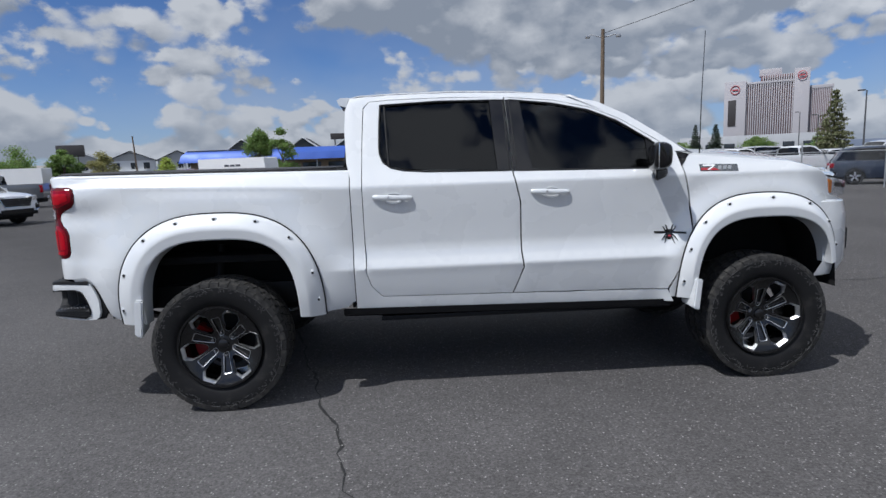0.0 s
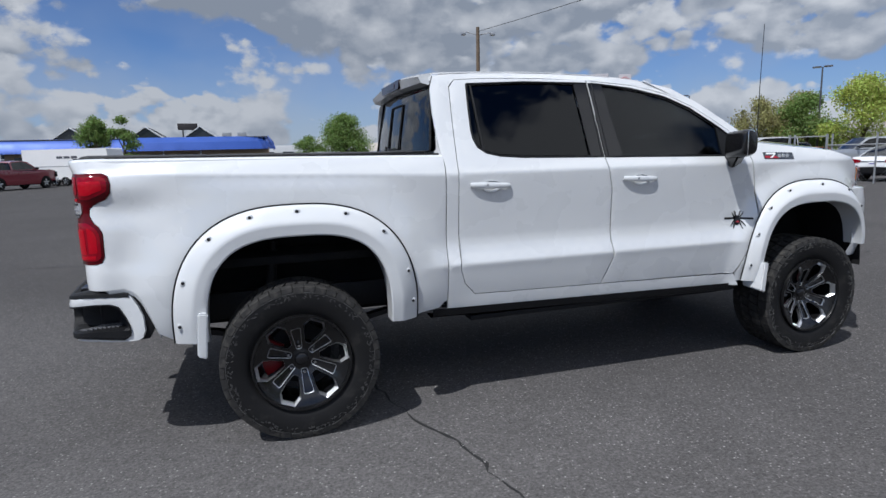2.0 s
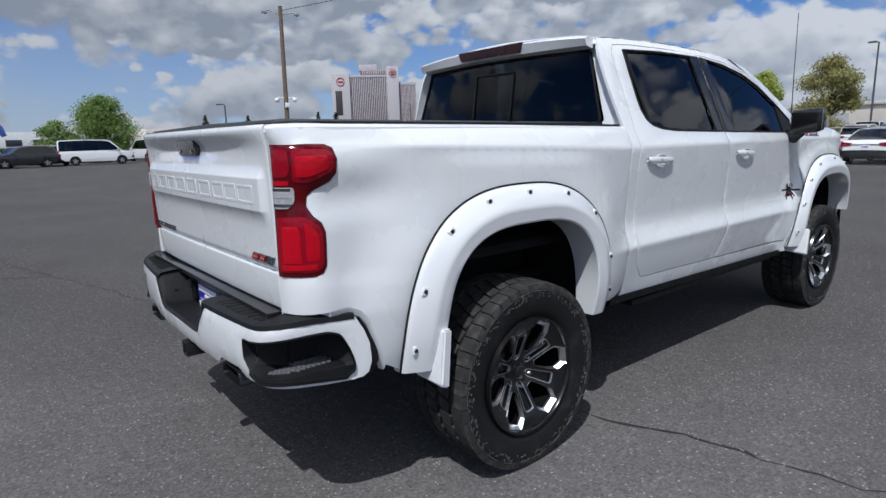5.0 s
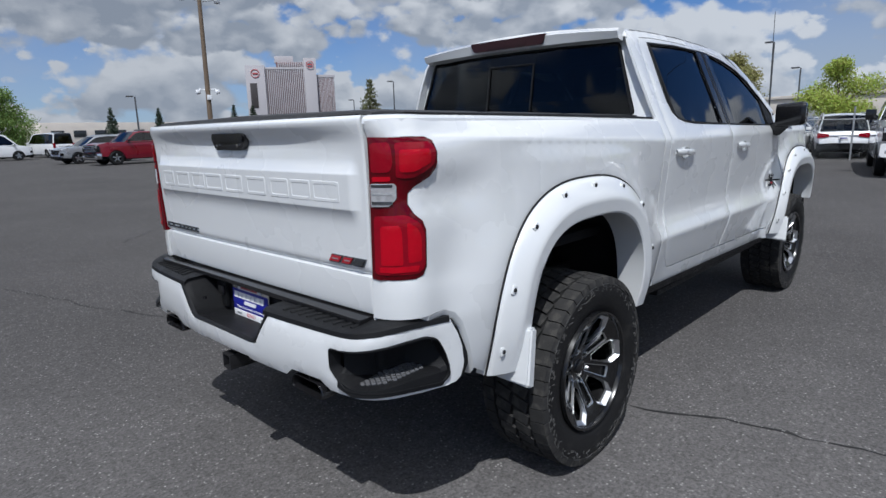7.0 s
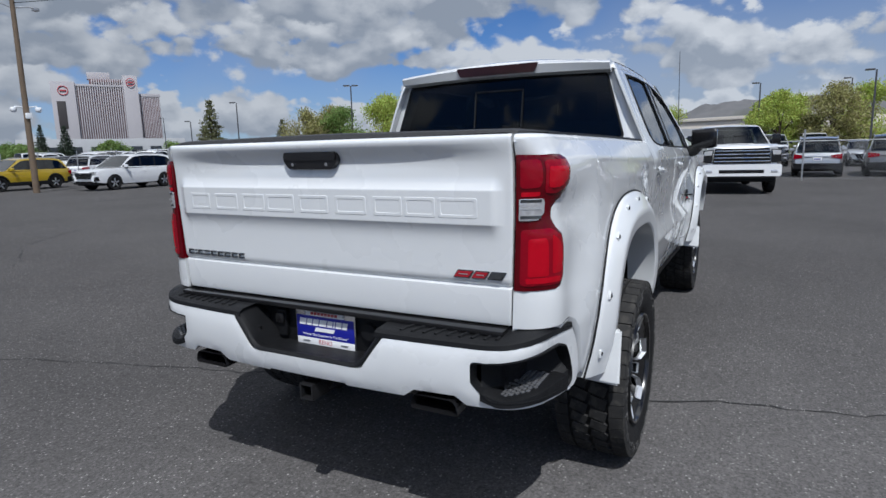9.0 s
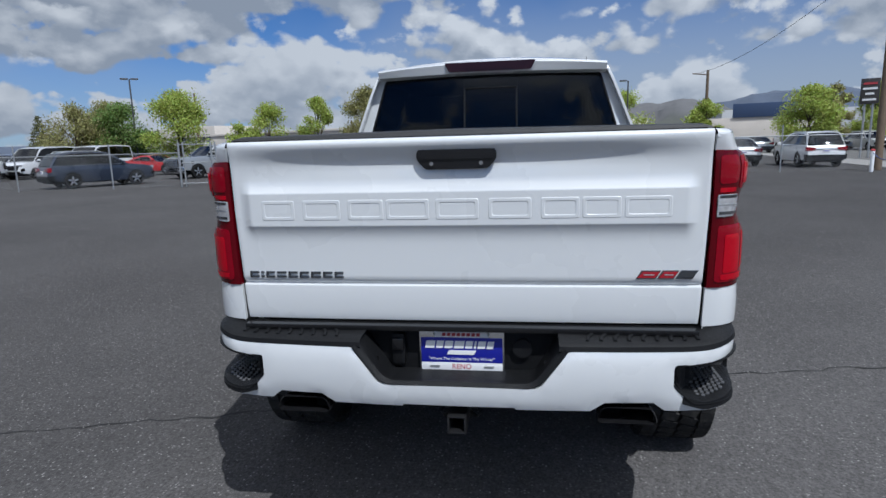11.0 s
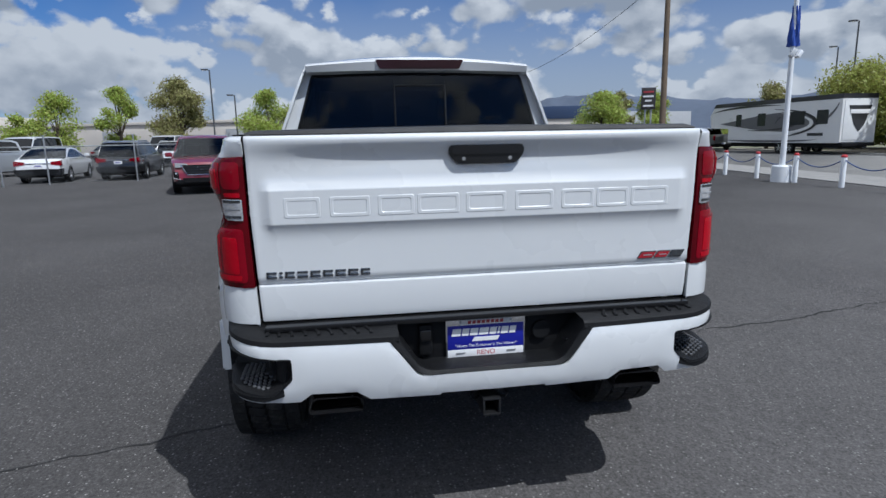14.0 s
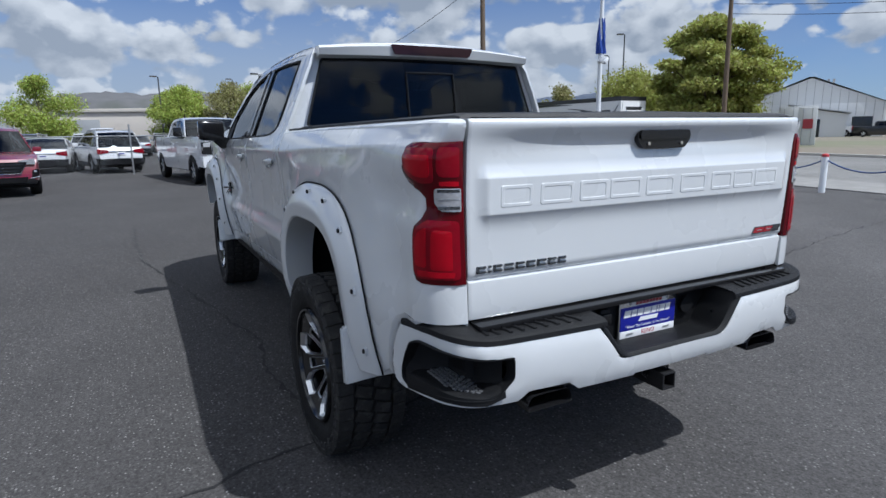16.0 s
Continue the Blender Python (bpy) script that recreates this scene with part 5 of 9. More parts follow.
def front_end():
    for s in (-1, 1):
        arc = arch(FRONT_OUT[0], FRONT_OUT[1] - 0.03, FRONT_OUT[2] - 0.03, FRONT_OUT[3], hi=math.pi * 0.93)
        g = 0.006
        outline = [(3.060, 0.600), *[(x + g, z) for x, z in SEAM_F[::-1][:-1]], (3.19, 1.578), (3.36, 1.558), (3.87, 1.508), (4.08, 1.450), (4.15, 1.400), (4.20, 1.370),
                   (4.33, 1.355), (4.33, 1.14), (4.28, 0.86), *arc[::-1]]
        fend = side_panel("front_wing", outline, WHITE, s, truck, "", 0.045, 0.02)
        # headlight wrapping the corner
        hl = rounded([(4.165, 1.388), (4.32, 1.362), (4.44, 1.345), (4.44, 1.245), (4.32, 1.240), (4.205, 1.262)], 0.02)
        lamp = side_panel("headlight", hl, LENS_CLEAR, s, truck, "clear headlight in a black housing", 0.03, 0.03, out=0.006)
        side_panel("headlight_bezel", [(4.26, 1.345), (4.42, 1.325), (4.42, 1.30), (4.26, 1.315)], BLACK, s, lamp, "", 0.05, 0.01, out=0.012)
        side_panel("marker_light", rounded([(4.174, 1.372), (4.220, 1.362), (4.228, 1.275), (4.205, 1.272)], 0.01), AMBER, s, lamp, "amber side marker", 0.03, 0.008, out=0.010)
        # red and dark badge on the wing, drawn plain
        x0, z0, wd, ht = 3.243, 1.463, 0.262, 0.045
        bd = side_panel("wing_badge", [(x0, z0), (x0 + wd, z0 - 0.008), (x0 + wd, z0 - 0.008 + ht), (x0, z0 + ht)], DARK_CHROME, s, fend, "red and smoked chrome wing badge", 0.05, 0.008, out=0.007)
        side_panel("badge_field", [(x0 + 0.006, z0 + 0.004), (x0 + 0.13, z0), (x0 + 0.10, z0 + 0.018), (x0 + 0.006, z0 + 0.020)], BADGE_RED, s, bd, "", 0.05, 0.004, out=0.010)
        side_panel("badge_stroke", [(x0 + 0.02, z0 + 0.030), (x0 + 0.085, z0 + 0.029), (x0 + 0.045, z0 + 0.005), (x0 + 0.065, z0 + 0.005), (x0 + 0.105, z0 + 0.032), (x0 + 0.10, z0 + 0.040), (x0 + 0.02, z0 + 0.041)],
                   PRINT_WHITE, s, bd, "", 0.05, 0.004, out=0.011)
        for q in (0.12, 0.155, 0.19):
            side_panel("badge_stroke", [(x0 + q, z0 + 0.006), (x0 + q + 0.022, z0 + 0.006), (x0 + q + 0.030, z0 + 0.030), (x0 + q + 0.008, z0 + 0.030)], STEEL, s, bd, "", 0.05, 0.004, out=0.011)
    # bonnet
    rows = []
    for x, z, w in ((3.16, 1.588, 0.925), (3.36, 1.556, 0.945), (3.87, 1.506, 0.965), (4.08, 1.452, 0.945), (4.23, 1.40, 0.86), (4.42, 1.380, 0.70)):
        rows.append([(x + 0.16 * (1 - t * t) * (x - 3.1) / 1.4 - (0.02 if abs(t) == 1 else 0), w * t,
                      z + 0.055 * (1 - abs(t) ** 4) + 0.012 * math.exp(-((abs(t) - 0.55) / 0.10) ** 2)) for t in np.linspace(-1, 1, 33)])
    hood = part("bonnet", loft(rows), WHITE, truck)
    part("cowl", loft([[(3.20 + 0.12 * (1 - t * t), 0.86 * t, 1.585 + 0.045 * (1 - t * t)), (3.10 + 0.12 * (1 - t * t), 0.84 * t, 1.57 + 0.04 * (1 - t * t))] for t in np.linspace(-1, 1, 13)]), PLASTIC, truck)
    # grille, bumper and skid plate
    gr = bmesh.new()
    add_box(gr, (4.40, -0.60, 1.05), (4.50, 0.60, 1.36), 0.02)
    grille = part("grille", gr, BLACK, truck, "black front grille")
    for k in range(5):
        part("grille_bar", tube([(4.53 - 0.10 * t * t, 0.60 * t, 1.09 + 0.06 * k) for t in np.linspace(-1, 1, 9)], 0.014, 6), BLACK, grille)
    rows = []
    for t in np.linspace(-1, 1, 33):
        y, x = 0.985 * math.sin(t * math.pi / 2), 4.120 + 0.455 * math.cos(t * math.pi / 2) ** 0.80
        rows.append([(x - 0.10, y * 0.95, 1.232), (x - 0.015, y, 1.215), (x + 0.012, y, 1.12), (x + 0.02, y, 0.80), (x - 0.03, y * 0.98, 0.70), (x - 0.14, y * 0.9, 0.66)])
    fb = part("front_bumper", loft(rows), WHITE, truck)
    part("bumper_insert", box((4.53, -0.55, 0.80), (4.655, 0.55, 0.98), 0.02), PLASTIC, fb)
    part("skid_plate", box((4.1, -0.45, 0.55), (4.6, 0.45, 0.66), 0.03), PLASTIC, truck)
    for s in (-1, 1):
        part("tow_hook", tube([(4.58, s * 0.42, 0.74), (4.66, s * 0.42, 0.74), (4.66, s * 0.36, 0.74), (4.58, s * 0.36, 0.74)], 0.012, 6), BADGE_RED, fb)
    # tall whip aerial on the far wing
    part("aerial", tube([(3.30, -0.86, 1.55), (3.30, -0.86, 1.60), (3.31, -0.85, 1.95), (3.33, -0.84, 2.40)], [0.009, 0.004, 0.003, 0.0022], 6), BLACK, truck, "black whip aerial")


def spider_emblem(s, parent):
    x, z = 3.040, 1.045
    rows = []
    bm = bmesh.new()

    def put(u, v, o=0.012):
        return Vector(truck_side(u, v, s, o))
    for cx, cz, rx, rz in ((x, z - 0.016, 0.017, 0.026), (x, z + 0.018, 0.011, 0.012)):
        ring = [put(cx + rx * math.cos(a), cz + rz * math.sin(a), 0.004) for a in np.linspace(0, 2 * math.pi, 14, endpoint=False)]
        inner = [put(cx + 0.6 * rx * math.cos(a), cz + 0.6 * rz * math.sin(a), 0.012) for a in np.linspace(0, 2 * math.pi, 14, endpoint=False)]
        add_loft(bm, [ring, inner], closed=True, cap=True)
    for q in (-1, 1):
        for dx, z1, z2 in ((0.030, 0.055, 0.060), (0.045, 0.030, 0.052), (0.048, -0.022, -0.045), (0.030, -0.040, -0.066)):
            add_tube(bm, [put(x + q * 0.008, z + 0.008, 0.006), put(x + q * dx * 0.7, z + z1, 0.008), put(x + q * dx, z + z2, 0.005)], [0.005, 0.0042, 0.002], 5)
    em = part("door_emblem", bm, BLACK, parent, "black emblem with a red bar")
    side_panel("emblem_bar", [(x - 0.10, z + 0.004), (x + 0.10, z - 0.002), (x + 0.10, z + 0.012), (x - 0.10, z + 0.018)], BLACK, s, em, "", 0.05, 0.005, out=0.005)
    side_panel("emblem_dot", [(x - 0.012, z - 0.020), (x + 0.012, z - 0.020), (x + 0.004, z - 0.008), (x - 0.004, z - 0.008)], BADGE_RED, s, em, "", 0.05, 0.004, out=0.016)


# ---- wheels ----
def make_wheel():
    w = new("wheel")
    tyre = lathe([(0.268, -0.120), (0.285, -0.140), (0.31, -0.150), (0.35, -0.158), (0.385, -0.159), (0.404, -0.157), (0.417, -0.150), (0.421, -0.136), (0.424, -0.115), (0.425, 0.0),
                  (0.424, 0.115), (0.419, 0.138), (0.405, 0.146), (0.35, 0.148), (0.285, 0.135), (0.268, 0.12)], 64)
    part("tyre", tyre, RUBBER, w, "chunky all-terrain tyre")
    tyre_ob = w.children[0]
    tread = bmesh.new()
    n = 44
    for k in range(n):
        a = 360 * k / n
        for y0, y1, da, skew in ((-0.152, -0.092, 0.0, 3.0), (-0.080, -0.006, 4.1, -16), (0.006, 0.080, 0.0, -16), (0.092, 0.152, 4.1, 3.0)):
            edge = abs(y0 + y1) > 0.2
            wdt = 0.0285 if edge else 0.0245
            m = Matrix.Rotation(radians(a + da), 4, "Y") @ Matrix.Translation((0, (y0 + y1) / 2, 0.4275)) @ Matrix.Rotation(radians(skew), 4, "Z") @ Matrix.Translation((0, -(y0 + y1) / 2, 0))
            vs = add_box(tread, (-wdt, y0, -0.014), (wdt, y1, 0.0095))
            if edge:
                for v in vs:
                    if abs(v.co.y) > 0.13 and v.co.z > 0:
                        v.co.z -= 0.0055
            bmesh.ops.transform(tread, matrix=m, verts=vs)
        for sgn in (-1, 1):
            m = Matrix.Rotation(radians(a + (0 if sgn < 0 else 4.1)), 4, "Y")
            lug = 0.036 if k % 2 else 0.026
            vs = add_box(tread, (-0.0272, sgn * 0.146, 0.433 - lug), (0.0272, sgn * 0.1605, 0.4315))
            for v in vs:
                if abs(v.co.y) > 0.155 and v.co.z > 0.425:
                    v.co.y -= sgn * 0.006
            bmesh.ops.transform(tread, matrix=m, verts=vs)
    part("tread", tread, TREAD, tyre_ob, "", 0)["kind"] = "stuff"
    marks = bmesh.new()
    rnd = random.Random(31)
    # short ridges moulded round the shoulder of the sidewall, highlights put into their colour
    for k in range(230):
        rr, a, tilt = rnd.uniform(0.366, 0.396), rnd.uniform(0, 360), rnd.choice((-38, -30, 24, 35, 70))
        vs = add_box(marks, (-rnd.uniform(0.003, 0.009), -0.1612, -0.0012), (rnd.uniform(0.003, 0.009), -0.1575, 0.0012))
        bmesh.ops.transform(marks, matrix=Matrix.Rotation(radians(a), 4, "Y") @ Matrix.Translation((0, 0, rr)) @ Matrix.Rotation(radians(tilt), 4, "Y"), verts=vs)
    add_tube(marks, [(0.401 * math.sin(a), -0.1575, 0.401 * math.cos(a)) for a in np.linspace(0, 2 * math.pi, 73)], 0.0022, 5, False)
    part("sidewall_relief", marks, RIDGE_RUBBER, tyre_ob, "", 0)["kind"] = "stuff"
    rim = part("rim", lathe([(0.272, -0.122), (0.278, -0.138), (0.272, -0.155), (0.262, -0.154), (0.256, -0.142), (0.250, -0.070), (0.246, -0.030), (0.225, 0.05), (0.235, 0.12), (0.272, 0.125)], 64), RIM_BLACK, w,
               "satin black alloy rim with milled spokes")
    part("hub", lathe([(0.0, -0.068), (0.034, -0.067), (0.038, -0.062), (0.058, -0.059), (0.066, -0.050), (0.070, -0.020), (0.0, -0.020)], 40), RIM_BLACK, rim)
    part("centre_cap", lathe([(0.0, -0.080), (0.026, -0.079), (0.033, -0.074), (0.035, -0.066), (0.0, -0.066)], 24), BLACK, rim)
    def face(u, v, lift=0.0):
        r = math.hypot(u, v)
        return (u, -(0.058 + 0.42 * max(0.0, r - 0.065) + lift), v)
    hexa = [(-0.014, 0.100), (0.014, 0.100), (0.045, 0.160), (0.058, 0.204), (0.038, 0.249), (-0.038, 0.249), (-0.058, 0.204), (-0.045, 0.160)]
    slot = rounded([(-0.0165, 0.058), (0.0165, 0.058), (0.029, 0.192), (-0.029, 0.192)], 0.012, 3)

    def turned(shape, deg):
        c, q = math.cos(radians(deg)), math.sin(radians(deg))
        return [(x * c + z * q, -x * q + z * c) for x, z in shape]
    disc = [(0.256 * math.cos(a), 0.256 * math.sin(a)) for a in np.linspace(0, 2 * math.pi, 72, endpoint=False)]
    holes = [turned(rounded(hexa, 0.008, 2), 60 * k + 30) for k in range(6)] + [turned(slot, 60 * k) for k in range(6)]
    part("wheel_face", panel(disc, face, 0.020, 0.030, holes), RIM_BLACK, rim)
    slot_back = panel(rounded([(-0.020, 0.054), (0.020, 0.054), (0.033, 0.197), (-0.033, 0.197)], 0.01, 2), lambda u, v: face(u, v, -0.016), 0.03, 0.014)
    back_ob = part("slot_floor", slot_back, RIM_BLACK, rim)
    win_out = [(-0.0150, 0.0985), (0.0150, 0.0985), (0.0470, 0.160), (0.0605, 0.2045), (0.0395, 0.252), (-0.0395, 0.252), (-0.0605, 0.2045), (-0.0470, 0.160)]
    win_in = [(-0.0135, 0.1015), (0.0135, 0.1015), (0.0425, 0.1615), (0.0525, 0.2015), (0.0335, 0.2375), (-0.0335, 0.2375), (-0.0525, 0.2015), (-0.0425, 0.1615)]
    fr_ = loft([[Vector(face(u, v, o)) for u, v in sh] for sh, o in ((win_out, -0.006), (win_out, 0.002), (win_in, -0.013), (win_in, -0.024))], closed=True)
    frame_ob = part("milled_window", fr_, MILLED, rim, "milled silver spoke window", 25)
    slot_in = rounded([(-0.0143, 0.0603), (0.0143, 0.0603), (0.0265, 0.1896), (-0.0265, 0.1896)], 0.0113, 3)
    e = loft([[Vector(face(u, v, o)) for u, v in sh] for sh, o in ((slot, -0.003), (slot, 0.0025), (slot_in, 0.0015), (slot_in, -0.006))], closed=True)
    slot_ob = part("milled_edge", e, MILLED, rim)
    nut = lathe([(0.0, -0.088), (0.006, -0.087), (0.009, -0.082), (0.010, -0.065), (0.0, -0.065)], 8)
    bmesh.ops.translate(nut, vec=(0, 0.012, 0.078), verts=nut.verts)
    nut_ob = part("lug_nut", nut, CHROME, rim)
    for k in range(6):
        m = Matrix.Rotation(radians(60 * k), 4, "Y")
        m2 = Matrix.Rotation(radians(60 * k + 30), 4, "Y")
        if k == 0:
            slot_ob.matrix_basis, nut_ob.matrix_basis, frame_ob.matrix_basis, back_ob.matrix_basis = m, m, m2, m
        else:
            share("milled_edge", slot_ob.data, rim, m)
            share("lug_nut", nut_ob.data, rim, m)
            share("slot_floor", back_ob.data, rim, m)
            share("milled_window", frame_ob.data, rim, m2, "milled silver spoke window")
    return w


def wheels():
    w = make_wheel()
    w.parent = truck
    spots = [(0.0, 0.948, -1, -8), (3.722, 0.878, -1, -5), (0.0, 0.948, 1, 11), (3.722, 0.878, 1, 40)]
    base = None
    for x, out, s, turn in spots:
        m = Matrix.Translation((x, s * out, 0.4365)) @ (Matrix.Rotation(math.pi, 4, "Z") if s > 0 else Matrix.Identity(4)) @ Matrix.Rotation(radians(turn), 4, "Y")
        if base is None:
            base = w
            w.matrix_basis = m
        else:
            copy_thing(w, m)
        # brake disc and red caliper behind the spokes
        d = lathe([(0.06, s * 0.03), (0.178, s * 0.03), (0.178, s * 0.012), (0.06, s * 0.012)], 40)
        bmesh.ops.translate(d, vec=(x, s * (out - 0.085), 0.4365), verts=d.verts)
        part("brake_disc", d, FRAME_STEEL, truck)
        cal = bmesh.new()
        rows = [[(r * math.cos(a), yy, r * math.sin(a)) for r, yy in ((0.105, -0.045), (0.215, -0.045), (0.215, 0.045), (0.105, 0.045))] for a in np.linspace(radians(146), radians(208), 9)]
        add_loft(cal, rows, closed=True, cap=True)
        bmesh.ops.translate(cal, vec=(x, s * (out - 0.055), 0.4365), verts=cal.verts)
        part("brake_caliper", cal, RED_PART, truck, "red brake caliper")


def underside():
    for s in (-1, 1):
        bm = bmesh.new()
        add_box(bm, (-1.05, s * 0.50, 0.60), (4.4, s * 0.58, 0.76), 0.01)
        part("frame_rail", bm, FRAME_STEEL, truck)
        for cx, hw in ((0.02, 0.62), (3.68, 0.56)):
            rows = []
            for a in np.linspace(0, math.pi, 15):
                x, z = cx - hw * math.cos(a), 0.62 + 0.60 * math.sin(a) ** 0.7
                rows.append([(x, s * 0.99, z), (x, s * 0.45, z)])
            part("wheel_liner", loft(rows), LINER, truck)
            part("wheel_tub", prism([(cx - hw, 0.55)] + [(cx - hw * math.cos(a), 0.62 + 0.60 * math.sin(a) ** 0.7) for a in np.linspace(0, math.pi, 15)] + [(cx + hw, 0.55)], s * 0.44, s * 0.46), LINER, truck)
        part("shock_absorber", tube([(-0.18, s * 0.62, 0.42), (-0.10, s * 0.56, 1.05)], 0.03, 10), FRAME_STEEL, truck)
        rows = [[(-0.75 + 1.5 * f, s * 0.60, 0.60 - 0.13 * math.sin(math.pi * f) + dz) for dz in (0, 0.03)] + [(-0.75 + 1.5 * f, s * 0.67, 0.60 - 0.13 * math.sin(math.pi * f) + dz) for dz in (0.03, 0)] for f in np.linspace(0, 1, 9)]
        part("leaf_spring", loft(rows, closed=True, cap=True), FRAME_STEEL, truck)
        # rear tread flap at the foot of the flare
        for x, z0, z1 in ((-0.512, 0.522, 0.768), (3.185, 0.520, 0.735)):
            fl = bmesh.new()
            add_loft(fl, [[(x - 0.030, s * 0.94, z0 + 0.03), (x + 0.012, s * 0.94, z0 + 0.03), (x + 0.030, s * 1.096, z0), (x - 0.018, s * 1.100, z0 + 0.02)],
                          [(x - 0.020, s * 0.94, z1), (x + 0.030, s * 0.94, z1), (x + 0.052, s * 1.094, z1), (x + 0.004, s * 1.102, z1 + 0.006)]], closed=True, cap=True)
            bmesh.ops.bevel(fl, geom=fl.edges[:], offset=0.008, segments=2, affect="EDGES")
            part("mud_flap", fl, FLARE, truck, "white rigid mud flap")
        # exhaust tip
        ex = []
        for k, (x, g) in enumerate(((-0.70, 0.8), (-1.02, 0.9), (-1.165, 1.0), (-1.172, 0.97), (-1.165, 0.93), (-1.05, 0.86))):
            ex.append([(x, s * 0.575 + yy * g, 0.622 + zz * g) for yy, zz in rounded([(-0.105, -0.027), (0.105, -0.027), (0.085, 0.030), (-0.085, 0.030)], 0.02, 3)])
        part("exhaust_tip", loft(ex, closed=True), BLACK, truck, "black oval exhaust tip")
    part("rear_axle", tube([(0, -0.80, 0.443), (0, -0.2, 0.443), (0, -0.12, 0.443), (0, 0.12, 0.443), (0, 0.2, 0.443), (0, 0.8, 0.443)], [0.05, 0.055, 0.13, 0.13, 0.055, 0.05], 14), FRAME_STEEL, truck)
    part("front_axle", tube([(3.745, -0.8, 0.443), (3.745, 0.8, 0.443)], 0.05, 10), FRAME_STEEL, truck)
    part("drive_shaft", tube([(0.1, 0, 0.45), (2.3, 0, 0.62)], 0.04, 10), FRAME_STEEL, truck)
    part("fuel_tank", box((1.0, 0.0, 0.52), (2.4, 0.48, 0.74), 0.04), FRAME_STEEL, truck)
    part("transmission", box((2.2, -0.22, 0.52), (3.3, 0.22, 0.80), 0.06), FRAME_STEEL, truck)
    part("spare_tyre", box((-0.95, -0.38, 0.66), (-0.25, 0.38, 0.86), 0.09), RUBBER, truck)
    part("cab_floor", box((0.88, -0.92, 0.70), (3.2, 0.92, 0.76), 0.01), LINER, truck)
    part("bed_floor", box((-1.0, -0.80, 0.95), (0.84, 0.80, 1.0), 0.01), LINER, truck)
    part("engine_block", box((3.3, -0.42, 0.62), (4.3, 0.42, 1.30), 0.08), LINER, truck)
    hb = bmesh.new()
    for a, b in (((-1.19, -0.034, 0.553), (-0.95, 0.034, 0.561)), ((-1.19, -0.034, 0.613), (-0.95, 0.034, 0.621)), ((-1.19, -0.034, 0.561), (-0.95, -0.026, 0.613)), ((-1.19, 0.026, 0.561), (-0.95, 0.034, 0.613))):
        add_box(hb, a, b, 0.003)
    bmesh.ops.translate(hb, vec=(0, 0.008, -0.014), verts=hb.verts)
    hitch = part("tow_hitch", hb, HITCH, truck, "black square receiver hitch")
    part("hitch_bar", tube([(-1.0, -0.55, 0.60), (-1.0, 0.55, 0.60)], 0.035, 10), FRAME_STEEL, hitch)
    for s in (-1, 1):
        part("chain_loop", tube([(-1.10, s * 0.034, 0.585), (-1.12, s * 0.062, 0.578), (-1.11, s * 0.074, 0.587), (-1.09, s * 0.062, 0.597), (-1.08, s * 0.034, 0.597)], 0.006, 6), HITCH, hitch)


def cab_inside():
    def seat(x, y, w, rear=False):
        st = new("seat")
        st.parent = truck
        part("cushion", box((x - 0.25, y - w / 2, 1.02), (x + 0.28, y + w / 2, 1.20), 0.05), LEATHER, st)
        b = box((x - 0.40, y - w / 2, 1.15), (x - 0.26, y + w / 2, 1.70), 0.05)
        bmesh.ops.transform(b, matrix=Matrix.Translation((x - 0.3, 0, 1.15)) @ pose(0, 0, 0, 0, -12, 0) @ Matrix.Translation((-x + 0.3, 0, -1.15)), verts=b.verts)
        part("seat_back", b, LEATHER, st)
        for yy in ((y,) if not rear else (y - w * 0.33, y + w * 0.33)):
            part("headrest", box((x - 0.50, yy - 0.13, 1.70), (x - 0.41, yy + 0.13, 1.88), 0.035), LEATHER, st)
    seat(1.50, 0.0, 1.45, True)
    seat(2.35, -0.40, 0.52)
    seat(2.35, 0.40, 0.52)
    part("dashboard", box((2.90, -0.82, 1.20), (3.20, 0.82, 1.53), 0.07), LEATHER, truck)
    wheel = [Vector((2.78, 0.40 + 0.185 * math.cos(a), 1.42 + 0.175 * math.sin(a))) for a in np.linspace(0, 2 * math.pi, 25)]
    part("steering_wheel", tube(wheel, 0.014, 8, False), LEATHER, truck)
    part("headliner", box((1.0, -0.70, 1.985), (2.35, 0.70, 2.0), 0.004), LEATHER, truck)
    part("rear_view_mirror", box((2.62, -0.12, 1.80), (2.65, 0.12, 1.87), 0.012), BLACK, truck)


def bed_cover():
    cover = thing("tonneau_cover", "black folding vinyl tonneau cover over the pickup bed", "truck cover")
    for k in range(3):
        x0 = -1.035 + 0.605 * k
        rows = []
        for x, dz in ((x0, 0.0), (x0 + 0.012, 0.020), (x0 + 0.05, 0.026), (x0 + 0.55, 0.026), (x0 + 0.585, 0.020), (x0 + 0.597, 0.0)):
            zb = lerp_table([(-1.1, 1.572), (0.9, 1.552)], x)
            rows.append([(x, -0.850, zb - 0.01), (x, -0.845, zb + dz * 0.7), (x, -0.82, zb + dz), (x, 0.0, zb + dz + 0.008), (x, 0.82, zb + dz), (x, 0.845, zb + dz * 0.7), (x, 0.850, zb - 0.01)])
        part("cover_panel", loft(rows), TONNEAU, cover)
    for s in (-1, 1):
        part("side_rail", box((-1.03, s * 0.845, 1.50), (0.80, s * 0.872, 1.575), 0.006), PLASTIC, cover)


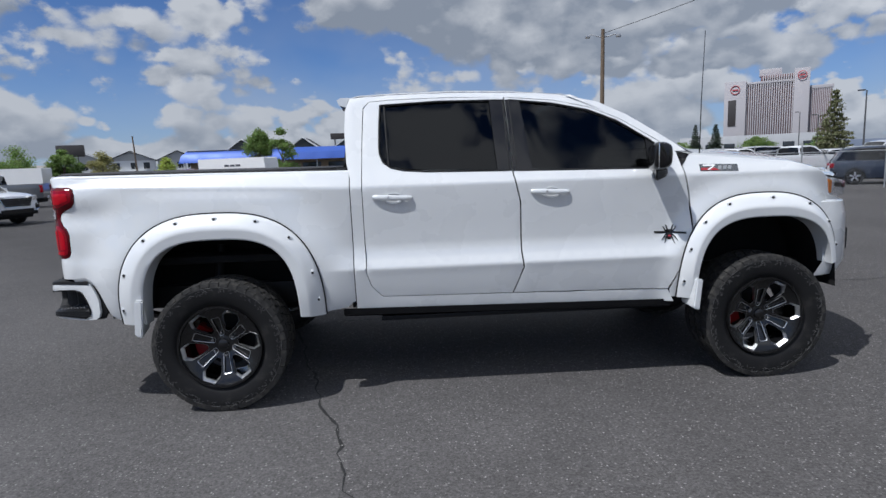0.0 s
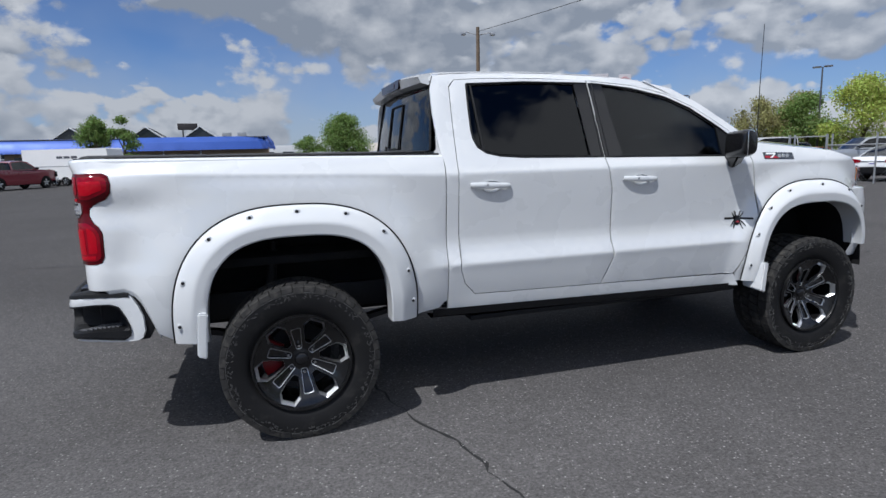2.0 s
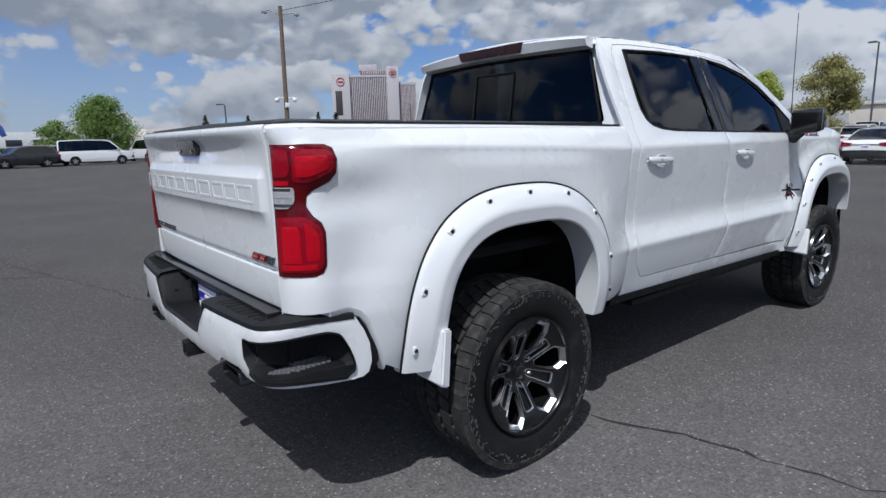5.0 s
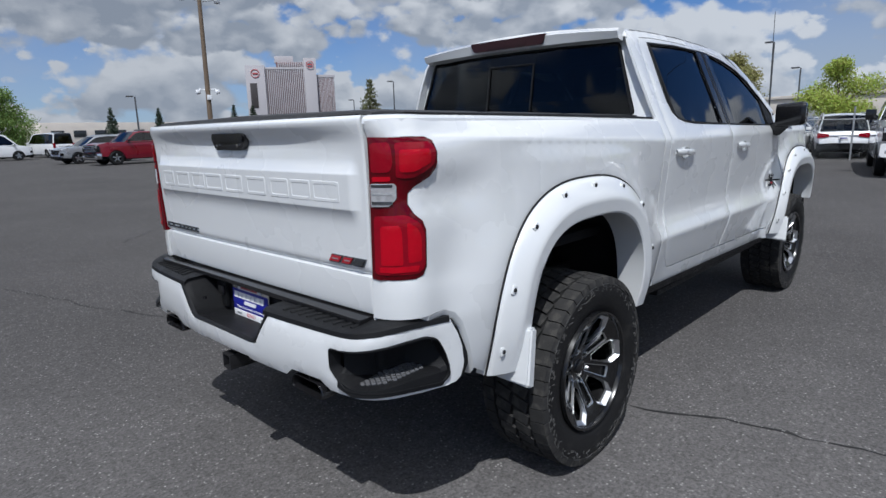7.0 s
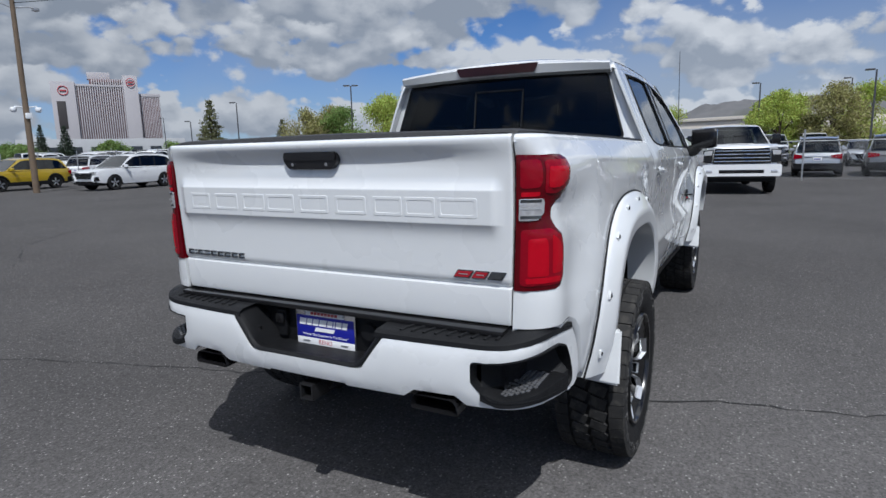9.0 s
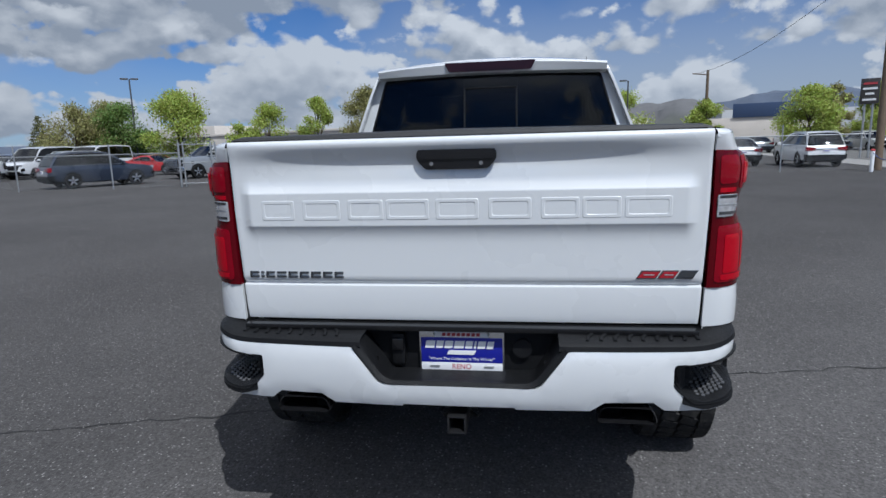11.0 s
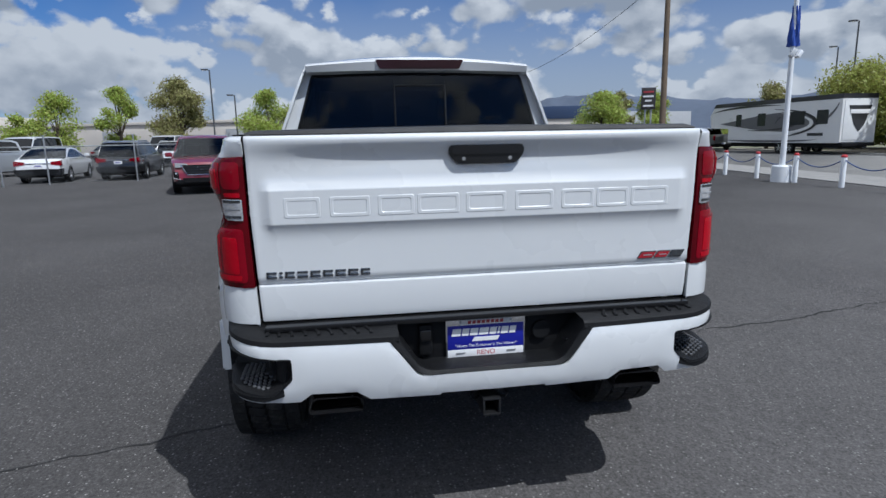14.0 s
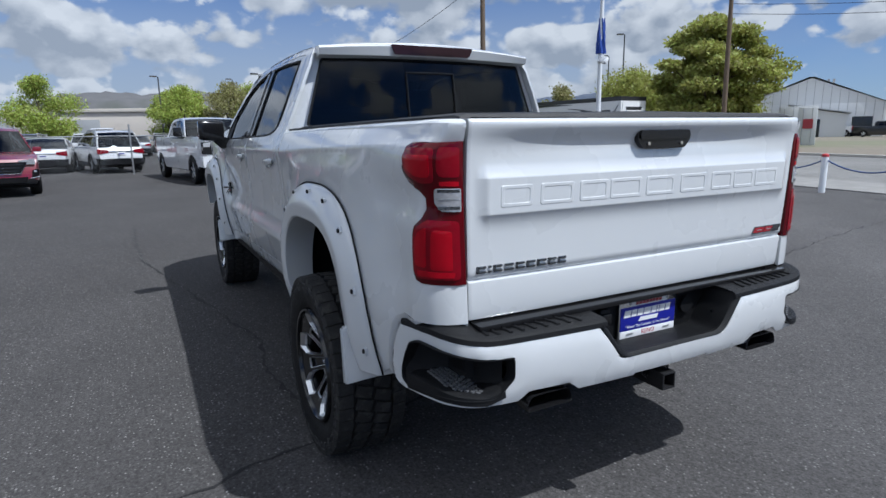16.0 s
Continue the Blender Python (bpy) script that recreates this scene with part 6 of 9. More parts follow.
for side in (-1, 1):
    bed_side(side)
    tail_light(side)
    fender_flare(side, REAR_OUT, REAR_IN)
    fender_flare(side, FRONT_OUT, FRONT_IN, front=True)
    d2 = cab_side(side)
    wing_mirror(side, d2)
    spider_emblem(side, d2)
tailgate()
bumper()
number_plate()
roof_and_glass()
front_end()
wheels()
underside()
cab_inside()
bed_cover()

# ---- parked vehicles ----
PAINTS = {}


def paint(name, color, metal=0.0):
    if name not in PAINTS:
        PAINTS[name] = material(name + "_car_paint", color, 0.3, metal, 0.03, 2, 300, 0, 1.0, 0.04)
    return PAINTS[name]


CAR_WHITE = paint("white", (0.70, 0.71, 0.72))
CAR_BLACK = paint("black", (0.014, 0.015, 0.017))
CAR_RED = paint("maroon", (0.185, 0.006, 0.020))
CAR_SPORT = paint("bright_red", (0.52, 0.012, 0.016))
CAR_GOLD = paint("mustard", (0.42, 0.29, 0.012))
CAR_SILVER = paint("silver", (0.42, 0.44, 0.46), 0.5)
CAR_GREY = paint("grey", (0.13, 0.135, 0.14), 0.3)
CAR_BLUE = paint("dark_blue", (0.018, 0.026, 0.045))


def simple_wheel():
    w = bpy.data.objects.new("wheel", None)
    tyre = lathe([(0.62, -0.30), (0.70, -0.34), (0.92, -0.33), (0.985, -0.26), (1.0, -0.15), (1.0, 0.15), (0.985, 0.26), (0.92, 0.33), (0.62, 0.30)], 28)
    t = part("tyre", tyre, RUBBER, w)
    r = part("rim", lathe([(0.0, -0.24), (0.16, -0.25), (0.20, -0.20), (0.55, -0.14), (0.60, -0.26), (0.66, -0.29), (0.66, 0.2), (0.0, 0.2)], 28), RIM_BLACK, w)
    sp = bmesh.new()
    for k in range(5):
        vs = add_box(sp, (-0.09, -0.275, 0.10), (0.09, -0.20, 0.62), 0.02)
        bmesh.ops.transform(sp, matrix=Matrix.Rotation(2 * math.pi * k / 5, 4, "Y"), verts=vs)
    s = part("spokes", sp, MILLED, w)
    return [(t.name, t.data), (r.name, r.data), (s.name, s.data)], (t, r, s)


WHEEL_PIECES, _tmp = simple_wheel()
for o_ in _tmp:
    bpy.data.objects.remove(o_)

# profile of each kind, as shares of length (from the tail) and metres of height
STYLES = {
    "suv": dict(low=[(0.0, 0.42), (-0.004, 0.62), (0.012, 0.95), (0.03, 1.06), (0.30, 1.05), (0.68, 1.03), (0.74, 1.08), (0.90, 1.00), (0.97, 0.92), (0.995, 0.72), (0.998, 0.42)],
                top=[(0.020, 1.05), (0.075, 1.52), (0.105, 1.63), (0.20, 1.70), (0.42, 1.72), (0.53, 1.68), (0.58, 1.62), (0.735, 1.08)], axles=(0.205, 0.805), r=0.355, roof=(0.105, 0.58)),
    "sedan": dict(low=[(0.0, 0.40), (-0.004, 0.62), (0.010, 0.88), (0.03, 0.98), (0.14, 1.01), (0.30, 0.96), (0.68, 0.93), (0.72, 0.96), (0.90, 0.84), (0.97, 0.76), (0.995, 0.62), (0.998, 0.38)],
                  top=[(0.13, 1.0), (0.24, 1.28), (0.31, 1.40), (0.42, 1.455), (0.53, 1.42), (0.57, 1.38), (0.72, 0.96)], axles=(0.20, 0.80), r=0.33, roof=(0.31, 0.57)),
    "coupe": dict(low=[(0.0, 0.42), (-0.004, 0.62), (0.010, 0.90), (0.04, 1.0), (0.16, 0.99), (0.30, 0.94), (0.62, 0.90), (0.66, 0.92), (0.88, 0.82), (0.96, 0.72), (0.995, 0.58), (0.998, 0.34)],
                  top=[(0.14, 0.99), (0.26, 1.22), (0.36, 1.34), (0.46, 1.36), (0.51, 1.32), (0.66, 0.92)], axles=(0.19, 0.80), r=0.35, roof=(0.36, 0.51)),
    "pickup": dict(low=[(0.0, 0.58), (-0.004, 0.72), (0.006, 1.10), (0.012, 1.36), (0.36, 1.36), (0.40, 1.30), (0.70, 1.28), (0.73, 1.34), (0.93, 1.30), (0.985, 1.22), (0.998, 0.95), (0.998, 0.55)],
                   top=[(0.375, 1.33), (0.385, 1.84), (0.42, 1.93), (0.55, 1.96), (0.62, 1.90), (0.73, 1.34)], axles=(0.205, 0.825), r=0.41, roof=(0.385, 0.62)),
    "heavy": dict(low=[(0.0, 0.62), (-0.004, 0.76), (0.006, 1.14), (0.012, 1.42), (0.36, 1.42), (0.40, 1.38), (0.70, 1.36), (0.73, 1.44), (0.93, 1.42), (0.985, 1.34), (0.996, 1.24), (0.996, 0.50)],
                  top=[(0.375, 1.40), (0.385, 1.88), (0.42, 1.98), (0.55, 2.02), (0.62, 1.96), (0.73, 1.44)], axles=(0.205, 0.825), r=0.42, roof=(0.385, 0.62)),
    "van": dict(low=[(0.0, 0.42), (-0.004, 0.70), (0.006, 1.05), (0.02, 1.15), (0.60, 1.15), (0.80, 1.10), (0.84, 1.16), (0.94, 1.08), (0.985, 0.96), (0.998, 0.80), (0.998, 0.42)],
                top=[(0.010, 1.14), (0.014, 1.95), (0.03, 2.05), (0.30, 2.10), (0.62, 2.06), (0.70, 1.96), (0.84, 1.16)], axles=(0.22, 0.83), r=0.36, roof=(0.03, 0.70)),
}


def make_car(name, label, category, body, style, length, width, height, m, group="", tall=0.0, face=BLACK, cladding=False, glass=None):
    st = STYLES[style]
    hmax = max(z for _, z in st["top"])
    fz = height / hmax
    car = thing(name, label, category, m, group)
    X = lambda f: (f - 0.5) * length
    low = [(X(f), z * fz) for f, z in st["low"]]
    top = [(X(f), z * fz) for f, z in st["top"]]
    belt = top[0][1]
    r = st["r"] * fz ** 0.5

    def half(x, z):
        w = width / 2
        e = abs(x) / (length / 2)
        w *= 1 - 0.16 * e ** 7
        if z > belt - 0.02:
            w -= 0.02 + 0.23 * (z - belt) / (hmax * fz - belt) * (0.75 if style == "van" else 1.0)
        elif z > belt - 0.12:
            w -= 0.02 * (z - belt + 0.12) / 0.10
        else:
            w -= 0.035 * max(0.0, (0.55 - z) / 0.2)
        return w
    ax = [X(a) for a in st["axles"]]
    sill = 0.30 * fz + tall
    for s in (-1, 1):
        line = list(low)
        bottom = []
        for a in (ax[1], ax[0]):
            ra = r + 0.055
            bottom += [(a + ra, low[0][1] - 0.06)] + [(a + ra * math.cos(t), r + ra * math.sin(t)) for t in np.linspace(0.15, math.pi - 0.15, 11)] + [(a - ra, low[0][1] - 0.06)]
            if a == ax[1]:
                bottom += [(ax[1] - ra - 0.05, sill), (ax[0] + ra + 0.05, sill)]
        bm = panel(line + bottom, lambda u, z: (u, s * half(u, z), z), 0.14, 0.03, flip=s > 0)
        part("body_side", bm, body, car)
        if cladding:
            for a in ax:
                ring = [[(a + q * math.cos(t), s * (half(a, 0.6) + o), r + q * math.sin(t)) for q, o in ((r + 0.12, -0.005), (r + 0.11, 0.018), (r + 0.05, 0.022), (r + 0.045, -0.04))] for t in np.linspace(-0.2, math.pi + 0.2, 15)]
                part("arch_cladding", loft(ring), PLASTIC, car)
            part("sill_cladding", box((ax[0] + r, s * (width / 2 - 0.05), sill - 0.02), (ax[1] - r, s * (width / 2 + 0.012), sill + 0.16), 0.02), PLASTIC, car)
        # cabin side with its windows
        roof_z = [p for p in top]
        inset = []
        cx = sum(x for x, _ in top) / len(top)
        cz = (belt + hmax * fz) / 2
        win = [(x + (0.10 if x < cx else -0.10) * (1 if abs(x - cx) > 0.3 else 0), z - 0.065 if z > cz else z + 0.035) for x, z in top]
        bm = panel(top, lambda u, z: (u, s * half(u, z), z), 0.2, 0.02, [win], flip=s > 0)
        part("cabin_side", bm, body, car)
        part("side_glass", panel([(x * 1.0, z) for x, z in win], lambda u, z: (u, s * (half(u, z) - 0.012), z), 0.3, 0.006, flip=s > 0), glass or GLASS_CAR, car)
        for f in (0.5,) if style in ("coupe",) else (0.40, 0.66) if style not in ("pickup", "heavy") else (0.48,):
            x = win[0][0] + (win[-1][0] - win[0][0]) * f
            z1 = [zz for xx, zz in sorted(win)]
            zt = lerp_table(sorted([(xx, zz) for xx, zz in win if zz > belt + 0.15]), x)
            part("door_pillar", loft([[(x - 0.035 - 0.10 * g, s * (half(x, z) - 0.004), z), (x + 0.035 - 0.10 * g, s * (half(x, z) - 0.004), z)] for g, z in ((0, belt + 0.02), (1, zt))]), BLACK, car)
        mx = X(st["roof"][1]) + 0.42
        part("door_mirror", box((mx, s * (width / 2 - 0.02), belt + 0.03), (mx + 0.10, s * (width / 2 + 0.19), belt + 0.17), 0.035), body if style not in ("pickup", "heavy") else BLACK, car)
        for f in (0.46, 0.64) if style not in ("pickup", "heavy") else (0.45, 0.58):
            part("door_handle", box((X(f) - 0.11, s * (half(X(f), belt - 0.16) - 0.01), belt - 0.18), (X(f) + 0.02, s * (half(X(f), belt - 0.16) + 0.025), belt - 0.15), 0.008), body, car)
        # lamps
        e = 0.36 * width
        hz = low[-3][1] - 0.02
        part("headlight", prism(rounded([(s * (width * 0.42), hz - 0.10), (s * width * 0.23, hz - 0.09), (s * width * 0.25, hz + 0.01), (s * width * 0.42, hz + 0.04)], 0.02), length / 2 - 0.22, length / 2 + 0.004, "yz"), LENS_CLEAR, car, "clear headlight")
        tz = low[2][1]
        tl = [(s * (width * 0.455), tz - 0.16), (s * width * 0.25, tz - 0.10), (s * width * 0.25, tz), (s * width * 0.455, tz + 0.05)] if style not in ("pickup", "van", "heavy") else \
            [(s * width * 0.44, tz - 0.22), (s * width * 0.36, tz - 0.22), (s * width * 0.36, tz + 0.18), (s * width * 0.44, tz + 0.18)]
        part("tail_light", prism(rounded(tl, 0.02), -length / 2 - 0.012, -length / 2 + 0.16, "yz"), LENS, car, "red tail light")
    # the skin across the car: bumpers, bonnet, tail
    def skin(line, bow, upto_edge=1.0):
        return loft([[(x + 0.0, half(x, z) * t * upto_edge, z + bow * (1 - t * t)) for t in np.linspace(-1, 1, 9)] for x, z in line])
    part("body_skin", skin(low, 0.02), body, car)
    lo, hi = X(st["roof"][0]) - 0.01, X(st["roof"][1]) + 0.01
    part("roof", skin([p for p in top if lo <= p[0] <= hi], 0.03), body, car)
    back = [p for p in top if p[0] <= lo + 0.02]
    fore = [p for p in top if p[0] >= hi - 0.02]
    part("rear_screen", skin(back, 0.02, 0.93), glass or GLASS_CAR, car, "dark rear screen")
    part("windscreen", skin(fore, 0.02, 0.95), glass or GLASS_CAR, car)
    part("inside", box((top[0][0] + 0.25, -width * 0.36, 0.5 * fz), (fore[-1][0] - 0.35, width * 0.36, belt + 0.05), 0.05), LEATHER, car)
    for y in (-0.36, 0.36):
        part("seat", box(((lo + hi) / 2 + 0.1, y - 0.24, belt - 0.2), ((lo + hi) / 2 + 0.28, y + 0.24, belt + 0.36 * fz), 0.06), LEATHER, car)
    # face and tail details
    gz = low[-3][1]
    F = length / 2
    if style in ("pickup", "heavy"):
        g0, g1 = gz - 0.46, gz - 0.02
        gr = part("grille", prism(rounded([(-width * 0.36, g0), (width * 0.36, g0), (width * 0.335, g1), (-width * 0.335, g1)], 0.03), F - 0.16, F + 0.012, "yz"), BLACK, car, "black grille with chrome bars")
        for k in range(4):
            bw = width * (0.35 - 0.006 * k)
            part("grille_bar", box((F, -bw, g0 + 0.05 + 0.10 * k), (F + 0.04, bw, g0 + 0.085 + 0.10 * k), 0.012), CHROME, gr, "chrome grille bar")
        part("grille_mark", box((F + 0.02, -0.10, g0 + 0.235), (F + 0.05, 0.10, g0 + 0.275), 0.01), DARK_CHROME, gr)
        fb = part("front_bumper", prism(rounded([(-width * 0.49, g0 - 0.36), (width * 0.49, g0 - 0.36), (width * 0.485, g0 - 0.02), (-width * 0.485, g0 - 0.02)], 0.05), F - 0.20, F + 0.055, "yz", 0.02), body if style == "heavy" else CHROME, car)
        part("air_slot", box((F + 0.03, -width * 0.28, g0 - 0.28), (F + 0.062, width * 0.28, g0 - 0.17), 0.02), BLACK, fb)
        part("skid_lip", box((F - 0.1, -width * 0.42, g0 - 0.42), (F + 0.045, width * 0.42, g0 - 0.35), 0.02), PLASTIC, fb)
        for s in (-1, 1):
            part("lamp_housing", prism(rounded([(s * width * 0.365, g0 + 0.02), (s * width * 0.475, g0 + 0.04), (s * width * 0.475, g1 - 0.05), (s * width * 0.35, g1 - 0.02)], 0.02), F - 0.14, F + 0.016, "yz"), BLACK, car)
            part("headlight", prism(rounded([(s * width * 0.375, g1 - 0.19), (s * width * 0.468, g1 - 0.19), (s * width * 0.468, g1 - 0.07), (s * width * 0.362, g1 - 0.05)], 0.015), F - 0.1, F + 0.022, "yz"), LENS_CLEAR, car, "clear headlight")
            part("fog_lamp", box((F + 0.03, s * width * 0.40 - 0.09, g0 - 0.27), (F + 0.064, s * width * 0.40 + 0.09, g0 - 0.18), 0.02), LENS_CLEAR, fb)
            part("tow_mirror", box((X(st["roof"][1]) + 0.50, s * (width / 2 + 0.03), belt + 0.04), (X(st["roof"][1]) + 0.60, s * (width / 2 + 0.28), belt + 0.33), 0.04), BLACK, car) if style == "heavy" else None
        if style == "heavy":
            part("bonnet_scoop", prism(rounded([(-0.42, gz + 0.055), (0.42, gz + 0.055), (0.34, gz + 0.115), (-0.34, gz + 0.115)], 0.02), F - 0.95, F - 0.42, "yz"), body, car)
            part("scoop_mouth", box((F - 0.43, -0.33, gz + 0.068), (F - 0.412, 0.33, gz + 0.100), 0.006), BLACK, car)
    else:
        g0, g1 = gz - 0.33, gz - 0.05
        gr = part("grille", prism(rounded([(-width * 0.25, g0), (width * 0.25, g0), (width * 0.33, g1), (-width * 0.33, g1)], 0.03), F - 0.20, F + 0.014, "yz"), face, car, "dark grille")
        part("grille_frame", tube([(F + 0.012, y, z) for y, z in ((-width * 0.335, g1 + 0.01), (-width * 0.255, g0 - 0.01), (width * 0.255, g0 - 0.01), (width * 0.335, g1 + 0.01))], 0.014, 6), CHROME, gr)
        for k in range(3):
            part("grille_bar", box((F, -width * (0.25 + 0.02 * k), g0 + 0.05 + 0.08 * k), (F + 0.022, width * (0.25 + 0.02 * k), g0 + 0.066 + 0.08 * k), 0.006), DARK_CHROME, gr)
        part("lower_intake", prism(rounded([(-width * 0.30, g0 - 0.24), (width * 0.30, g0 - 0.24), (width * 0.33, g0 - 0.10), (-width * 0.33, g0 - 0.10)], 0.03), F - 0.15, F + 0.012, "yz"), BLACK, car)
        for s in (-1, 1):
            fp = part("fog_pocket", prism(rounded([(s * width * 0.37, g0 - 0.12), (s * width * 0.45, g0 - 0.08), (s * width * 0.45, g0 + 0.10), (s * width * 0.38, g0 + 0.07)], 0.02), F - 0.2, F + 0.004, "yz"), BLACK, car)
            part("pocket_trim", tube([(F + 0.004, s * width * 0.35, g0 - 0.14), (F - 0.01, s * width * 0.455, g0 - 0.10)], 0.010, 6), CHROME, fp)
            part("day_lamp", box((F - 0.02, s * width * 0.41 - 0.03, g0 + 0.01), (F + 0.012, s * width * 0.41 + 0.03, g0 + 0.06), 0.008), LENS_CLEAR, fp)
        part("tail_trim", box((-F - 0.014, -width * 0.24, low[2][1] - 0.07), (-F + 0.05, width * 0.24, low[2][1] - 0.045), 0.006), CHROME, car)
        part("rear_bumper_lower", prism(rounded([(-width * 0.45, low[0][1] - 0.05), (width * 0.45, low[0][1] - 0.05), (width * 0.47, low[0][1] + 0.20), (-width * 0.47, low[0][1] + 0.20)], 0.03), -F - 0.016, -F + 0.25, "yz"), PLASTIC, car)
    part("front_valance", box((length / 2 - 0.3, -width * 0.42, low[-1][1] - 0.10), (length / 2 - 0.01, width * 0.42, low[-1][1] + 0.06), 0.03), PLASTIC, car)
    part("rear_valance", box((-length / 2 + 0.005, -width * 0.42, low[0][1] - 0.10), (-length / 2 + 0.3, width * 0.42, low[0][1] + 0.12), 0.03), PLASTIC, car)
    pz = low[2][1] - (0.22 if style in ("suv", "sedan", "coupe") else 0.55)
    part("number_plate", box((-length / 2 - 0.022, -0.155, pz), (-length / 2 + 0.05, 0.155, pz + 0.13), 0.004), PRINT_WHITE, car)
    part("plate_bar", box((-length / 2 - 0.025, -0.11, pz + 0.045), (-length / 2 - 0.02, 0.11, pz + 0.085)), PLATE_BLUE, car)
    part("floor_pan", box((-length * 0.46, -width * 0.40, 0.24 + tall), (length * 0.46, width * 0.40, 0.42 + tall), 0.02), LINER, car)
    for s in (-1, 1):
        for a in ax:
            w = new("wheel")
            w.parent = car
            w.matrix_basis = Matrix.Translation((a, s * (width / 2 - 0.125), r)) @ (Matrix.Rotation(math.pi, 4, "Z") if s > 0 else Matrix.Identity(4)) @ Matrix.Diagonal((r, 0.36, r, 1))
            for nm, me in WHEEL_PIECES:
                o = new(nm.split(".")[0], me)
                o.parent = w
            part("wheel_well", prism([(a + (r + 0.05) * math.cos(t), r + (r + 0.05) * math.sin(t)) for t in np.linspace(0, math.pi, 11)], s * (width / 2 - 0.26), s * (width / 2 - 0.04)), LINER, car)
    if style == "suv":
        for s in (-1, 1):
            part("roof_rail", tube([(X(0.14), s * (width * 0.36), hmax * fz - 0.06), (X(0.17), s * width * 0.36, hmax * fz + 0.02), (X(0.48), s * width * 0.36, hmax * fz + 0.02), (X(0.52), s * width * 0.36, hmax * fz - 0.06)], 0.018, 6), STEEL, car)
    if style in ("pickup", "heavy"):
        part("bed_opening", box((X(0.03), -width * 0.38, 1.30 * fz), (X(0.355), width * 0.38, 1.372 * fz), 0.01), LINER, car)
    return car


def spot(x, y, turn, z=0.0):
    return pose(x, y, z, 0, 0, turn)


ROW = "cars on the lot"
make_car("heavy_pickup", "white heavy-duty pickup truck with chrome grille bars", "pickup truck", CAR_WHITE, "heavy", 6.30, 2.14, 2.06, spot(19.4, -0.60, 190), ROW, 0.12)
make_car("crossover_car", "maroon family crossover with a black grille", "car", CAR_RED, "suv", 5.15, 1.98, 1.78, spot(18.0, 5.30, 192), ROW)
make_car("sedan", "white sedan with red tail lights behind the fence", "car", CAR_WHITE, "sedan", 4.9, 1.86, 1.46, spot(25.7, 13.4, 8), ROW)
make_car("crossover_car", "black crossover parked tail outward", "car", CAR_BLACK, "suv", 4.7, 1.86, 1.68, spot(26.3, 10.4, 4), ROW)
make_car("sedan", "white sedan with a black lower bumper", "car", CAR_WHITE, "sedan", 4.9, 1.86, 1.46, spot(28.6, 7.9, 2), ROW)
make_car("sedan", "white sedan with a black lower bumper", "car", CAR_WHITE, "sedan", 4.9, 1.86, 1.46, spot(28.6, 4.9, 0), ROW)
make_car("crossover_car", "white crossover with grey lower cladding", "car", CAR_WHITE, "suv", 4.75, 1.88, 1.72, spot(27.1, 2.65, 14), ROW, cladding=True)
make_car("crossover_car", "silver crossover parked tail outward", "car", CAR_SILVER, "suv", 4.65, 1.86, 1.66, spot(28.2, -3.9, -4), ROW)
make_car("crossover_car", "charcoal crossover parked tail outward", "car", CAR_GREY, "suv", 4.75, 1.90, 1.70, spot(28.6, -6.6, -6), ROW)
make_car("crossover_car", "white crossover beside the wooden pole", "car", CAR_WHITE, "suv", 4.65, 1.85, 1.66, spot(28.9, -14.1, -4), ROW)
make_car("sedan", "white sedan beside the crossover", "car", CAR_WHITE, "sedan", 4.8, 1.85, 1.45, spot(31.0, -11.2, -4), ROW)
make_car("crossover_car", "mustard yellow crossover with black wheels and cladding", "car", CAR_GOLD, "suv", 4.55, 1.84, 1.58, spot(13.3, 31.6, 186), ROW, cladding=True)
make_car("crossover_car", "white crossover with chrome wheels facing the aisle", "car", CAR_WHITE, "suv", 4.65, 1.85, 1.66, spot(15.6, 26.1, 184), ROW)
make_car("pickup", "maroon crew cab pickup with chrome bumper", "pickup truck", CAR_RED, "pickup", 5.85, 2.04, 1.92, spot(11.6, 36.3, 186), ROW, 0.06)
make_car("crossover_car", "silver crossover facing the aisle", "car", CAR_SILVER, "suv", 5.0, 1.95, 1.76, spot(10.6, 41.2, 186), ROW)
make_car("crossover_car", "white crossover parked tail outward", "car", CAR_WHITE, "suv", 4.7, 1.86, 1.70, spot(20.8, 36.5, 20), ROW)
make_car("crossover_car", "dark blue crossover behind the fence", "car", CAR_BLUE, "suv", 4.7, 1.88, 1.68, spot(23.0, 20.6, -32), ROW)
make_car("sports_car", "bright red sports coupe with dark wheels", "car", CAR_SPORT, "coupe", 4.8, 1.92, 1.36, spot(35.2, 25.6, 262), ROW)
make_car("pickup", "silver pickup parked among the rows", "pickup truck", CAR_SILVER, "pickup", 5.8, 2.0, 1.86, spot(30.5, 18.4, 150), ROW)
make_car("van", "white delivery van seen past the gate", "van", CAR_WHITE, "van", 5.6, 2.0, 2.1, spot(38.0, 20.4, 180), ROW)
make_car("crossover_car", "black crossover in the back row", "car", CAR_BLACK, "suv", 4.7, 1.88, 1.70, spot(41.0, 33.5, 180), ROW)

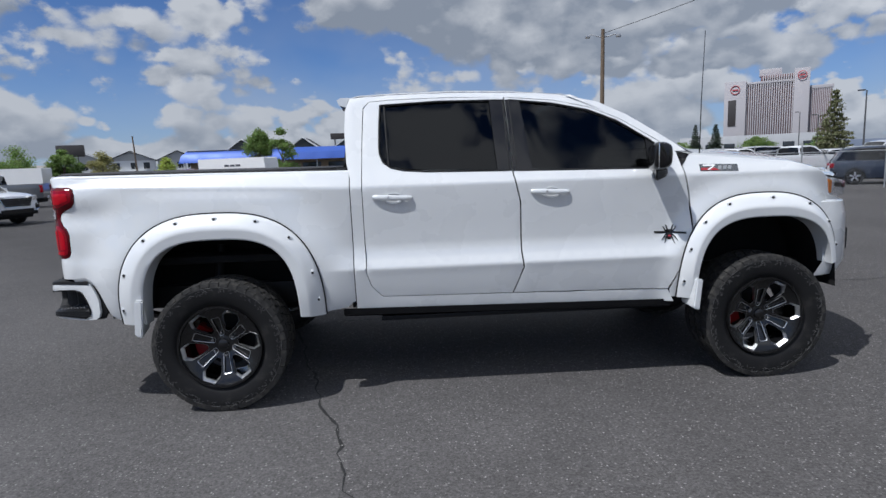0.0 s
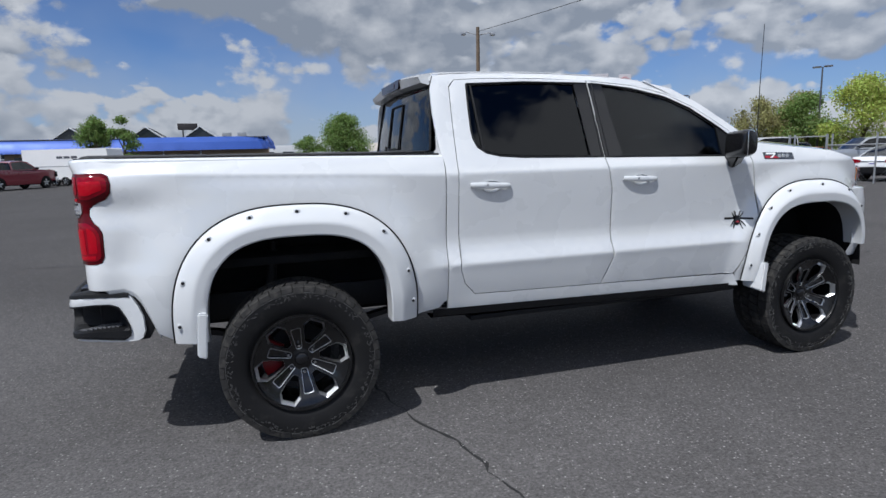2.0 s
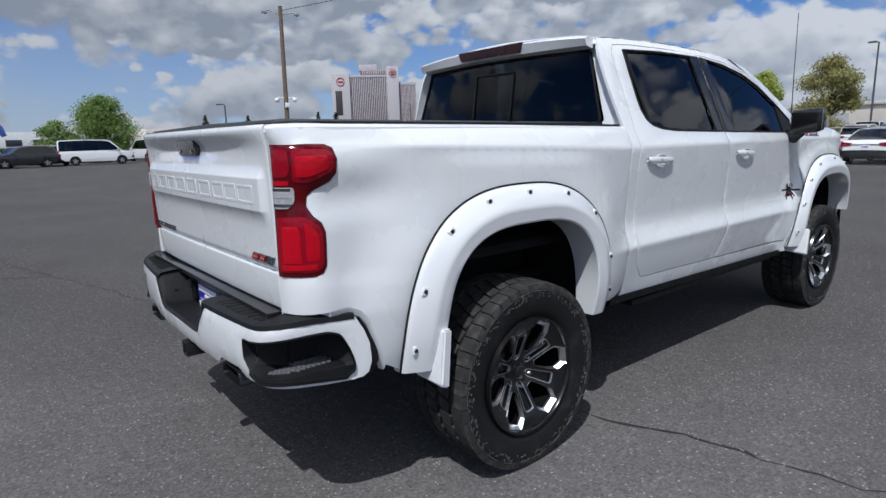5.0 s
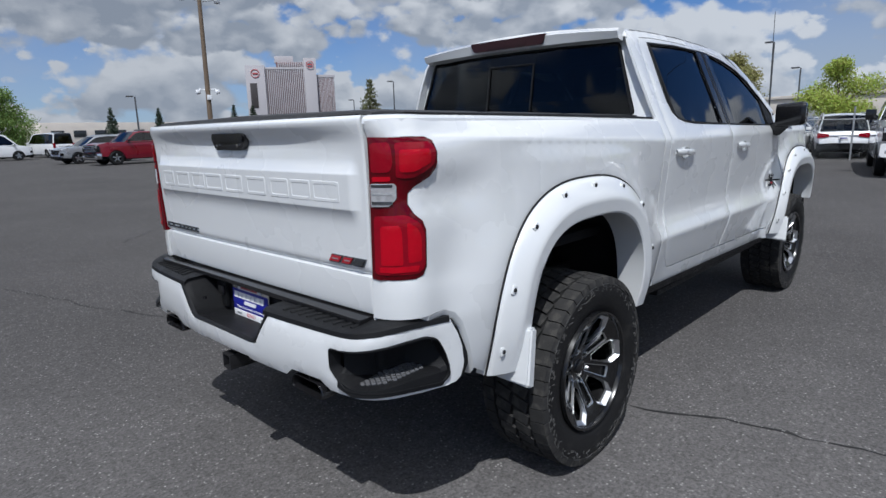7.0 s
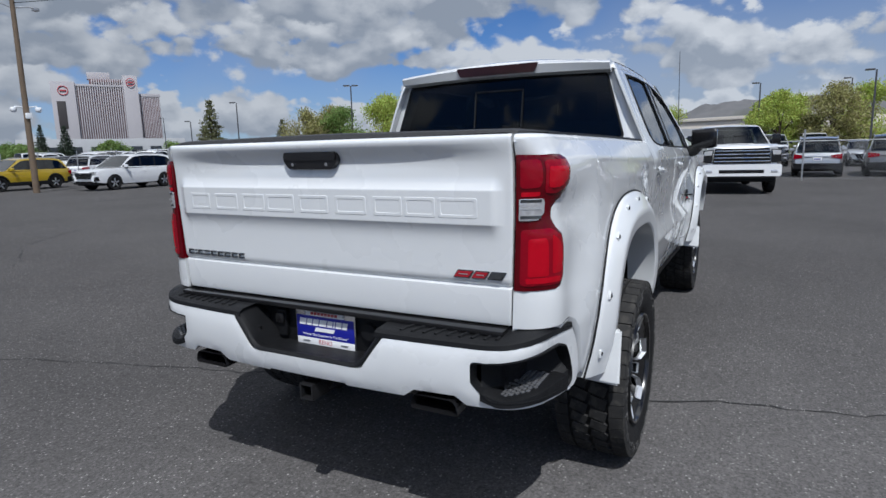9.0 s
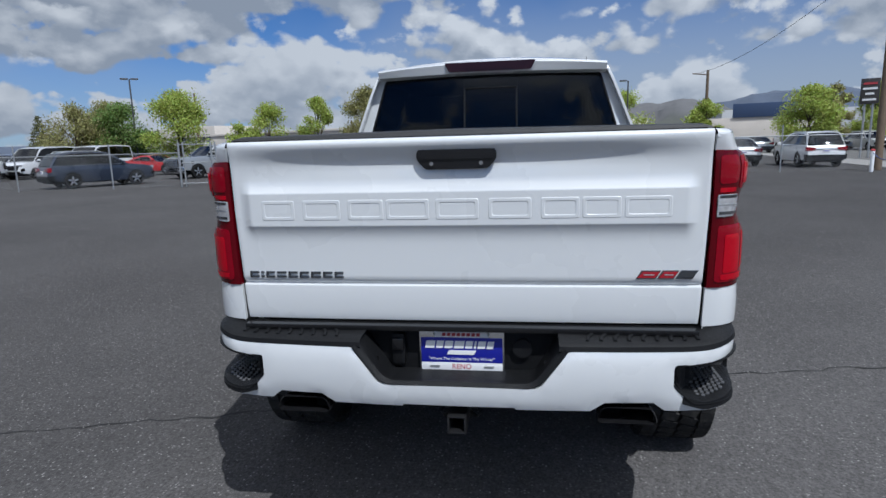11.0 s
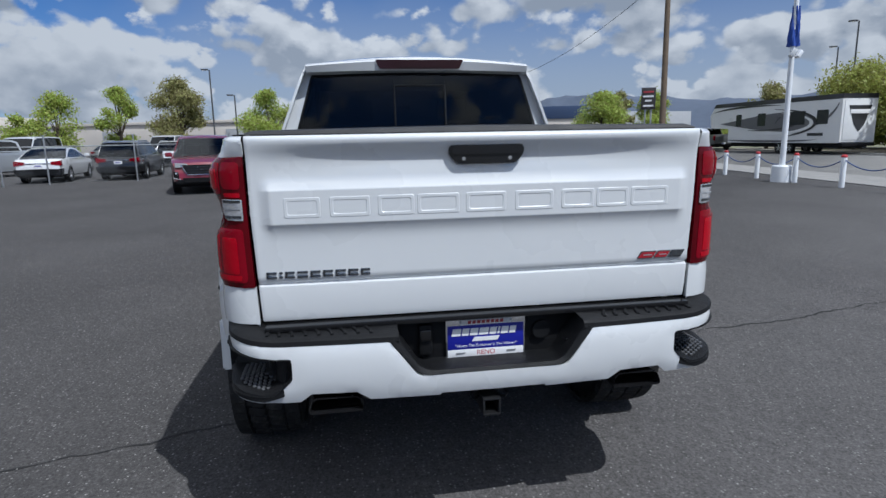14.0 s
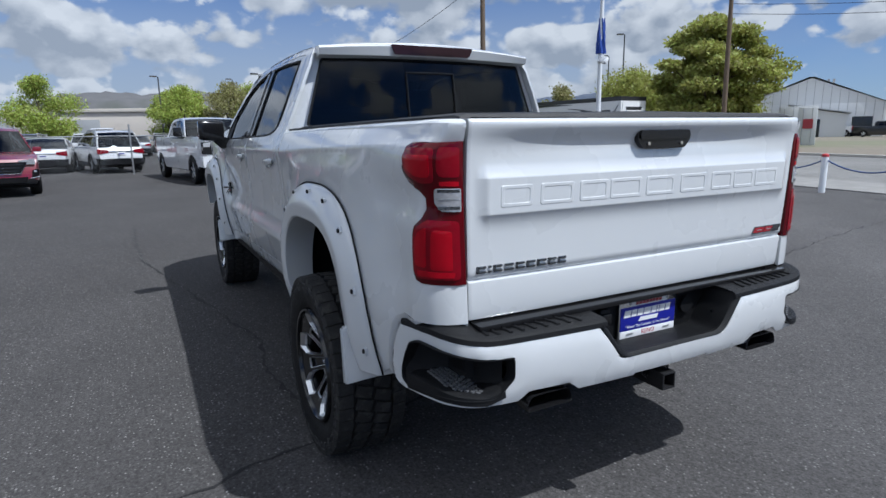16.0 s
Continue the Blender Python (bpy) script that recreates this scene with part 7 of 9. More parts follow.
# back rows, seen as roofs over the nearer cars
rows_rnd = random.Random(7)
DONORS = [make_car("crossover_car", f"{nm} crossover in a distant row", "car", pt, "suv", 4.7, 1.87, 1.68, spot(x, y, tn), "distant rows of cars")
          for nm, pt, x, y, tn in (("white", CAR_WHITE, 40.0, 12.0, 0), ("grey", CAR_GREY, 40.0, 7.2, 180), ("dark blue", CAR_BLUE, 40.0, 2.4, 0))]
DONORS.append(make_car("pickup", "white pickup in a distant row", "pickup truck", CAR_WHITE, "pickup", 5.8, 2.02, 1.94, spot(40.5, -2.2, 180), "distant rows of cars", 0.06))
DONORS.append(make_car("sedan", "silver sedan in a distant row", "car", CAR_SILVER, "sedan", 4.85, 1.85, 1.46, spot(40.0, -7.0, 180), "distant rows of cars"))
DONORS.append(make_car("van", "white van in a distant row", "van", CAR_WHITE, "van", 5.6, 2.0, 2.15, spot(46.5, 14.5, 180), "distant rows of cars"))
for k in range(46):
    if k < 14:
        x, y, tn = 47 + rows_rnd.uniform(-0.5, 0.5), 11 - 3.2 * k + rows_rnd.uniform(-0.3, 0.3), rows_rnd.choice((0, 180))
        if y < -17:
            x += 8
    elif k < 26:
        x, y, tn = 34.5 - 0.25 * (k - 14) + rows_rnd.uniform(-0.5, 0.5), 30 + 3.3 * (k - 14), rows_rnd.choice((0, 180))
    elif k < 36:
        x, y, tn = 27 - 0.35 * (k - 26), 33 + 3.0 * (k - 26), rows_rnd.choice((10, 190))
    else:
        x, y, tn = 56 + rows_rnd.uniform(-0.5, 0.5), 22 - 4.6 * (k - 36), rows_rnd.choice((0, 180))
    copy_thing(DONORS[rows_rnd.randrange(len(DONORS))], spot(x, y, tn + rows_rnd.uniform(-3, 3)))

# far side of the lot, behind the truck's bed
make_car("crossover_car", "white crossover with a black front parked alone", "car", CAR_WHITE, "suv", 5.0, 1.96, 1.86, spot(-14.8, 16.9, -14), ROW, cladding=True)
make_car("pickup", "dark grey pickup parked tail outward at the lot's edge", "pickup truck", CAR_GREY, "pickup", 5.8, 2.0, 1.90, spot(-22.0, 28.8, 196), ROW, 0.05)
make_car("pickup", "maroon pickup parked tail outward by a trailer", "pickup truck", CAR_RED, "pickup", 5.8, 2.02, 1.92, spot(-16.2, 42.5, 62), ROW, 0.05)
make_car("crossover_car", "white crossover parked tail outward", "car", CAR_WHITE, "suv", 4.75, 1.88, 1.70, spot(-7.2, 49.5, 76), ROW)
make_car("pickup", "silver crew cab pickup near the apartments", "pickup truck", CAR_SILVER, "pickup", 5.8, 2.0, 1.90, spot(-25.0, 53.5, 120), ROW, 0.05)
make_car("crossover_car", "dark green crossover in the far row", "car", paint("dark_green", (0.012, 0.03, 0.02)), "suv", 4.7, 1.87, 1.70, spot(-2.6, 52.5, 60), ROW)
make_car("crossover_car", "grey crossover in the far row", "car", CAR_GREY, "suv", 4.7, 1.87, 1.70, spot(-0.6, 56.5, 20), ROW)
make_car("crossover_car", "black crossover in the far row", "car", CAR_BLACK, "suv", 4.7, 1.87, 1.72, spot(2.0, 55.0, 184), ROW)
make_car("crossover_car", "silver crossover in the far row", "car", CAR_SILVER, "suv", 4.7, 1.87, 1.72, spot(4.3, 57.8, 80), ROW)
make_car("van", "white work van with a roof rack", "van", CAR_WHITE, "van", 5.7, 2.0, 2.15, spot(7.2, 56.0, -6), ROW)
for k in range(9):
    copy_thing(DONORS[(0, 3, 5, 1, 4, 2, 0, 5, 3)[k]], spot(-30 + 6.2 * k + rows_rnd.uniform(-1, 1), 62 + rows_rnd.uniform(-1.5, 1.5), rows_rnd.choice((80, 100, 200))))

# ---- trees ----
def leaf_material(name, color, trans=0.42):
    m = bpy.data.materials.new(name)
    m.use_nodes = True
    nt = m.node_tree
    nt.nodes.clear()
    N, L = nt.nodes.new, nt.links.new
    out, mix, dif, tr = (N(k) for k in ("ShaderNodeOutputMaterial", "ShaderNodeMixShader", "ShaderNodeBsdfPrincipled", "ShaderNodeBsdfTranslucent"))
    geo, hue, rng = N("ShaderNodeNewGeometry"), N("ShaderNodeHueSaturation"), N("ShaderNodeMapRange")
    hue.inputs["Color"].default_value = (*color, 1)
    rng.inputs["To Min"].default_value, rng.inputs["To Max"].default_value = 0.68, 1.38
    L(geo.outputs["Random Per Island"], rng.inputs["Value"])
    L(rng.outputs[0], hue.inputs["Value"])
    hr = N("ShaderNodeMapRange")
    hr.inputs["To Min"].default_value, hr.inputs["To Max"].default_value = 0.475, 0.525
    L(geo.outputs["Random Per Island"], hr.inputs["Value"])
    L(hr.outputs[0], hue.inputs["Hue"])
    L(hue.outputs[0], dif.inputs["Base Color"])
    L(hue.outputs[0], tr.inputs[0])
    dif.inputs["Roughness"].default_value = 0.6
    mix.inputs[0].default_value = trans
    L(dif.outputs[0], mix.inputs[1])
    L(tr.outputs[0], mix.inputs[2])
    L(mix.outputs[0], out.inputs[0])
    return m


LEAF_SPRING = leaf_material("spring_leaves", (0.36, 0.42, 0.09))
LEAF_DARK = leaf_material("dark_leaves", (0.17, 0.25, 0.065))
LEAF_OLIVE = leaf_material("olive_leaves", (0.29, 0.275, 0.11))
LEAF_BIG = leaf_material("broad_leaves", (0.33, 0.345, 0.085))
NEEDLES = leaf_material("spruce_needles", (0.13, 0.135, 0.06), 0.15)
NEEDLES_DARK = leaf_material("dark_spruce_needles", (0.025, 0.042, 0.022), 0.1)
BARK = material("bark", (0.10, 0.075, 0.055), 0.9, 0, 0.3, 6, 40, 0.8)


def leaves_mesh(points, sizes, rng, droop=0.0):
    """Small folded leaves, one at each point."""
    n = len(points)
    a = rng.normal(size=(n, 3))
    a /= np.linalg.norm(a, axis=1)[:, None]
    b = np.cross(a, rng.normal(size=(n, 3)))
    b /= np.linalg.norm(b, axis=1)[:, None]
    a[:, 2] -= droop
    s = sizes[:, None]
    p = np.asarray(points)
    verts = np.stack([p - a * s, p + b * s * 0.55, p + a * s * 1.1, p - b * s * 0.55], axis=1).reshape(-1, 3)
    faces = np.arange(4 * n).reshape(-1, 4)
    me = bpy.data.meshes.new("leaves")
    me.from_pydata(verts.tolist(), [], faces.tolist())
    return me


def broad_tree(x, y, height, spread, label, leaf, seed, base=0.22, count=2600, size=0.17, clumps=16, droop=0.0, lean=0.0, puff=1.0, inner=0.45, thin=0.72):
    rng = np.random.default_rng(seed)
    rnd = random.Random(seed)
    tree = thing("tree", label, "tree", spot(x, y, rnd.uniform(0, 360)))
    th = height * 0.55
    trunk = bmesh.new()
    r0 = 0.022 * height + 0.03
    path = [(lean * f + rnd.uniform(-0.05, 0.05) * f, rnd.uniform(-0.08, 0.08) * f, th * f) for f in np.linspace(0, 1, 6)]
    add_tube(trunk, path, [r0 * (1.25 - 0.8 * f) for f in np.linspace(0, 1, 6)], 8)
    ends = []
    for k in range(clumps):
        f = rnd.uniform(base, 1.0)
        az = 2.4 * k + rnd.uniform(-0.5, 0.5)
        prof = math.sin(math.pi * min(1.0, (f - base) / (1 - base) * 0.86 + 0.12)) ** 0.7
        rad = spread / 2 * prof * rnd.uniform(inner, 0.88)
        zz = height * (base + (1 - base) * (f - base) / (1 - base) * 0.90) + rnd.uniform(-0.1, 0.1)
        e = Vector((rad * math.cos(az) + lean * f, rad * math.sin(az), zz))
        ends.append(e)
        s = Vector(path[min(5, 1 + int(4 * f))])
        s.z = min(s.z, zz * 0.8)
        add_tube(trunk, [s, s.lerp(e, 0.5) + Vector((0, 0, 0.05 * height * rnd.random())), e], [r0 * 0.42, r0 * 0.25, r0 * 0.07], 5)
    ends.append(Vector((lean, 0, height * 0.93)))
    part("trunk", trunk, BARK, tree)
    pts, sz = [], []
    for i, e in enumerate(ends):
        cr = puff * spread * rnd.uniform(0.16, 0.28) * (0.75 if i == len(ends) - 1 else 1.0)
        n = int(4.6 * count / len(ends) * rnd.uniform(0.7, 1.3))
        d = rng.normal(size=(n, 3))
        d /= np.linalg.norm(d, axis=1)[:, None]
        q = rng.random(n)[:, None] ** 0.45
        off = d * q * cr * (1 + 0.17 * rng.standard_normal((n, 1)))
        off[:, 2] *= thin
        off[:, 2] -= droop * np.abs(rng.standard_normal(n)) * cr
        pts.append(np.array(e) + off)
        sz.append(0.62 * size * rng.uniform(0.6, 1.25, n))
    P = np.vstack(pts)
    S = np.concatenate(sz)
    ok = P[:, 2] > height * base * 0.5
    me = leaves_mesh(P[ok], S[ok], rng, droop * 0.6)
    me.materials.append(leaf)
    crown = new("crown", me)
    crown.parent = tree
    crown["kind"] = "stuff"
    return tree


def conifer(x, y, height, spread, label, leaf, seed, count=2600, size=0.16, start=0.05):
    rng = np.random.default_rng(seed)
    rnd = random.Random(seed)
    tree = thing("conifer", label, "tree", spot(x, y, rnd.uniform(0, 360)))
    trunk = bmesh.new()
    r0 = 0.018 * height + 0.02
    add_tube(trunk, [(0, 0, 0), (0, 0, height * 0.5), (0, 0, height * 0.98)], [r0, r0 * 0.55, 0.015], 7)
    pts, sz = [], []
    levels = 17
    for k in range(levels):
        f = k / (levels - 1)
        z = height * (start + (0.96 - start) * f)
        rad = spread / 2 * (1 - f) ** 0.85 + 0.06 * spread
        arms = max(4, int(9 * (1 - f) + 3))
        for j in range(arms):
            az = 2 * math.pi * j / arms + 0.7 * k + rnd.uniform(-0.25, 0.25)
            ln = rad * rnd.uniform(0.72, 1.14)
            e = Vector((ln * math.cos(az), ln * math.sin(az), z - 0.18 * ln + rnd.uniform(-0.05, 0.1)))
            if ln > 0.5:
                add_tube(trunk, [(0, 0, z), e], [r0 * 0.22, r0 * 0.05], 4, False)
            n = max(14, int(2.4 * count / (levels * 8) * (0.4 + 1.2 * ln / (spread / 2))))
            t = rng.random(n) ** 0.6
            base = np.outer(t, np.array(e) - np.array((0, 0, z))) + np.array((0, 0, z))
            base += rng.normal(size=(n, 3)) * np.array((0.10, 0.10, 0.085)) * (0.5 + spread / 6)
            pts.append(base)
            sz.append(0.66 * size * rng.uniform(0.6, 1.3, n))
    part("trunk", trunk, BARK, tree)
    me = leaves_mesh(np.vstack(pts), np.concatenate(sz), rng, 0.4)
    me.materials.append(leaf)
    crown = new("crown", me)
    crown.parent = tree
    crown["kind"] = "stuff"
    return tree


broad_tree(43.6, 29.0, 6.4, 5.8, "young tree with bright spring leaves behind the lot", LEAF_SPRING, 11, 0.25, 3000)
broad_tree(51.6, 24.6, 5.7, 4.6, "small thin tree with bright spring leaves", LEAF_SPRING, 12, 0.2, 1700)
broad_tree(49.5, 26.6, 3.9, 2.6, "low bright green sapling", LEAF_SPRING, 13, 0.2, 900)
broad_tree(53.4, 20.3, 6.6, 3.6, "upright young tree with pale green leaves", LEAF_SPRING, 14, 0.15, 1900, 0.15)
broad_tree(45.8, 35.6, 5.7, 5.4, "dark green rounded tree", LEAF_DARK, 15, 0.15, 3200)
broad_tree(43.2, 38.4, 5.9, 6.0, "olive green weeping tree", LEAF_OLIVE, 16, 0.1, 3600, 0.17, 18, 0.5)
broad_tree(52.0, 42.2, 6.8, 5.6, "olive green weeping tree in a clump", LEAF_OLIVE, 17, 0.1, 3200, 0.17, 16, 0.4)
broad_tree(55.0, 15.6, 7.3, 5.2, "dense olive green tree", LEAF_OLIVE, 18, 0.06, 4200, 0.17, 24)
broad_tree(57.0, 7.9, 6.4, 5.4, "bushy tree with yellow-green leaves", LEAF_SPRING, 19, 0.1, 3600)
broad_tree(64.0, -2.2, 5.8, 4.6, "bushy tree with bright green leaves", LEAF_SPRING, 20, 0.1, 2600)
broad_tree(68.0, -4.8, 5.9, 5.0, "bushy tree with bright green leaves", LEAF_SPRING, 21, 0.1, 2600)
broad_tree(51.9, -24.0, 5.5, 5.0, "rounded bright green street tree", LEAF_SPRING, 23, 0.18, 3200)
broad_tree(58.7, -32.9, 6.2, 4.2, "rounded green street tree", LEAF_SPRING, 24, 0.15, 2600)
broad_tree(56.0, -28.0, 6.0, 3.0, "slim olive street tree", LEAF_OLIVE, 25, 0.15, 1800)
broad_tree(54.7, -16.4, 5.0, 3.2, "small green tree by the pole", LEAF_SPRING, 26, 0.1, 2000)
broad_tree(-15.8, 64.5, 6.5, 3.1, "twin-topped green tree by the store", LEAF_DARK, 27, 0.12, 3600, 0.15, 34, thin=0.9)
broad_tree(-13.2, 64.0, 6.4, 3.2, "slim green tree by the store", LEAF_DARK, 28, 0.12, 2000)
broad_tree(-34.7, 66.6, 4.4, 3.6, "pale shrubby tree before the apartments", LEAF_OLIVE, 29, 0.08, 1700)
broad_tree(-27.2, 66.0, 3.6, 2.4, "yellow-green shrub before the apartments", LEAF_SPRING, 30, 0.06, 1100)
broad_tree(0.8, 80.0, 3.2, 2.0, "yellow-green shrub beside the store", LEAF_SPRING, 31, 0.05, 800)
broad_tree(10.6, 71.0, 6.9, 6.0, "full green tree behind the far row", LEAF_DARK, 32, 0.06, 7000, 0.17, 60)
broad_tree(6.2, 71.4, 4.2, 4.4, "low green tree behind the far row", LEAF_DARK, 33, 0.05, 3000, 0.17, 30)
broad_tree(-60.5, 92.0, 6.3, 8.0, "dark tree beyond the apartments", LEAF_DARK, 34, 0.1, 2400, 0.24)
broad_tree(-54.5, 94.0, 6.2, 5.0, "dark tree beyond the apartments", LEAF_DARK, 35, 0.1, 2400, 0.24)
broad_tree(28.3, -37.6, 10.1, 11.0, "large spreading shade tree across the street", LEAF_BIG, 36, 0.12, 15000, 0.26, 130, puff=0.46, inner=0.12, thin=0.42)
broad_tree(33.0, -42.5, 6.2, 8.0, "dark green tree behind the travel trailer", LEAF_BIG, 37, 0.1, 7600, 0.19, 30)
broad_tree(39.0, -40.5, 6.5, 8.5, "dark green tree behind the travel trailer", LEAF_BIG, 38, 0.1, 7600, 0.19, 30)
broad_tree(44.0, -36.0, 5.6, 4.4, "thin olive tree behind the travel trailer", LEAF_OLIVE, 39, 0.1, 2800)
broad_tree(60.0, -45.0, 4.6, 5.2, "green tree down the street", LEAF_SPRING, 40, 0.1, 1800)
broad_tree(60.0, -3.2, 6.0, 5.2, "bushy yellow-green tree in the row", LEAF_SPRING, 47, 0.1, 2400)
broad_tree(58.0, -7.2, 6.2, 5.4, "olive tree in the row behind the cars", LEAF_OLIVE, 48, 0.1, 2600)
broad_tree(63.0, -10.2, 6.4, 5.6, "bushy green tree in the row behind the cars", LEAF_SPRING, 49, 0.1, 2600)
conifer(46.0, 55.2, 7.9, 4.2, "olive green spruce with a pointed top", NEEDLES, 41, 4200, 0.17)
conifer(56.8, 54.2, 6.0, 3.4, "small green spruce with soft outline", NEEDLES, 42, 2200)
conifer(31.4, 102.4, 6.4, 2.6, "slim pointed spruce on the skyline", NEEDLES_DARK, 43, 2000, 0.2)
conifer(38.0, 100.1, 6.3, 2.4, "slim pointed spruce on the skyline", NEEDLES_DARK, 44, 2000, 0.2)
conifer(90.5, 174.8, 11.0, 4.4, "dark pointed spruce near the tower", NEEDLES_DARK, 45, 2200, 0.34)
conifer(95.5, 172.0, 10.8, 5.6, "dark pointed spruce near the tower", NEEDLES_DARK, 46, 2400, 0.34)
for k, (x, y, hh) in enumerate(((104, 165, 6.2), (118, 158, 5.4), (86, 176, 5.0), (70, 150, 4.6))):
    broad_tree(x, y, hh, 9, "low green trees below the tower", LEAF_DARK, 50 + k, 0.05, 1600, 0.34)

# ---- poles, lamps and wires ----
WOOD = material("weathered_pole_wood", (0.13, 0.095, 0.065), 0.9, 0, 0.3, 4, 60, 0.6)
POLE_DARK = material("dark_lamp_pole", (0.085, 0.087, 0.092), 0.5, 0.4, 0.15, 4, 60)
POLE_WHITE = material("white_pole_paint", (0.72, 0.74, 0.76), 0.45, 0, 0.08, 5, 80, 0.1)
FLAG = material("blue_banner_cloth", (0.02, 0.06, 0.30), 0.8, 0, 0.2, 6, 90, 0.4)
CABLE = material("black_cable", (0.012, 0.012, 0.013), 0.6, 0, 0.1, 9, 90)
ROPE = material("blue_rope", (0.06, 0.10, 0.24), 0.8, 0, 0.2, 20, 200, 0.5)
CAP_RED = material("red_cap_paint", (0.42, 0.03, 0.035), 0.5, 0, 0.12, 10, 100)


def wooden_pole(x, y, height, label, lean=(0.0, 0.0), r=0.14):
    p = thing("utility_pole", label, "utility pole", spot(x, y, 0))
    part("shaft", tube([(lean[0] * f, lean[1] * f, height * f) for f in np.linspace(0, 1, 5)], [r * (1.08 - 0.35 * f) for f in np.linspace(0, 1, 5)], 12), WOOD, p)
    return p


p1 = wooden_pole(12.0, 27.5, 8.48, "weathered wooden pole with lamps and white cameras", (0.06, -0.04), 0.13)
for s in (-1, 1):
    arm = tube([(0.06, -0.04, 8.05), (0.06 + s * 0.55, -0.04 - s * 0.28, 8.15 + 0.12 * (s < 0)), (0.06 + s * 0.75, -0.04 - s * 0.38, 8.10 + 0.12 * (s < 0))], 0.028, 6)
    a = part("lamp_arm", arm, STEEL, p1)
    part("flood_lamp", box((0.06 + s * 0.72 - 0.13, -0.04 - s * 0.38 - 0.10, 7.98 + 0.12 * (s < 0)), (0.06 + s * 0.72 + 0.13, -0.04 - s * 0.38 + 0.10, 8.14 + 0.12 * (s < 0)), 0.04), STEEL, a)
    cam_arm = part("camera_arm", tube([(0.03, -0.02, 3.82), (0.03 + s * 0.36, -0.02 - s * 0.16, 3.87), (0.03 + s * 0.40, -0.02 - s * 0.18, 3.77)], 0.025, 6), POLE_WHITE, p1)
    dome = lathe([(0.0, -0.02), (0.10, -0.02), (0.13, 0.04), (0.12, 0.14), (0.07, 0.20), (0.0, 0.21)], 16)
    bmesh.ops.transform(dome, matrix=pose(0.03 + s * 0.42, -0.02 - s * 0.19, 3.81, -90, 0, 0), verts=dome.verts)
    part("dome_camera", dome, POLE_WHITE, cam_arm, "white dome camera")
part("junction_box", box((-0.10, -0.24, 3.32), (0.14, -0.12, 3.57), 0.03), POLE_WHITE, p1)
p2 = wooden_pole(23.5, -14.5, 10.5, "leaning wooden pole at the end of the rope posts", (0.9, -0.45), 0.15)
part("camera_bracket", tube([(0.42, -0.21, 4.6), (0.62, -0.35, 4.66), (0.78, -0.46, 4.66)], 0.04, 6), POLE_WHITE, p2)
wooden_pole(23.5, -33.1, 12.0, "brown wooden pole before the shade tree", (0.1, 0.1), 0.16)
p3 = wooden_pole(54.7, -16.4, 7.5, "thin wooden street pole", (0.0, 0.0), 0.16)
part("cross_arm", tube([(0, 0.0, 7.1), (0.1, 1.3, 7.25)], 0.05, 6), WOOD, p3)
wooden_pole(-42.0, 92.0, 7.8, "thin pole by the apartments", (-0.3, 0), 0.14)
wooden_pole(72.0, 44.0, 9.2, "pole beyond the warehouse", (0, 0), 0.16)


def lot_lamp(x, y, height, label, arms=1, turn=0.0):
    lamp = thing("lot_lamp", label, "lamp post", spot(x, y, turn), "lot lamps")
    part("post", tube([(0, 0, 0), (0, 0, height)], [0.09, 0.06], 8), POLE_DARK, lamp)
    part("post_base", lathe([(0.0, 0.0), (0.0, 0.0), (0.22, 0.0), (0.22, 0.5), (0.0, 0.5)][1:], 14), CONCRETE, lamp).rotation_euler = (radians(90), 0, 0)
    for s in ((1,) if arms == 1 else (-1, 1)):
        hd = part("lamp_head", box((s * 0.10, -0.16, height - 0.03), (s * 0.72, 0.16, height + 0.09), 0.03), POLE_DARK, lamp)
        part("lamp_lens", box((s * 0.18, -0.12, height - 0.045), (s * 0.66, 0.12, height - 0.028), 0.005), LENS_CLEAR, hd)


for x, y, hh, n, tn in ((18.0, 54.0, 5.1, 1, 160), (44.9, 49.6, 7.1, 1, 150), (45.4, 34.3, 7.9, 2, 120), (55.6, 12.8, 8.1, 1, 90), (58.2, 11.2, 6.0, 1, 90), (62.0, -1.4, 7.0, 1, 100), (70.0, -9.5, 7.6, 1, 90),
                        (52.0, -9.0, 6.6, 1, 90), (40.1, -40.3, 10.1, 1, 60), (46.0, -44.0, 9.0, 1, 60), (52.0, 66.0, 6.0, 1, 130), (66.0, 90.0, 8.0, 1, 140)):
    lot_lamp(x, y, hh, "dark lamp post over the parked cars", n, tn)


def cable(a, b, sag, r=0.012):
    pts = [Vector(a).lerp(Vector(b), f) - Vector((0, 0, sag * 4 * f * (1 - f))) for f in np.linspace(0, 1, 17)]
    return tagged(link("overhead_cable", tube(pts, r, 5), CABLE), "thin black overhead cable between poles", "cable", "overhead cables")


cable((12.05, 27.45, 8.25), (24.2, -14.8, 9.6), 0.5, 0.014)
cable((54.7, -15.2, 7.2), (24.2, -14.9, 9.0), 0.9, 0.014)
cable((23.6, -33.0, 11.2), (24.3, -14.9, 10.2), 0.5, 0.014)
for z in (9.2, 8.6, 10.0):
    cable((23.6, -33.0, z), (6.0, -52.0, z + 0.6), 0.7, 0.018)

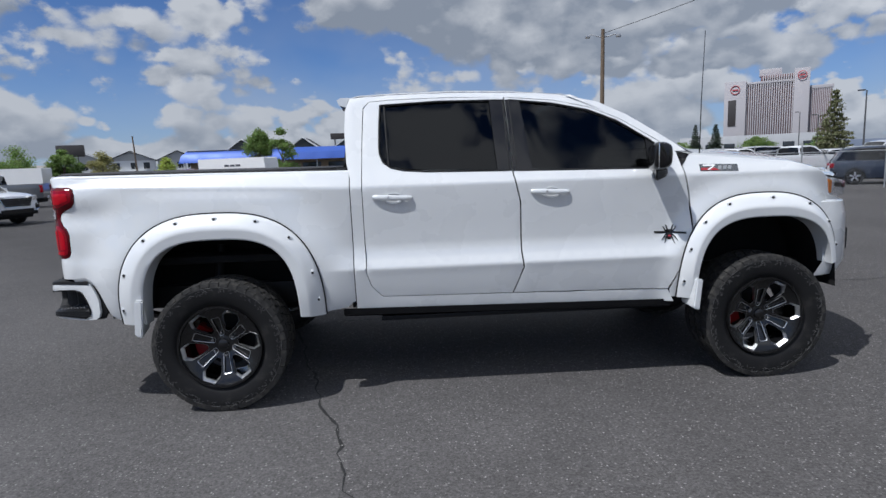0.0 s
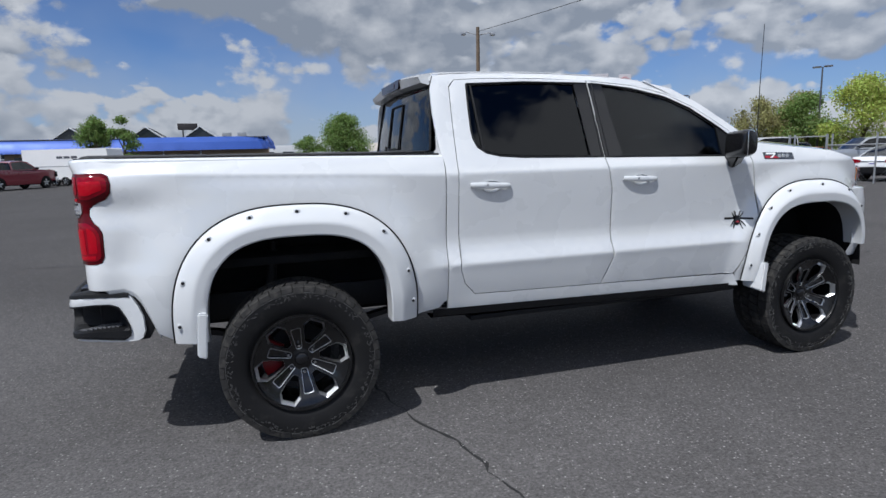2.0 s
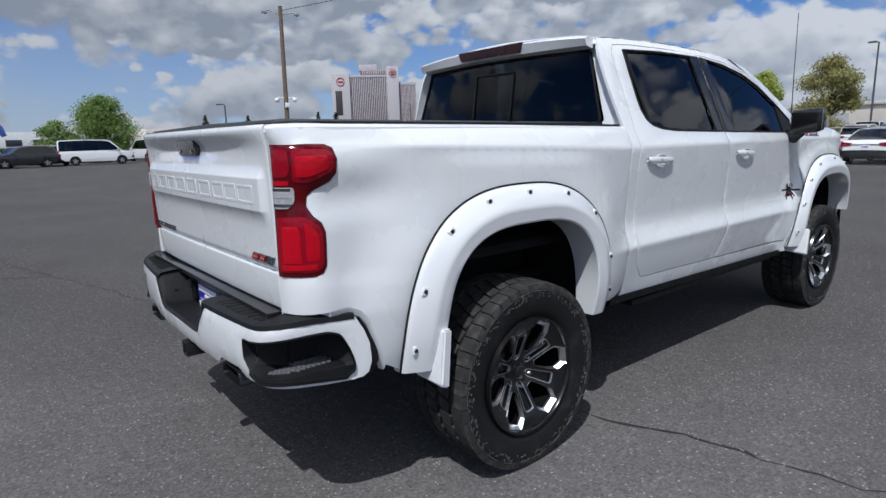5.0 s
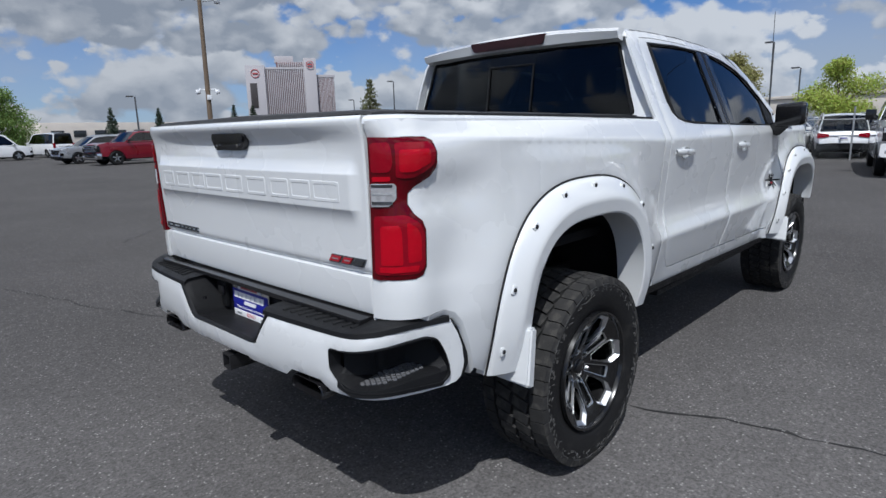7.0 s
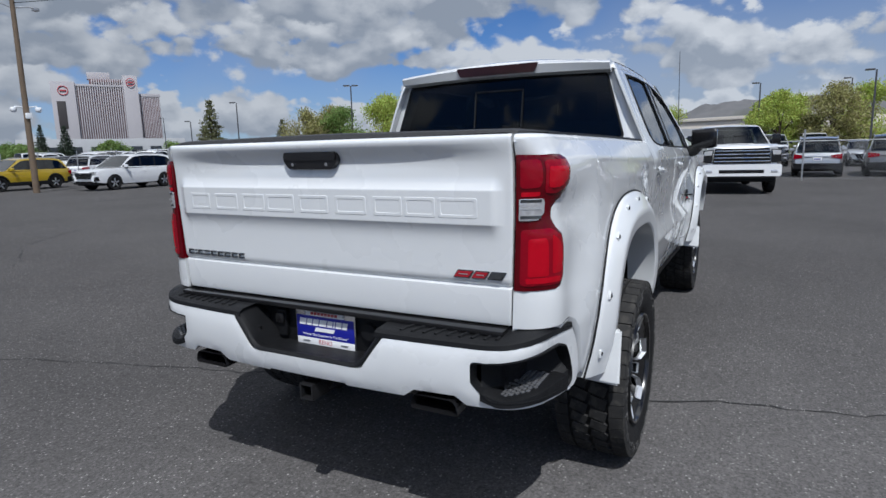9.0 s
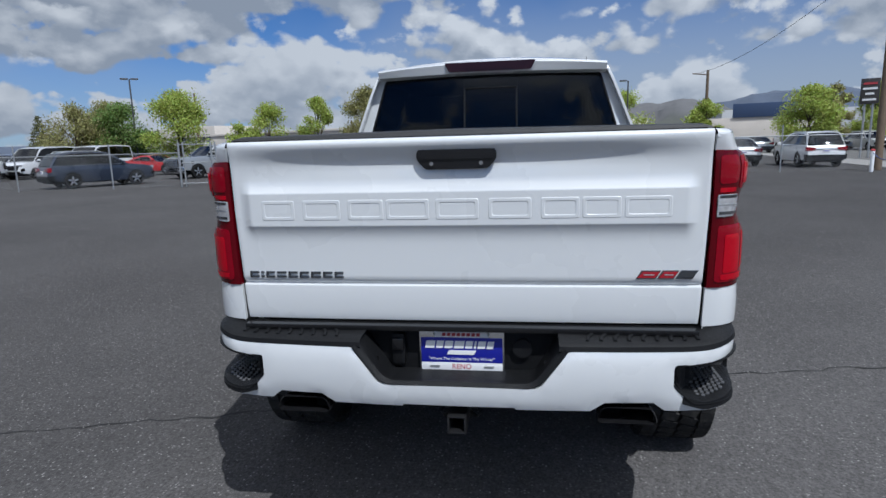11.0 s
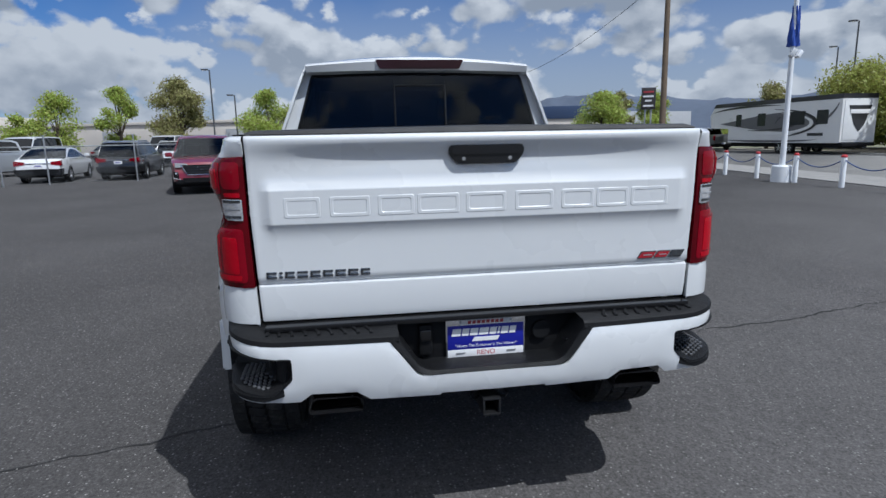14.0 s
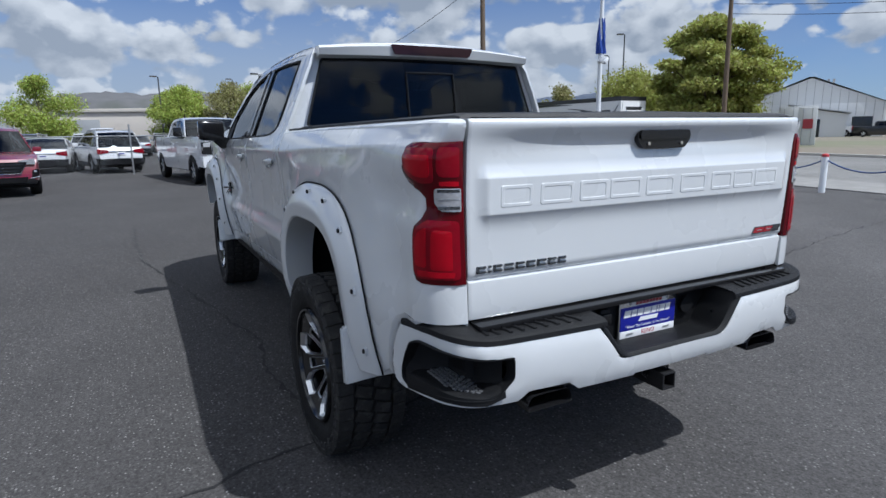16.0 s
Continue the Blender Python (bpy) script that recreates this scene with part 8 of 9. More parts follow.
# white floodlight pole with a furled blue banner
fp = thing("flood_pole", "white floodlight pole with a furled blue banner on a round base", "lamp post", spot(13.3, -12.85, 0))
base_bm = lathe([(0.0, 0.52), (0.25, 0.52), (0.285, 0.48), (0.30, 0.0), (0.0, 0.0)], 24)
bmesh.ops.rotate(base_bm, cent=(0, 0, 0), matrix=Matrix.Rotation(radians(90), 3, "X"), verts=base_bm.verts)
part("pole_base", base_bm, POLE_WHITE, fp)
part("mast", tube([(0, 0, 0.5), (0, 0, 3.7), (0, 0, 8.2)], [0.085, 0.075, 0.055], 12), POLE_WHITE, fp)
for s, tn in ((-1, -30), (1, 10)):
    fl = part("flood_lamp", box((-0.17, -0.06, -0.10), (0.17, 0.06, 0.13), 0.02), POLE_WHITE, fp)
    fl.matrix_basis = pose(s * 0.12 - 0.08, -0.16 + 0.30 * (s < 0), 3.82, 35, 0, tn)
    part("lamp_lens", box((-0.14, -0.072, -0.08), (0.14, -0.06, 0.10), 0.004), LENS_CLEAR, fl)
rows = []
for f in np.linspace(0, 1, 12):
    z = 4.05 + 1.15 * f
    rr = 0.15 * (1 - 0.42 * f)
    rows.append([(0.02 + rr * (1 + 0.30 * math.cos(5 * a + 6 * f)) * math.cos(a), rr * (1 + 0.30 * math.cos(5 * a + 6 * f)) * math.sin(a) - 0.03, z) for a in np.linspace(0, 2 * math.pi, 20, endpoint=False)])
part("banner", loft(rows, closed=True, cap=True), FLAG, fp, "furled blue banner")

# white posts with red caps and a blue rope
post = thing("rope_post", "white steel post with a red cap carrying a blue rope", "bollard", None, "rope posts")
pb = lathe([(0.0, 0.83), (0.068, 0.83), (0.072, 0.82), (0.072, 0.0), (0.0, 0.0)], 16)
bmesh.ops.rotate(pb, cent=(0, 0, 0), matrix=Matrix.Rotation(radians(90), 3, "X"), verts=pb.verts)
part("shaft", pb, POLE_WHITE, post)
cb = lathe([(0.0, 0.905), (0.045, 0.897), (0.075, 0.87), (0.079, 0.825), (0.0, 0.825)], 16)
bmesh.ops.rotate(cb, cent=(0, 0, 0), matrix=Matrix.Rotation(radians(90), 3, "X"), verts=cb.verts)
part("cap", cb, CAP_RED, post, "red painted cap")
spots_p = [(5.25 + 1.92 * k, -12.42 - 0.150 * k) for k in range(-4, 10)]
for k, (x, y) in enumerate(spots_p):
    if k == 0:
        post.matrix_basis = spot(x, y, 0)
    else:
        copy_thing(post, spot(x, y, 30 * k))
for (x0, y0), (x1, y1) in zip(spots_p, spots_p[1:]):
    pts = [Vector((x0, y0, 0.775)).lerp(Vector((x1, y1, 0.775)), f) - Vector((0, 0, 0.26 * 4 * f * (1 - f))) for f in np.linspace(0, 1, 13)]
    tagged(link("rope", tube(pts, 0.017, 6), ROPE), "sagging blue rope between white posts", "rope", "ropes between posts")

# ---- chain-link fence ----
FENCE = [(15.5, 46.0), (16.6, 40.0), (17.8, 34.0), (18.8, 28.0), (19.8, 22.0), (20.6, 18.0), (21.15, 15.05), (21.75, 13.85), (22.4, 12.3), (23.6, 9.4), (24.0, 5.6), (24.1, 1.7), (23.7, -3.1), (23.7, -7.2), (23.6, -10.8), (23.45, -14.2)]
fence = thing("chain_link_fence", "galvanised chain-link fence with steel posts behind the lot", "fence")
WIRE = material("galvanised_wire", (0.40, 0.41, 0.42), 0.5, 0.6, 0.1, 9, 100)
wire = bmesh.new()
for k, ((x0, y0), (x1, y1)) in enumerate(zip(FENCE, FENCE[1:])):
    gate = k == 6
    a, b = Vector((x0, y0, 0)), Vector((x1, y1, 0))
    ln = (b - a).length
    n = max(1, round(ln / 3.0))
    for j in range(n):
        q = a.lerp(b, j / n)
        part("post", tube([(q.x, q.y, 0), (q.x, q.y, 1.95)], 0.045 if k in (6, 7) and j == 0 else 0.032, 8), STEEL, fence)
        if k in (6, 7) and j == 0:
            part("post", tube([(q.x + 0.12, q.y - 0.14, 0), (q.x + 0.12, q.y - 0.14, 1.95)], 0.035, 8), STEEL, fence)
    part("top_rail", tube([a + Vector((0, 0, 1.5 if not gate else 1.86)), b + Vector((0, 0, 1.5 if not gate else 1.86))], 0.022, 6), STEEL, fence)
    if gate:
        for z in (0.14, 1.05):
            part("gate_rail", tube([a + Vector((0, 0, z)), b + Vector((0, 0, z))], 0.022, 6), STEEL, fence)
    if gate:
        continue
    u = (b - a).normalized()
    side = u.cross(Vector((0, 0, 1)))
    step, hgt = 0.10, 1.48
    m = int(ln / step)
    for j in range(m):
        for sgn in (-1, 1):
            s0 = a + u * (j * step)
            s1 = s0 + u * (sgn * hgt * 0.72)
            if not 0 <= (s1 - a).dot(u) <= ln:
                continue
            w = 0.0024
            v = [wire.verts.new(p) for p in (s0 + Vector((0, 0, 0.03)) - u * w, s0 + Vector((0, 0, 0.03)) + u * w, s1 + Vector((0, 0, hgt)) + u * w, s1 + Vector((0, 0, hgt)) - u * w)]
            wire.faces.new(v)
part("wire_mesh", wire, WIRE, fence, "", 0)["kind"] = "stuff"

# ---- buildings ----
STUCCO = material("beige_stucco", (0.64, 0.585, 0.52), 0.9, 0, 0.08, 0.4, 8, 0.2)
GREY_WALL = material("grey_siding", (0.40, 0.41, 0.42), 0.85, 0, 0.1, 0.5, 10, 0.2)
WHITE_WALL = material("white_siding", (0.68, 0.69, 0.69), 0.7, 0, 0.06, 0.5, 12, 0.2)
SHINGLE = material("dark_shingles", (0.05, 0.052, 0.058), 0.9, 0, 0.2, 2, 30, 0.4)
BLUE_ROOF = material("blue_metal_roof", (0.030, 0.085, 0.36), 0.45, 0.2, 0.12, 0.6, 12, 0.2)
TAN_BRICK = material("tan_block_wall", (0.36, 0.26, 0.17), 0.9, 0, 0.12, 1.5, 10, 0.3)
BLUE_WALL = material("dark_blue_wall", (0.03, 0.055, 0.12), 0.7, 0, 0.1, 0.6, 12, 0.2)
WINDOW_DARK = material("dark_window", (0.03, 0.035, 0.04), 0.12, 0, 0.2, 3, 40)
SIGN_DARK = material("dark_sign_face", (0.04, 0.035, 0.035), 0.5, 0, 0.2, 3, 30)
PINK_GLASS = material("rose_tower_glass", (0.20, 0.12, 0.12), 0.25, 0.2, 0.18, 0.05, 0.6)
# tower white greyed down, distance haze put into the wall colour
TOWER_WHITE = material("white_tower_concrete", (0.40, 0.385, 0.40), 0.8, 0, 0.05, 0.02, 0.5)
PRINT_DARK = material("dark_sign_print", (0.06, 0.065, 0.08), 0.6, 0, 0.1, 5, 30)


def building(name, label, category, m):
    return thing(name, label, category, m)


# apartments with gabled roofs
apt = building("apartment_building", "two-storey pale grey apartments with dark gabled roofs", "apartment building", spot(-54.6, 120.6, 22))
for k, (x, w, y) in enumerate(((-9.5, 8.0, 0.0), (-1.0, 8.5, -1.2), (7.5, 7.5, 0.6))):
    part("wall", box((x - w / 2, y - 4, 0), (x + w / 2, y + 4, 4.6), 0.02), WHITE_WALL if k == 1 else GREY_WALL, apt)
    rows = [[(x - w / 2 - 0.5, yy, 4.5), (x, yy, 6.5), (x + w / 2 + 0.5, yy, 4.5)] for yy in (y - 4.5, y + 4.5)]
    rf = part("roof", loft(rows), SHINGLE, apt)
    part("gable", prism([(x - w / 2, 4.55), (x + w / 2, 4.55), (x, 6.3)], y - 4.02, y - 3.9), GREY_WALL, apt)
    for zz in (0.9, 2.9):
        for xx in (-0.30, 0.05, 0.32):
            wn = part("window", box((x + xx * w - 0.55, y - 4.06, zz), (x + xx * w + 0.55, y - 3.95, zz + 1.25), 0.01), WINDOW_DARK, apt)
            part("sill", box((x + xx * w - 0.65, y - 4.12, zz - 0.08), (x + xx * w + 0.65, y - 3.95, zz), 0.01), WHITE_WALL, wn)
    part("balcony", box((x - w * 0.30, y - 5.0, 2.35), (x + w * 0.30, y - 4.0, 2.55), 0.02), WHITE_WALL, apt)
    for q in range(9):
        part("baluster", box((x - w * 0.30 + q * w * 0.075 - 0.03, y - 5.0, 2.55), (x - w * 0.30 + q * w * 0.075 + 0.03, y - 4.94, 3.3)), WHITE_WALL, apt)

# store with a blue metal roof and small gables
st = building("store", "low store with a blue metal fascia roof and glazed gables", "store", spot(-14.0, 83.0, 0))
part("wall", box((-15, -4, 0), (15.5, 8, 3.2), 0.02), TAN_BRICK, st)
fas = bmesh.new()
rows = []
for x, y in ((-16.2, 8), (-16.2, -5.0), (-1.0, -5.0), (-0.4, -5.8), (9.5, -5.8), (14.6, -5.0), (16.4, -3.0), (16.4, 8)):
    rows.append([(x, y, 3.0), (x * 0.985, y * 0.97 + 0.2, 4.0), (x * 0.95, y * 0.86 + 0.6, 4.7)])
add_loft(fas, rows)
rf = part("roof", fas, BLUE_ROOF, st)
part("roof_deck", box((-15.3, -4.0, 4.55), (15.4, 8, 4.68), 0.02), SHINGLE, st)
for q in range(64):
    x = -16 + 32.3 * q / 63
    part("roof_seam", tube([(x, -5.05 if x < -1 else -5.85 if x < 9.5 else -5.85 + (x - 9.5) * 0.15, 3.02), (x * 0.95, -3.75 if x < -1 else -4.4 + 0.05 * max(0, x - 9.5), 4.72)], 0.03, 4, False), BLUE_ROOF, rf)
for x in (-8.0, 0.5, 7.0):
    part("gable_roof", loft([[(x - 2.2, yy, 4.6), (x, yy, 6.1), (x + 2.2, yy, 4.6)] for yy in (-3.2, 3.5)]), SHINGLE, st)
    part("gable_glass", prism([(x - 1.9, 4.65), (x + 1.9, 4.65), (x, 5.95)], -3.1, -3.0), WINDOW_DARK, st)
    for s in (-1, 1):
        part("gable_trim", tube([(x + s * 2.2, -3.25, 4.6), (x, -3.25, 6.1)], 0.09, 4), WHITE_WALL, st)
for q in range(6):
    part("shop_window", box((-14 + 3.6 * q, -4.05, 0.5), (-11.4 + 3.6 * q, -3.95, 2.6), 0.02), WINDOW_DARK, st)
    part("porch_post", tube([(-15 + 4.4 * q, -5.2, 0), (-15 + 4.4 * q, -5.2, 3.0)], 0.09, 8), WHITE_WALL, st)
for x in (9.5, 11.5):
    part("roof_vent", box((x, 0, 4.6), (x + 1.2, 1.2, 5.4), 0.05), STEEL, st)

# tall sign on two legs
for x, y, z, w, label in ((-9.2, 87.0, 6.9, 2.6, "dark store sign on two tall legs"), (-57.0, 101.0, 7.2, 4.4, "dark roadside sign on two legs")):
    sg = building("road_sign", label, "sign", spot(x, y, 10))
    part("sign_face", box((-w / 2, -0.15, z - 0.9 if w < 3 else z - 2.0), (w / 2, 0.15, z), 0.03), SIGN_DARK, sg)
    for s in (-0.25, 0.25):
        part("leg", tube([(s * w, 0, 0), (s * w, 0, z - 0.5)], 0.10, 8), POLE_DARK, sg)

# long beige warehouse with a plain dark name panel
wh = building("warehouse", "long low beige warehouse with a flat roof", "warehouse", spot(108.0, 42.0, 66))
part("wall", box((-62, -9, 0), (62, 9, 4.3), 0.05), STUCCO, wh)
part("parapet", box((-62.2, 8.8, 4.3), (62.2, 9.2, 4.7), 0.03), STUCCO, wh)
for s in (1,):
    y = 9.06
    for k in range(6):
        part("name_bar", box((18.0 + 1.55 * k, y, 3.7), (19.2 + 1.55 * k, y + 0.12, 4.8), 0.02), PRINT_DARK, wh)
    part("name_bar", box((20.5, y, 2.9), (23.5, y + 0.12, 3.3), 0.02), PRINT_DARK, wh)
    for k in range(10):
        part("loading_door", box((-56 + 11 * k, y, 0.0), (-52.5 + 11 * k, y + 0.08, 3.4), 0.02), GREY_WALL, wh)

bw = building("blue_shop", "low shop with a dark blue block and a pale wall", "shop", spot(92.0, -35.5, -20))
part("wall", box((-3, -8, 0), (3, 8, 4.2), 0.03), STUCCO, bw)
part("blue_block", box((-3.2, -3.5, 4.2), (3, 4.5, 6.2), 0.03), BLUE_WALL, bw)
part("window", box((-3.1, -6.5, 1.0), (-2.9, -4.2, 2.6), 0.02), WINDOW_DARK, bw)

w2 = building("storage_shed", "white metal shed with a low pitched roof and a lean-to", "shed", spot(50.4, -87.7, 30.7))
part("wall", box((-8.5, -14, 0), (8.5, 9, 4.4), 0.03), WHITE_WALL, w2)
part("roof", loft([[(-8.9, yy, 4.3), (-0.3, yy, 7.9), (0.3, yy, 7.9), (8.9, yy, 4.3)] for yy in (-14.3, 9.3)]), GREY_WALL, w2)
part("gable", prism([(-8.5, 4.38), (8.5, 4.38), (0, 7.75)], 8.9, 9.02), WHITE_WALL, w2)
lean = part("lean_to", prism([(-4.2, 0), (2.2, 0), (2.2, 4.0), (-4.2, 2.9)], 9.03, 14.0), WHITE_WALL, w2)
part("lean_to_roof", prism([(-4.6, 2.95), (2.3, 4.13), (2.3, 4.25), (-4.6, 3.07)], 9.03, 14.3), GREY_WALL, w2)
part("shed_door", box((-1.4, 13.98, 0), (-0.2, 14.06, 2.3), 0.02), WINDOW_DARK, lean)
part("shed_door", box((-7.2, 8.98, 0), (-5.0, 9.08, 2.6), 0.02), WINDOW_DARK, w2)
for xx in (-2.6, -2.0):
    part("roof_vent", tube([(xx, 6.0, 6.6), (xx, 6.0, 7.7)], 0.16, 8), STEEL, w2)
for xx in np.linspace(-8.2, 8.2, 18):
    zz = 7.7 - abs(xx) * 0.4
    part("siding_seam", box((xx - 0.03, 9.0, 0.1), (xx + 0.03, 9.035, zz - 0.1)), GREY_WALL, w2)

sgn = building("street_sign", "dark sign with plain pale bars on steel legs", "sign", spot(36.6, -20.7, -30))
part("sign_face", box((-0.10, -0.48, 3.25), (0.10, 0.48, 4.75), 0.02), SIGN_DARK, sgn)
for k, (z, w, m_) in enumerate(((4.45, 0.34, PRINT_RED), (4.15, 0.36, PRINT_WHITE), (3.85, 0.22, PRINT_WHITE), (3.5, 0.34, PRINT_WHITE))):
    part("print_bar", box((-0.12, -w, z - 0.06), (-0.10, w, z + 0.06)), m_, sgn)
for s in (-0.2, 0.2):
    part("leg", tube([(0, s, 0), (0, s, 3.3)], 0.06, 8), STEEL, sgn)

# hotel tower on the skyline
tw = building("hotel_tower", "tall hotel tower with white ribs and rose glass", "hotel", spot(486.0, 752.0, -33))
part("end_wall", box((-62, -14, 0), (-36, 14, 96), 0.3), TOWER_WHITE, tw)
part("screen", box((-57.0, -14.6, 38), (-47.5, -13.9, 72), 0.2), SIGN_DARK, tw, "dark advertising screen")
part("glass_block", box((-36, -8, 0), (18, 12, 93), 0.3), PINK_GLASS, tw)
part("glass_block", box((-20, -6, 93), (18, 12, 101), 0.3), PINK_GLASS, tw)
for k in range(21):
    x = -35.0 + 52.0 * k / 20
    part("rib", box((x - 0.62, -10.5, 0), (x + 0.62, -7.8, 94 if k < 7 else 101), 0.1), TOWER_WHITE, tw)
part("cornice", box((-36, -10.8, 91), (18, -7.8, 93.5), 0.2), TOWER_WHITE, tw)
part("core_tower", box((18, -13, 0), (35, 12, 106), 0.3), TOWER_WHITE, tw)
part("roof_block", box((-22, 0, 101), (4, 12, 110), 0.3), TOWER_WHITE, tw)
part("side_wing", box((35, -4, 0), (60, 12, 82), 0.3), PINK_GLASS, tw)
for k in range(13):
    x = 36.0 + 23.0 * k / 12
    part("rib", box((x - 0.45, -5.4, 0), (x + 0.45, -3.8, 82), 0.1), TOWER_WHITE, tw)
part("wing_cornice", box((35, -5.6, 80), (61, -3.8, 84), 0.2), TOWER_WHITE, tw)
for k in range(1, 26):
    part("floor_line", box((-36, -8.4, 3.6 * k - 0.25), (18, -7.9, 3.6 * k + 0.25)), PINK_GLASS, tw)
for x, z, r in ((-49.0, 85, 5.4), (26.5, 97, 4.8)):
    ring = [Vector((x + r * math.cos(a), -14.6, z + r * math.sin(a))) for a in np.linspace(0, 2 * math.pi, 25)]
    part("round_mark", tube(ring, 0.45, 6, False), PRINT_RED, tw)
    part("round_mark_bar", box((x - r * 0.65, -15.0, z - 0.9), (x + r * 0.65, -14.2, z + 0.9), 0.2), PRINT_RED, tw)

# low far roofs on the skyline
for k, (x, y, w, h, tn) in enumerate(((60, 190, 46, 6.0, 10), (150, 240, 60, 9.0, -30), (20, 230, 60, 6.5, 10), (190, 120, 70, 9, 60), (180, -80, 60, 8.5, 100), (120, -110, 50, 6.5, 120), (-150, 250, 60, 7, 20))):
    fb = building("far_building", "pale flat-roofed building on the skyline", "building", spot(x, y, tn))
    part("wall", box((-w / 2, -8, 0), (w / 2, 8, h), 0.05), (STUCCO, GREY_WALL, WHITE_WALL)[k % 3], fb)
    for q in range(8):
        part("window", box((-w * 0.45 + q * w * 0.12, -8.1, h * 0.35), (-w * 0.45 + q * w * 0.12 + w * 0.07, -7.95, h * 0.65), 0.02), WINDOW_DARK, fb)

# ---- travel trailer, its pickup, box trailer, street clutter ----
RV_BODY = material("trailer_fibreglass", (0.74, 0.74, 0.73), 0.35, 0, 0.04, 1, 60, 0, 0.4)
RV_DARK = material("trailer_dark_graphics", (0.025, 0.025, 0.028), 0.35, 0, 0.1, 2, 60, 0, 0.3)
RV_GREY = material("trailer_grey_graphics", (0.12, 0.12, 0.13), 0.35, 0, 0.1, 2, 60, 0, 0.3)
rv = thing("travel_trailer", "large grey and white travel trailer with swooping dark graphics", "trailer", spot(34.96, -30.8, 1.0))
L_RV, H0, H1 = 11.2, 0.75, 3.75
line = rounded([(-L_RV / 2, H0), (L_RV / 2 - 0.5, H0), (L_RV / 2 - 0.5, 1.8), (L_RV / 2 + 1.7, 1.9), (L_RV / 2 + 1.9, 2.8), (L_RV / 2 + 1.2, H1), (-L_RV / 2, H1)], 0.12)
part("body", prism(line, -1.25, 1.25), RV_BODY, rv)
part("roof_cap", prism([(-L_RV / 2 - 0.01, H1 - 0.28), (L_RV / 2 + 1.5, H1 - 0.28), (L_RV / 2 + 1.2, H1 + 0.02), (-L_RV / 2 - 0.01, H1 + 0.02)], -1.265, 1.265), RV_DARK, rv)
for s in (-1, 1):
    for x0, w in ((-4.6, 0.9), (-2.7, 1.3), (1.0, 0.8), (3.6, 0.6)):
        part("window", prism(rounded([(x0, 1.95), (x0 + w, 1.95), (x0 + w, 2.85), (x0, 2.85)], 0.08), s * 1.25, s * 1.282), WINDOW_DARK, rv)
    for x in (-1.4, -0.4):
        w_ = new("wheel")
        w_.parent = rv
        w_.matrix_basis = Matrix.Translation((x, s * 1.08, 0.38)) @ (Matrix.Rotation(math.pi, 4, "Z") if s > 0 else Matrix.Identity(4)) @ Matrix.Diagonal((0.38, 0.36, 0.38, 1))
        for nm, me in WHEEL_PIECES:
            o = new(nm.split(".")[0], me)
            o.parent = w_
def swoosh(cx, cz, rx, rz, a0, a1, w, mat, y0):
    """A curved stripe of the trailer's graphics, tapering to both ends."""
    outer, inner = [], []
    for f in np.linspace(0, 1, 25):
        a = radians(a0 + (a1 - a0) * f)
        g = w * math.sin(math.pi * (0.04 + 0.92 * f))
        outer.append((cx + (rx + g) * math.cos(a), cz + (rz + g * 0.6) * math.sin(a)))
        inner.append((cx + (rx - g) * math.cos(a), cz + (rz - g * 0.6) * math.sin(a)))
    return part("graphic_stripe", prism(outer + inner[::-1], y0 - 0.006, y0 + 0.006), mat, rv)


for sd in (-1, 1):
    yy = sd * 1.266
    # a broad grey sweep that opens toward the rear, ringed in white and edged in black
    sweep = []
    for f in np.linspace(0, 1, 30):
        a = radians(-168 + 336 * f)
        sweep.append((1.4 + 5.0 * -math.cos(a) * (1 if math.cos(a) > 0 else 0.95), 2.18 + 0.98 * math.sin(a) * (0.55 + 0.45 * math.cos(a))))
    part("graphic_field", prism(sweep, yy - 0.003, yy + 0.003), RV_GREY, rv)
    swoosh(0.9, 2.10, 4.5, 0.98, 100, 262, 0.15, RV_DARK, yy + sd * 0.003)
    swoosh(0.9, 2.06, 4.2, 0.74, 110, 300, 0.17, RV_BODY, yy + sd * 0.006)
    swoosh(1.6, 2.10, 3.5, 0.48, 120, 290, 0.12, RV_DARK, yy + sd * 0.009)
    swoosh(2.6, 1.55, 4.6, 0.52, 185, 300, 0.12, RV_BODY, yy + sd * 0.006)
    swoosh(2.2, 2.9, 5.2, 0.50, 20, 120, 0.13, RV_DARK, yy + sd * 0.003)
    swoosh(-3.0, 4.2, 2.6, 2.3, 205, 300, 0.14, RV_GREY, yy + sd * 0.003)
    swoosh(1.0, 1.02, 4.8, 0.16, 180, 350, 0.12, RV_GREY, yy + sd * 0.003)
    part("name_bar", box((-4.3, yy - 0.004, 1.22), (-3.0, yy + 0.004, 1.40)), RV_DARK, rv)
part("rear_panel", box((-L_RV / 2 - 0.03, -1.10, 0.95), (-L_RV / 2, 1.10, 3.40), 0.03), WHITE_WALL, rv)
part("rear_mark", prism([(-0.80, 3.05), (0.80, 3.05), (0.35, 1.85), (0.0, 1.45), (-0.35, 1.85)], -L_RV / 2 - 0.06, -L_RV / 2 - 0.028, "yz"), RV_DARK, rv)
part("rear_mark_bar", box((-L_RV / 2 - 0.08, -0.70, 2.55), (-L_RV / 2 - 0.05, 0.70, 2.80), 0.01), PRINT_WHITE, rv)
part("rear_bumper", box((-L_RV / 2 - 0.18, -1.15, 0.55), (-L_RV / 2 + 0.1, 1.15, 0.75), 0.02), PLASTIC, rv)
part("underbelly", box((-L_RV / 2 + 0.2, -1.0, 0.45), (L_RV / 2 - 0.6, 1.0, 0.8), 0.03), LINER, rv)
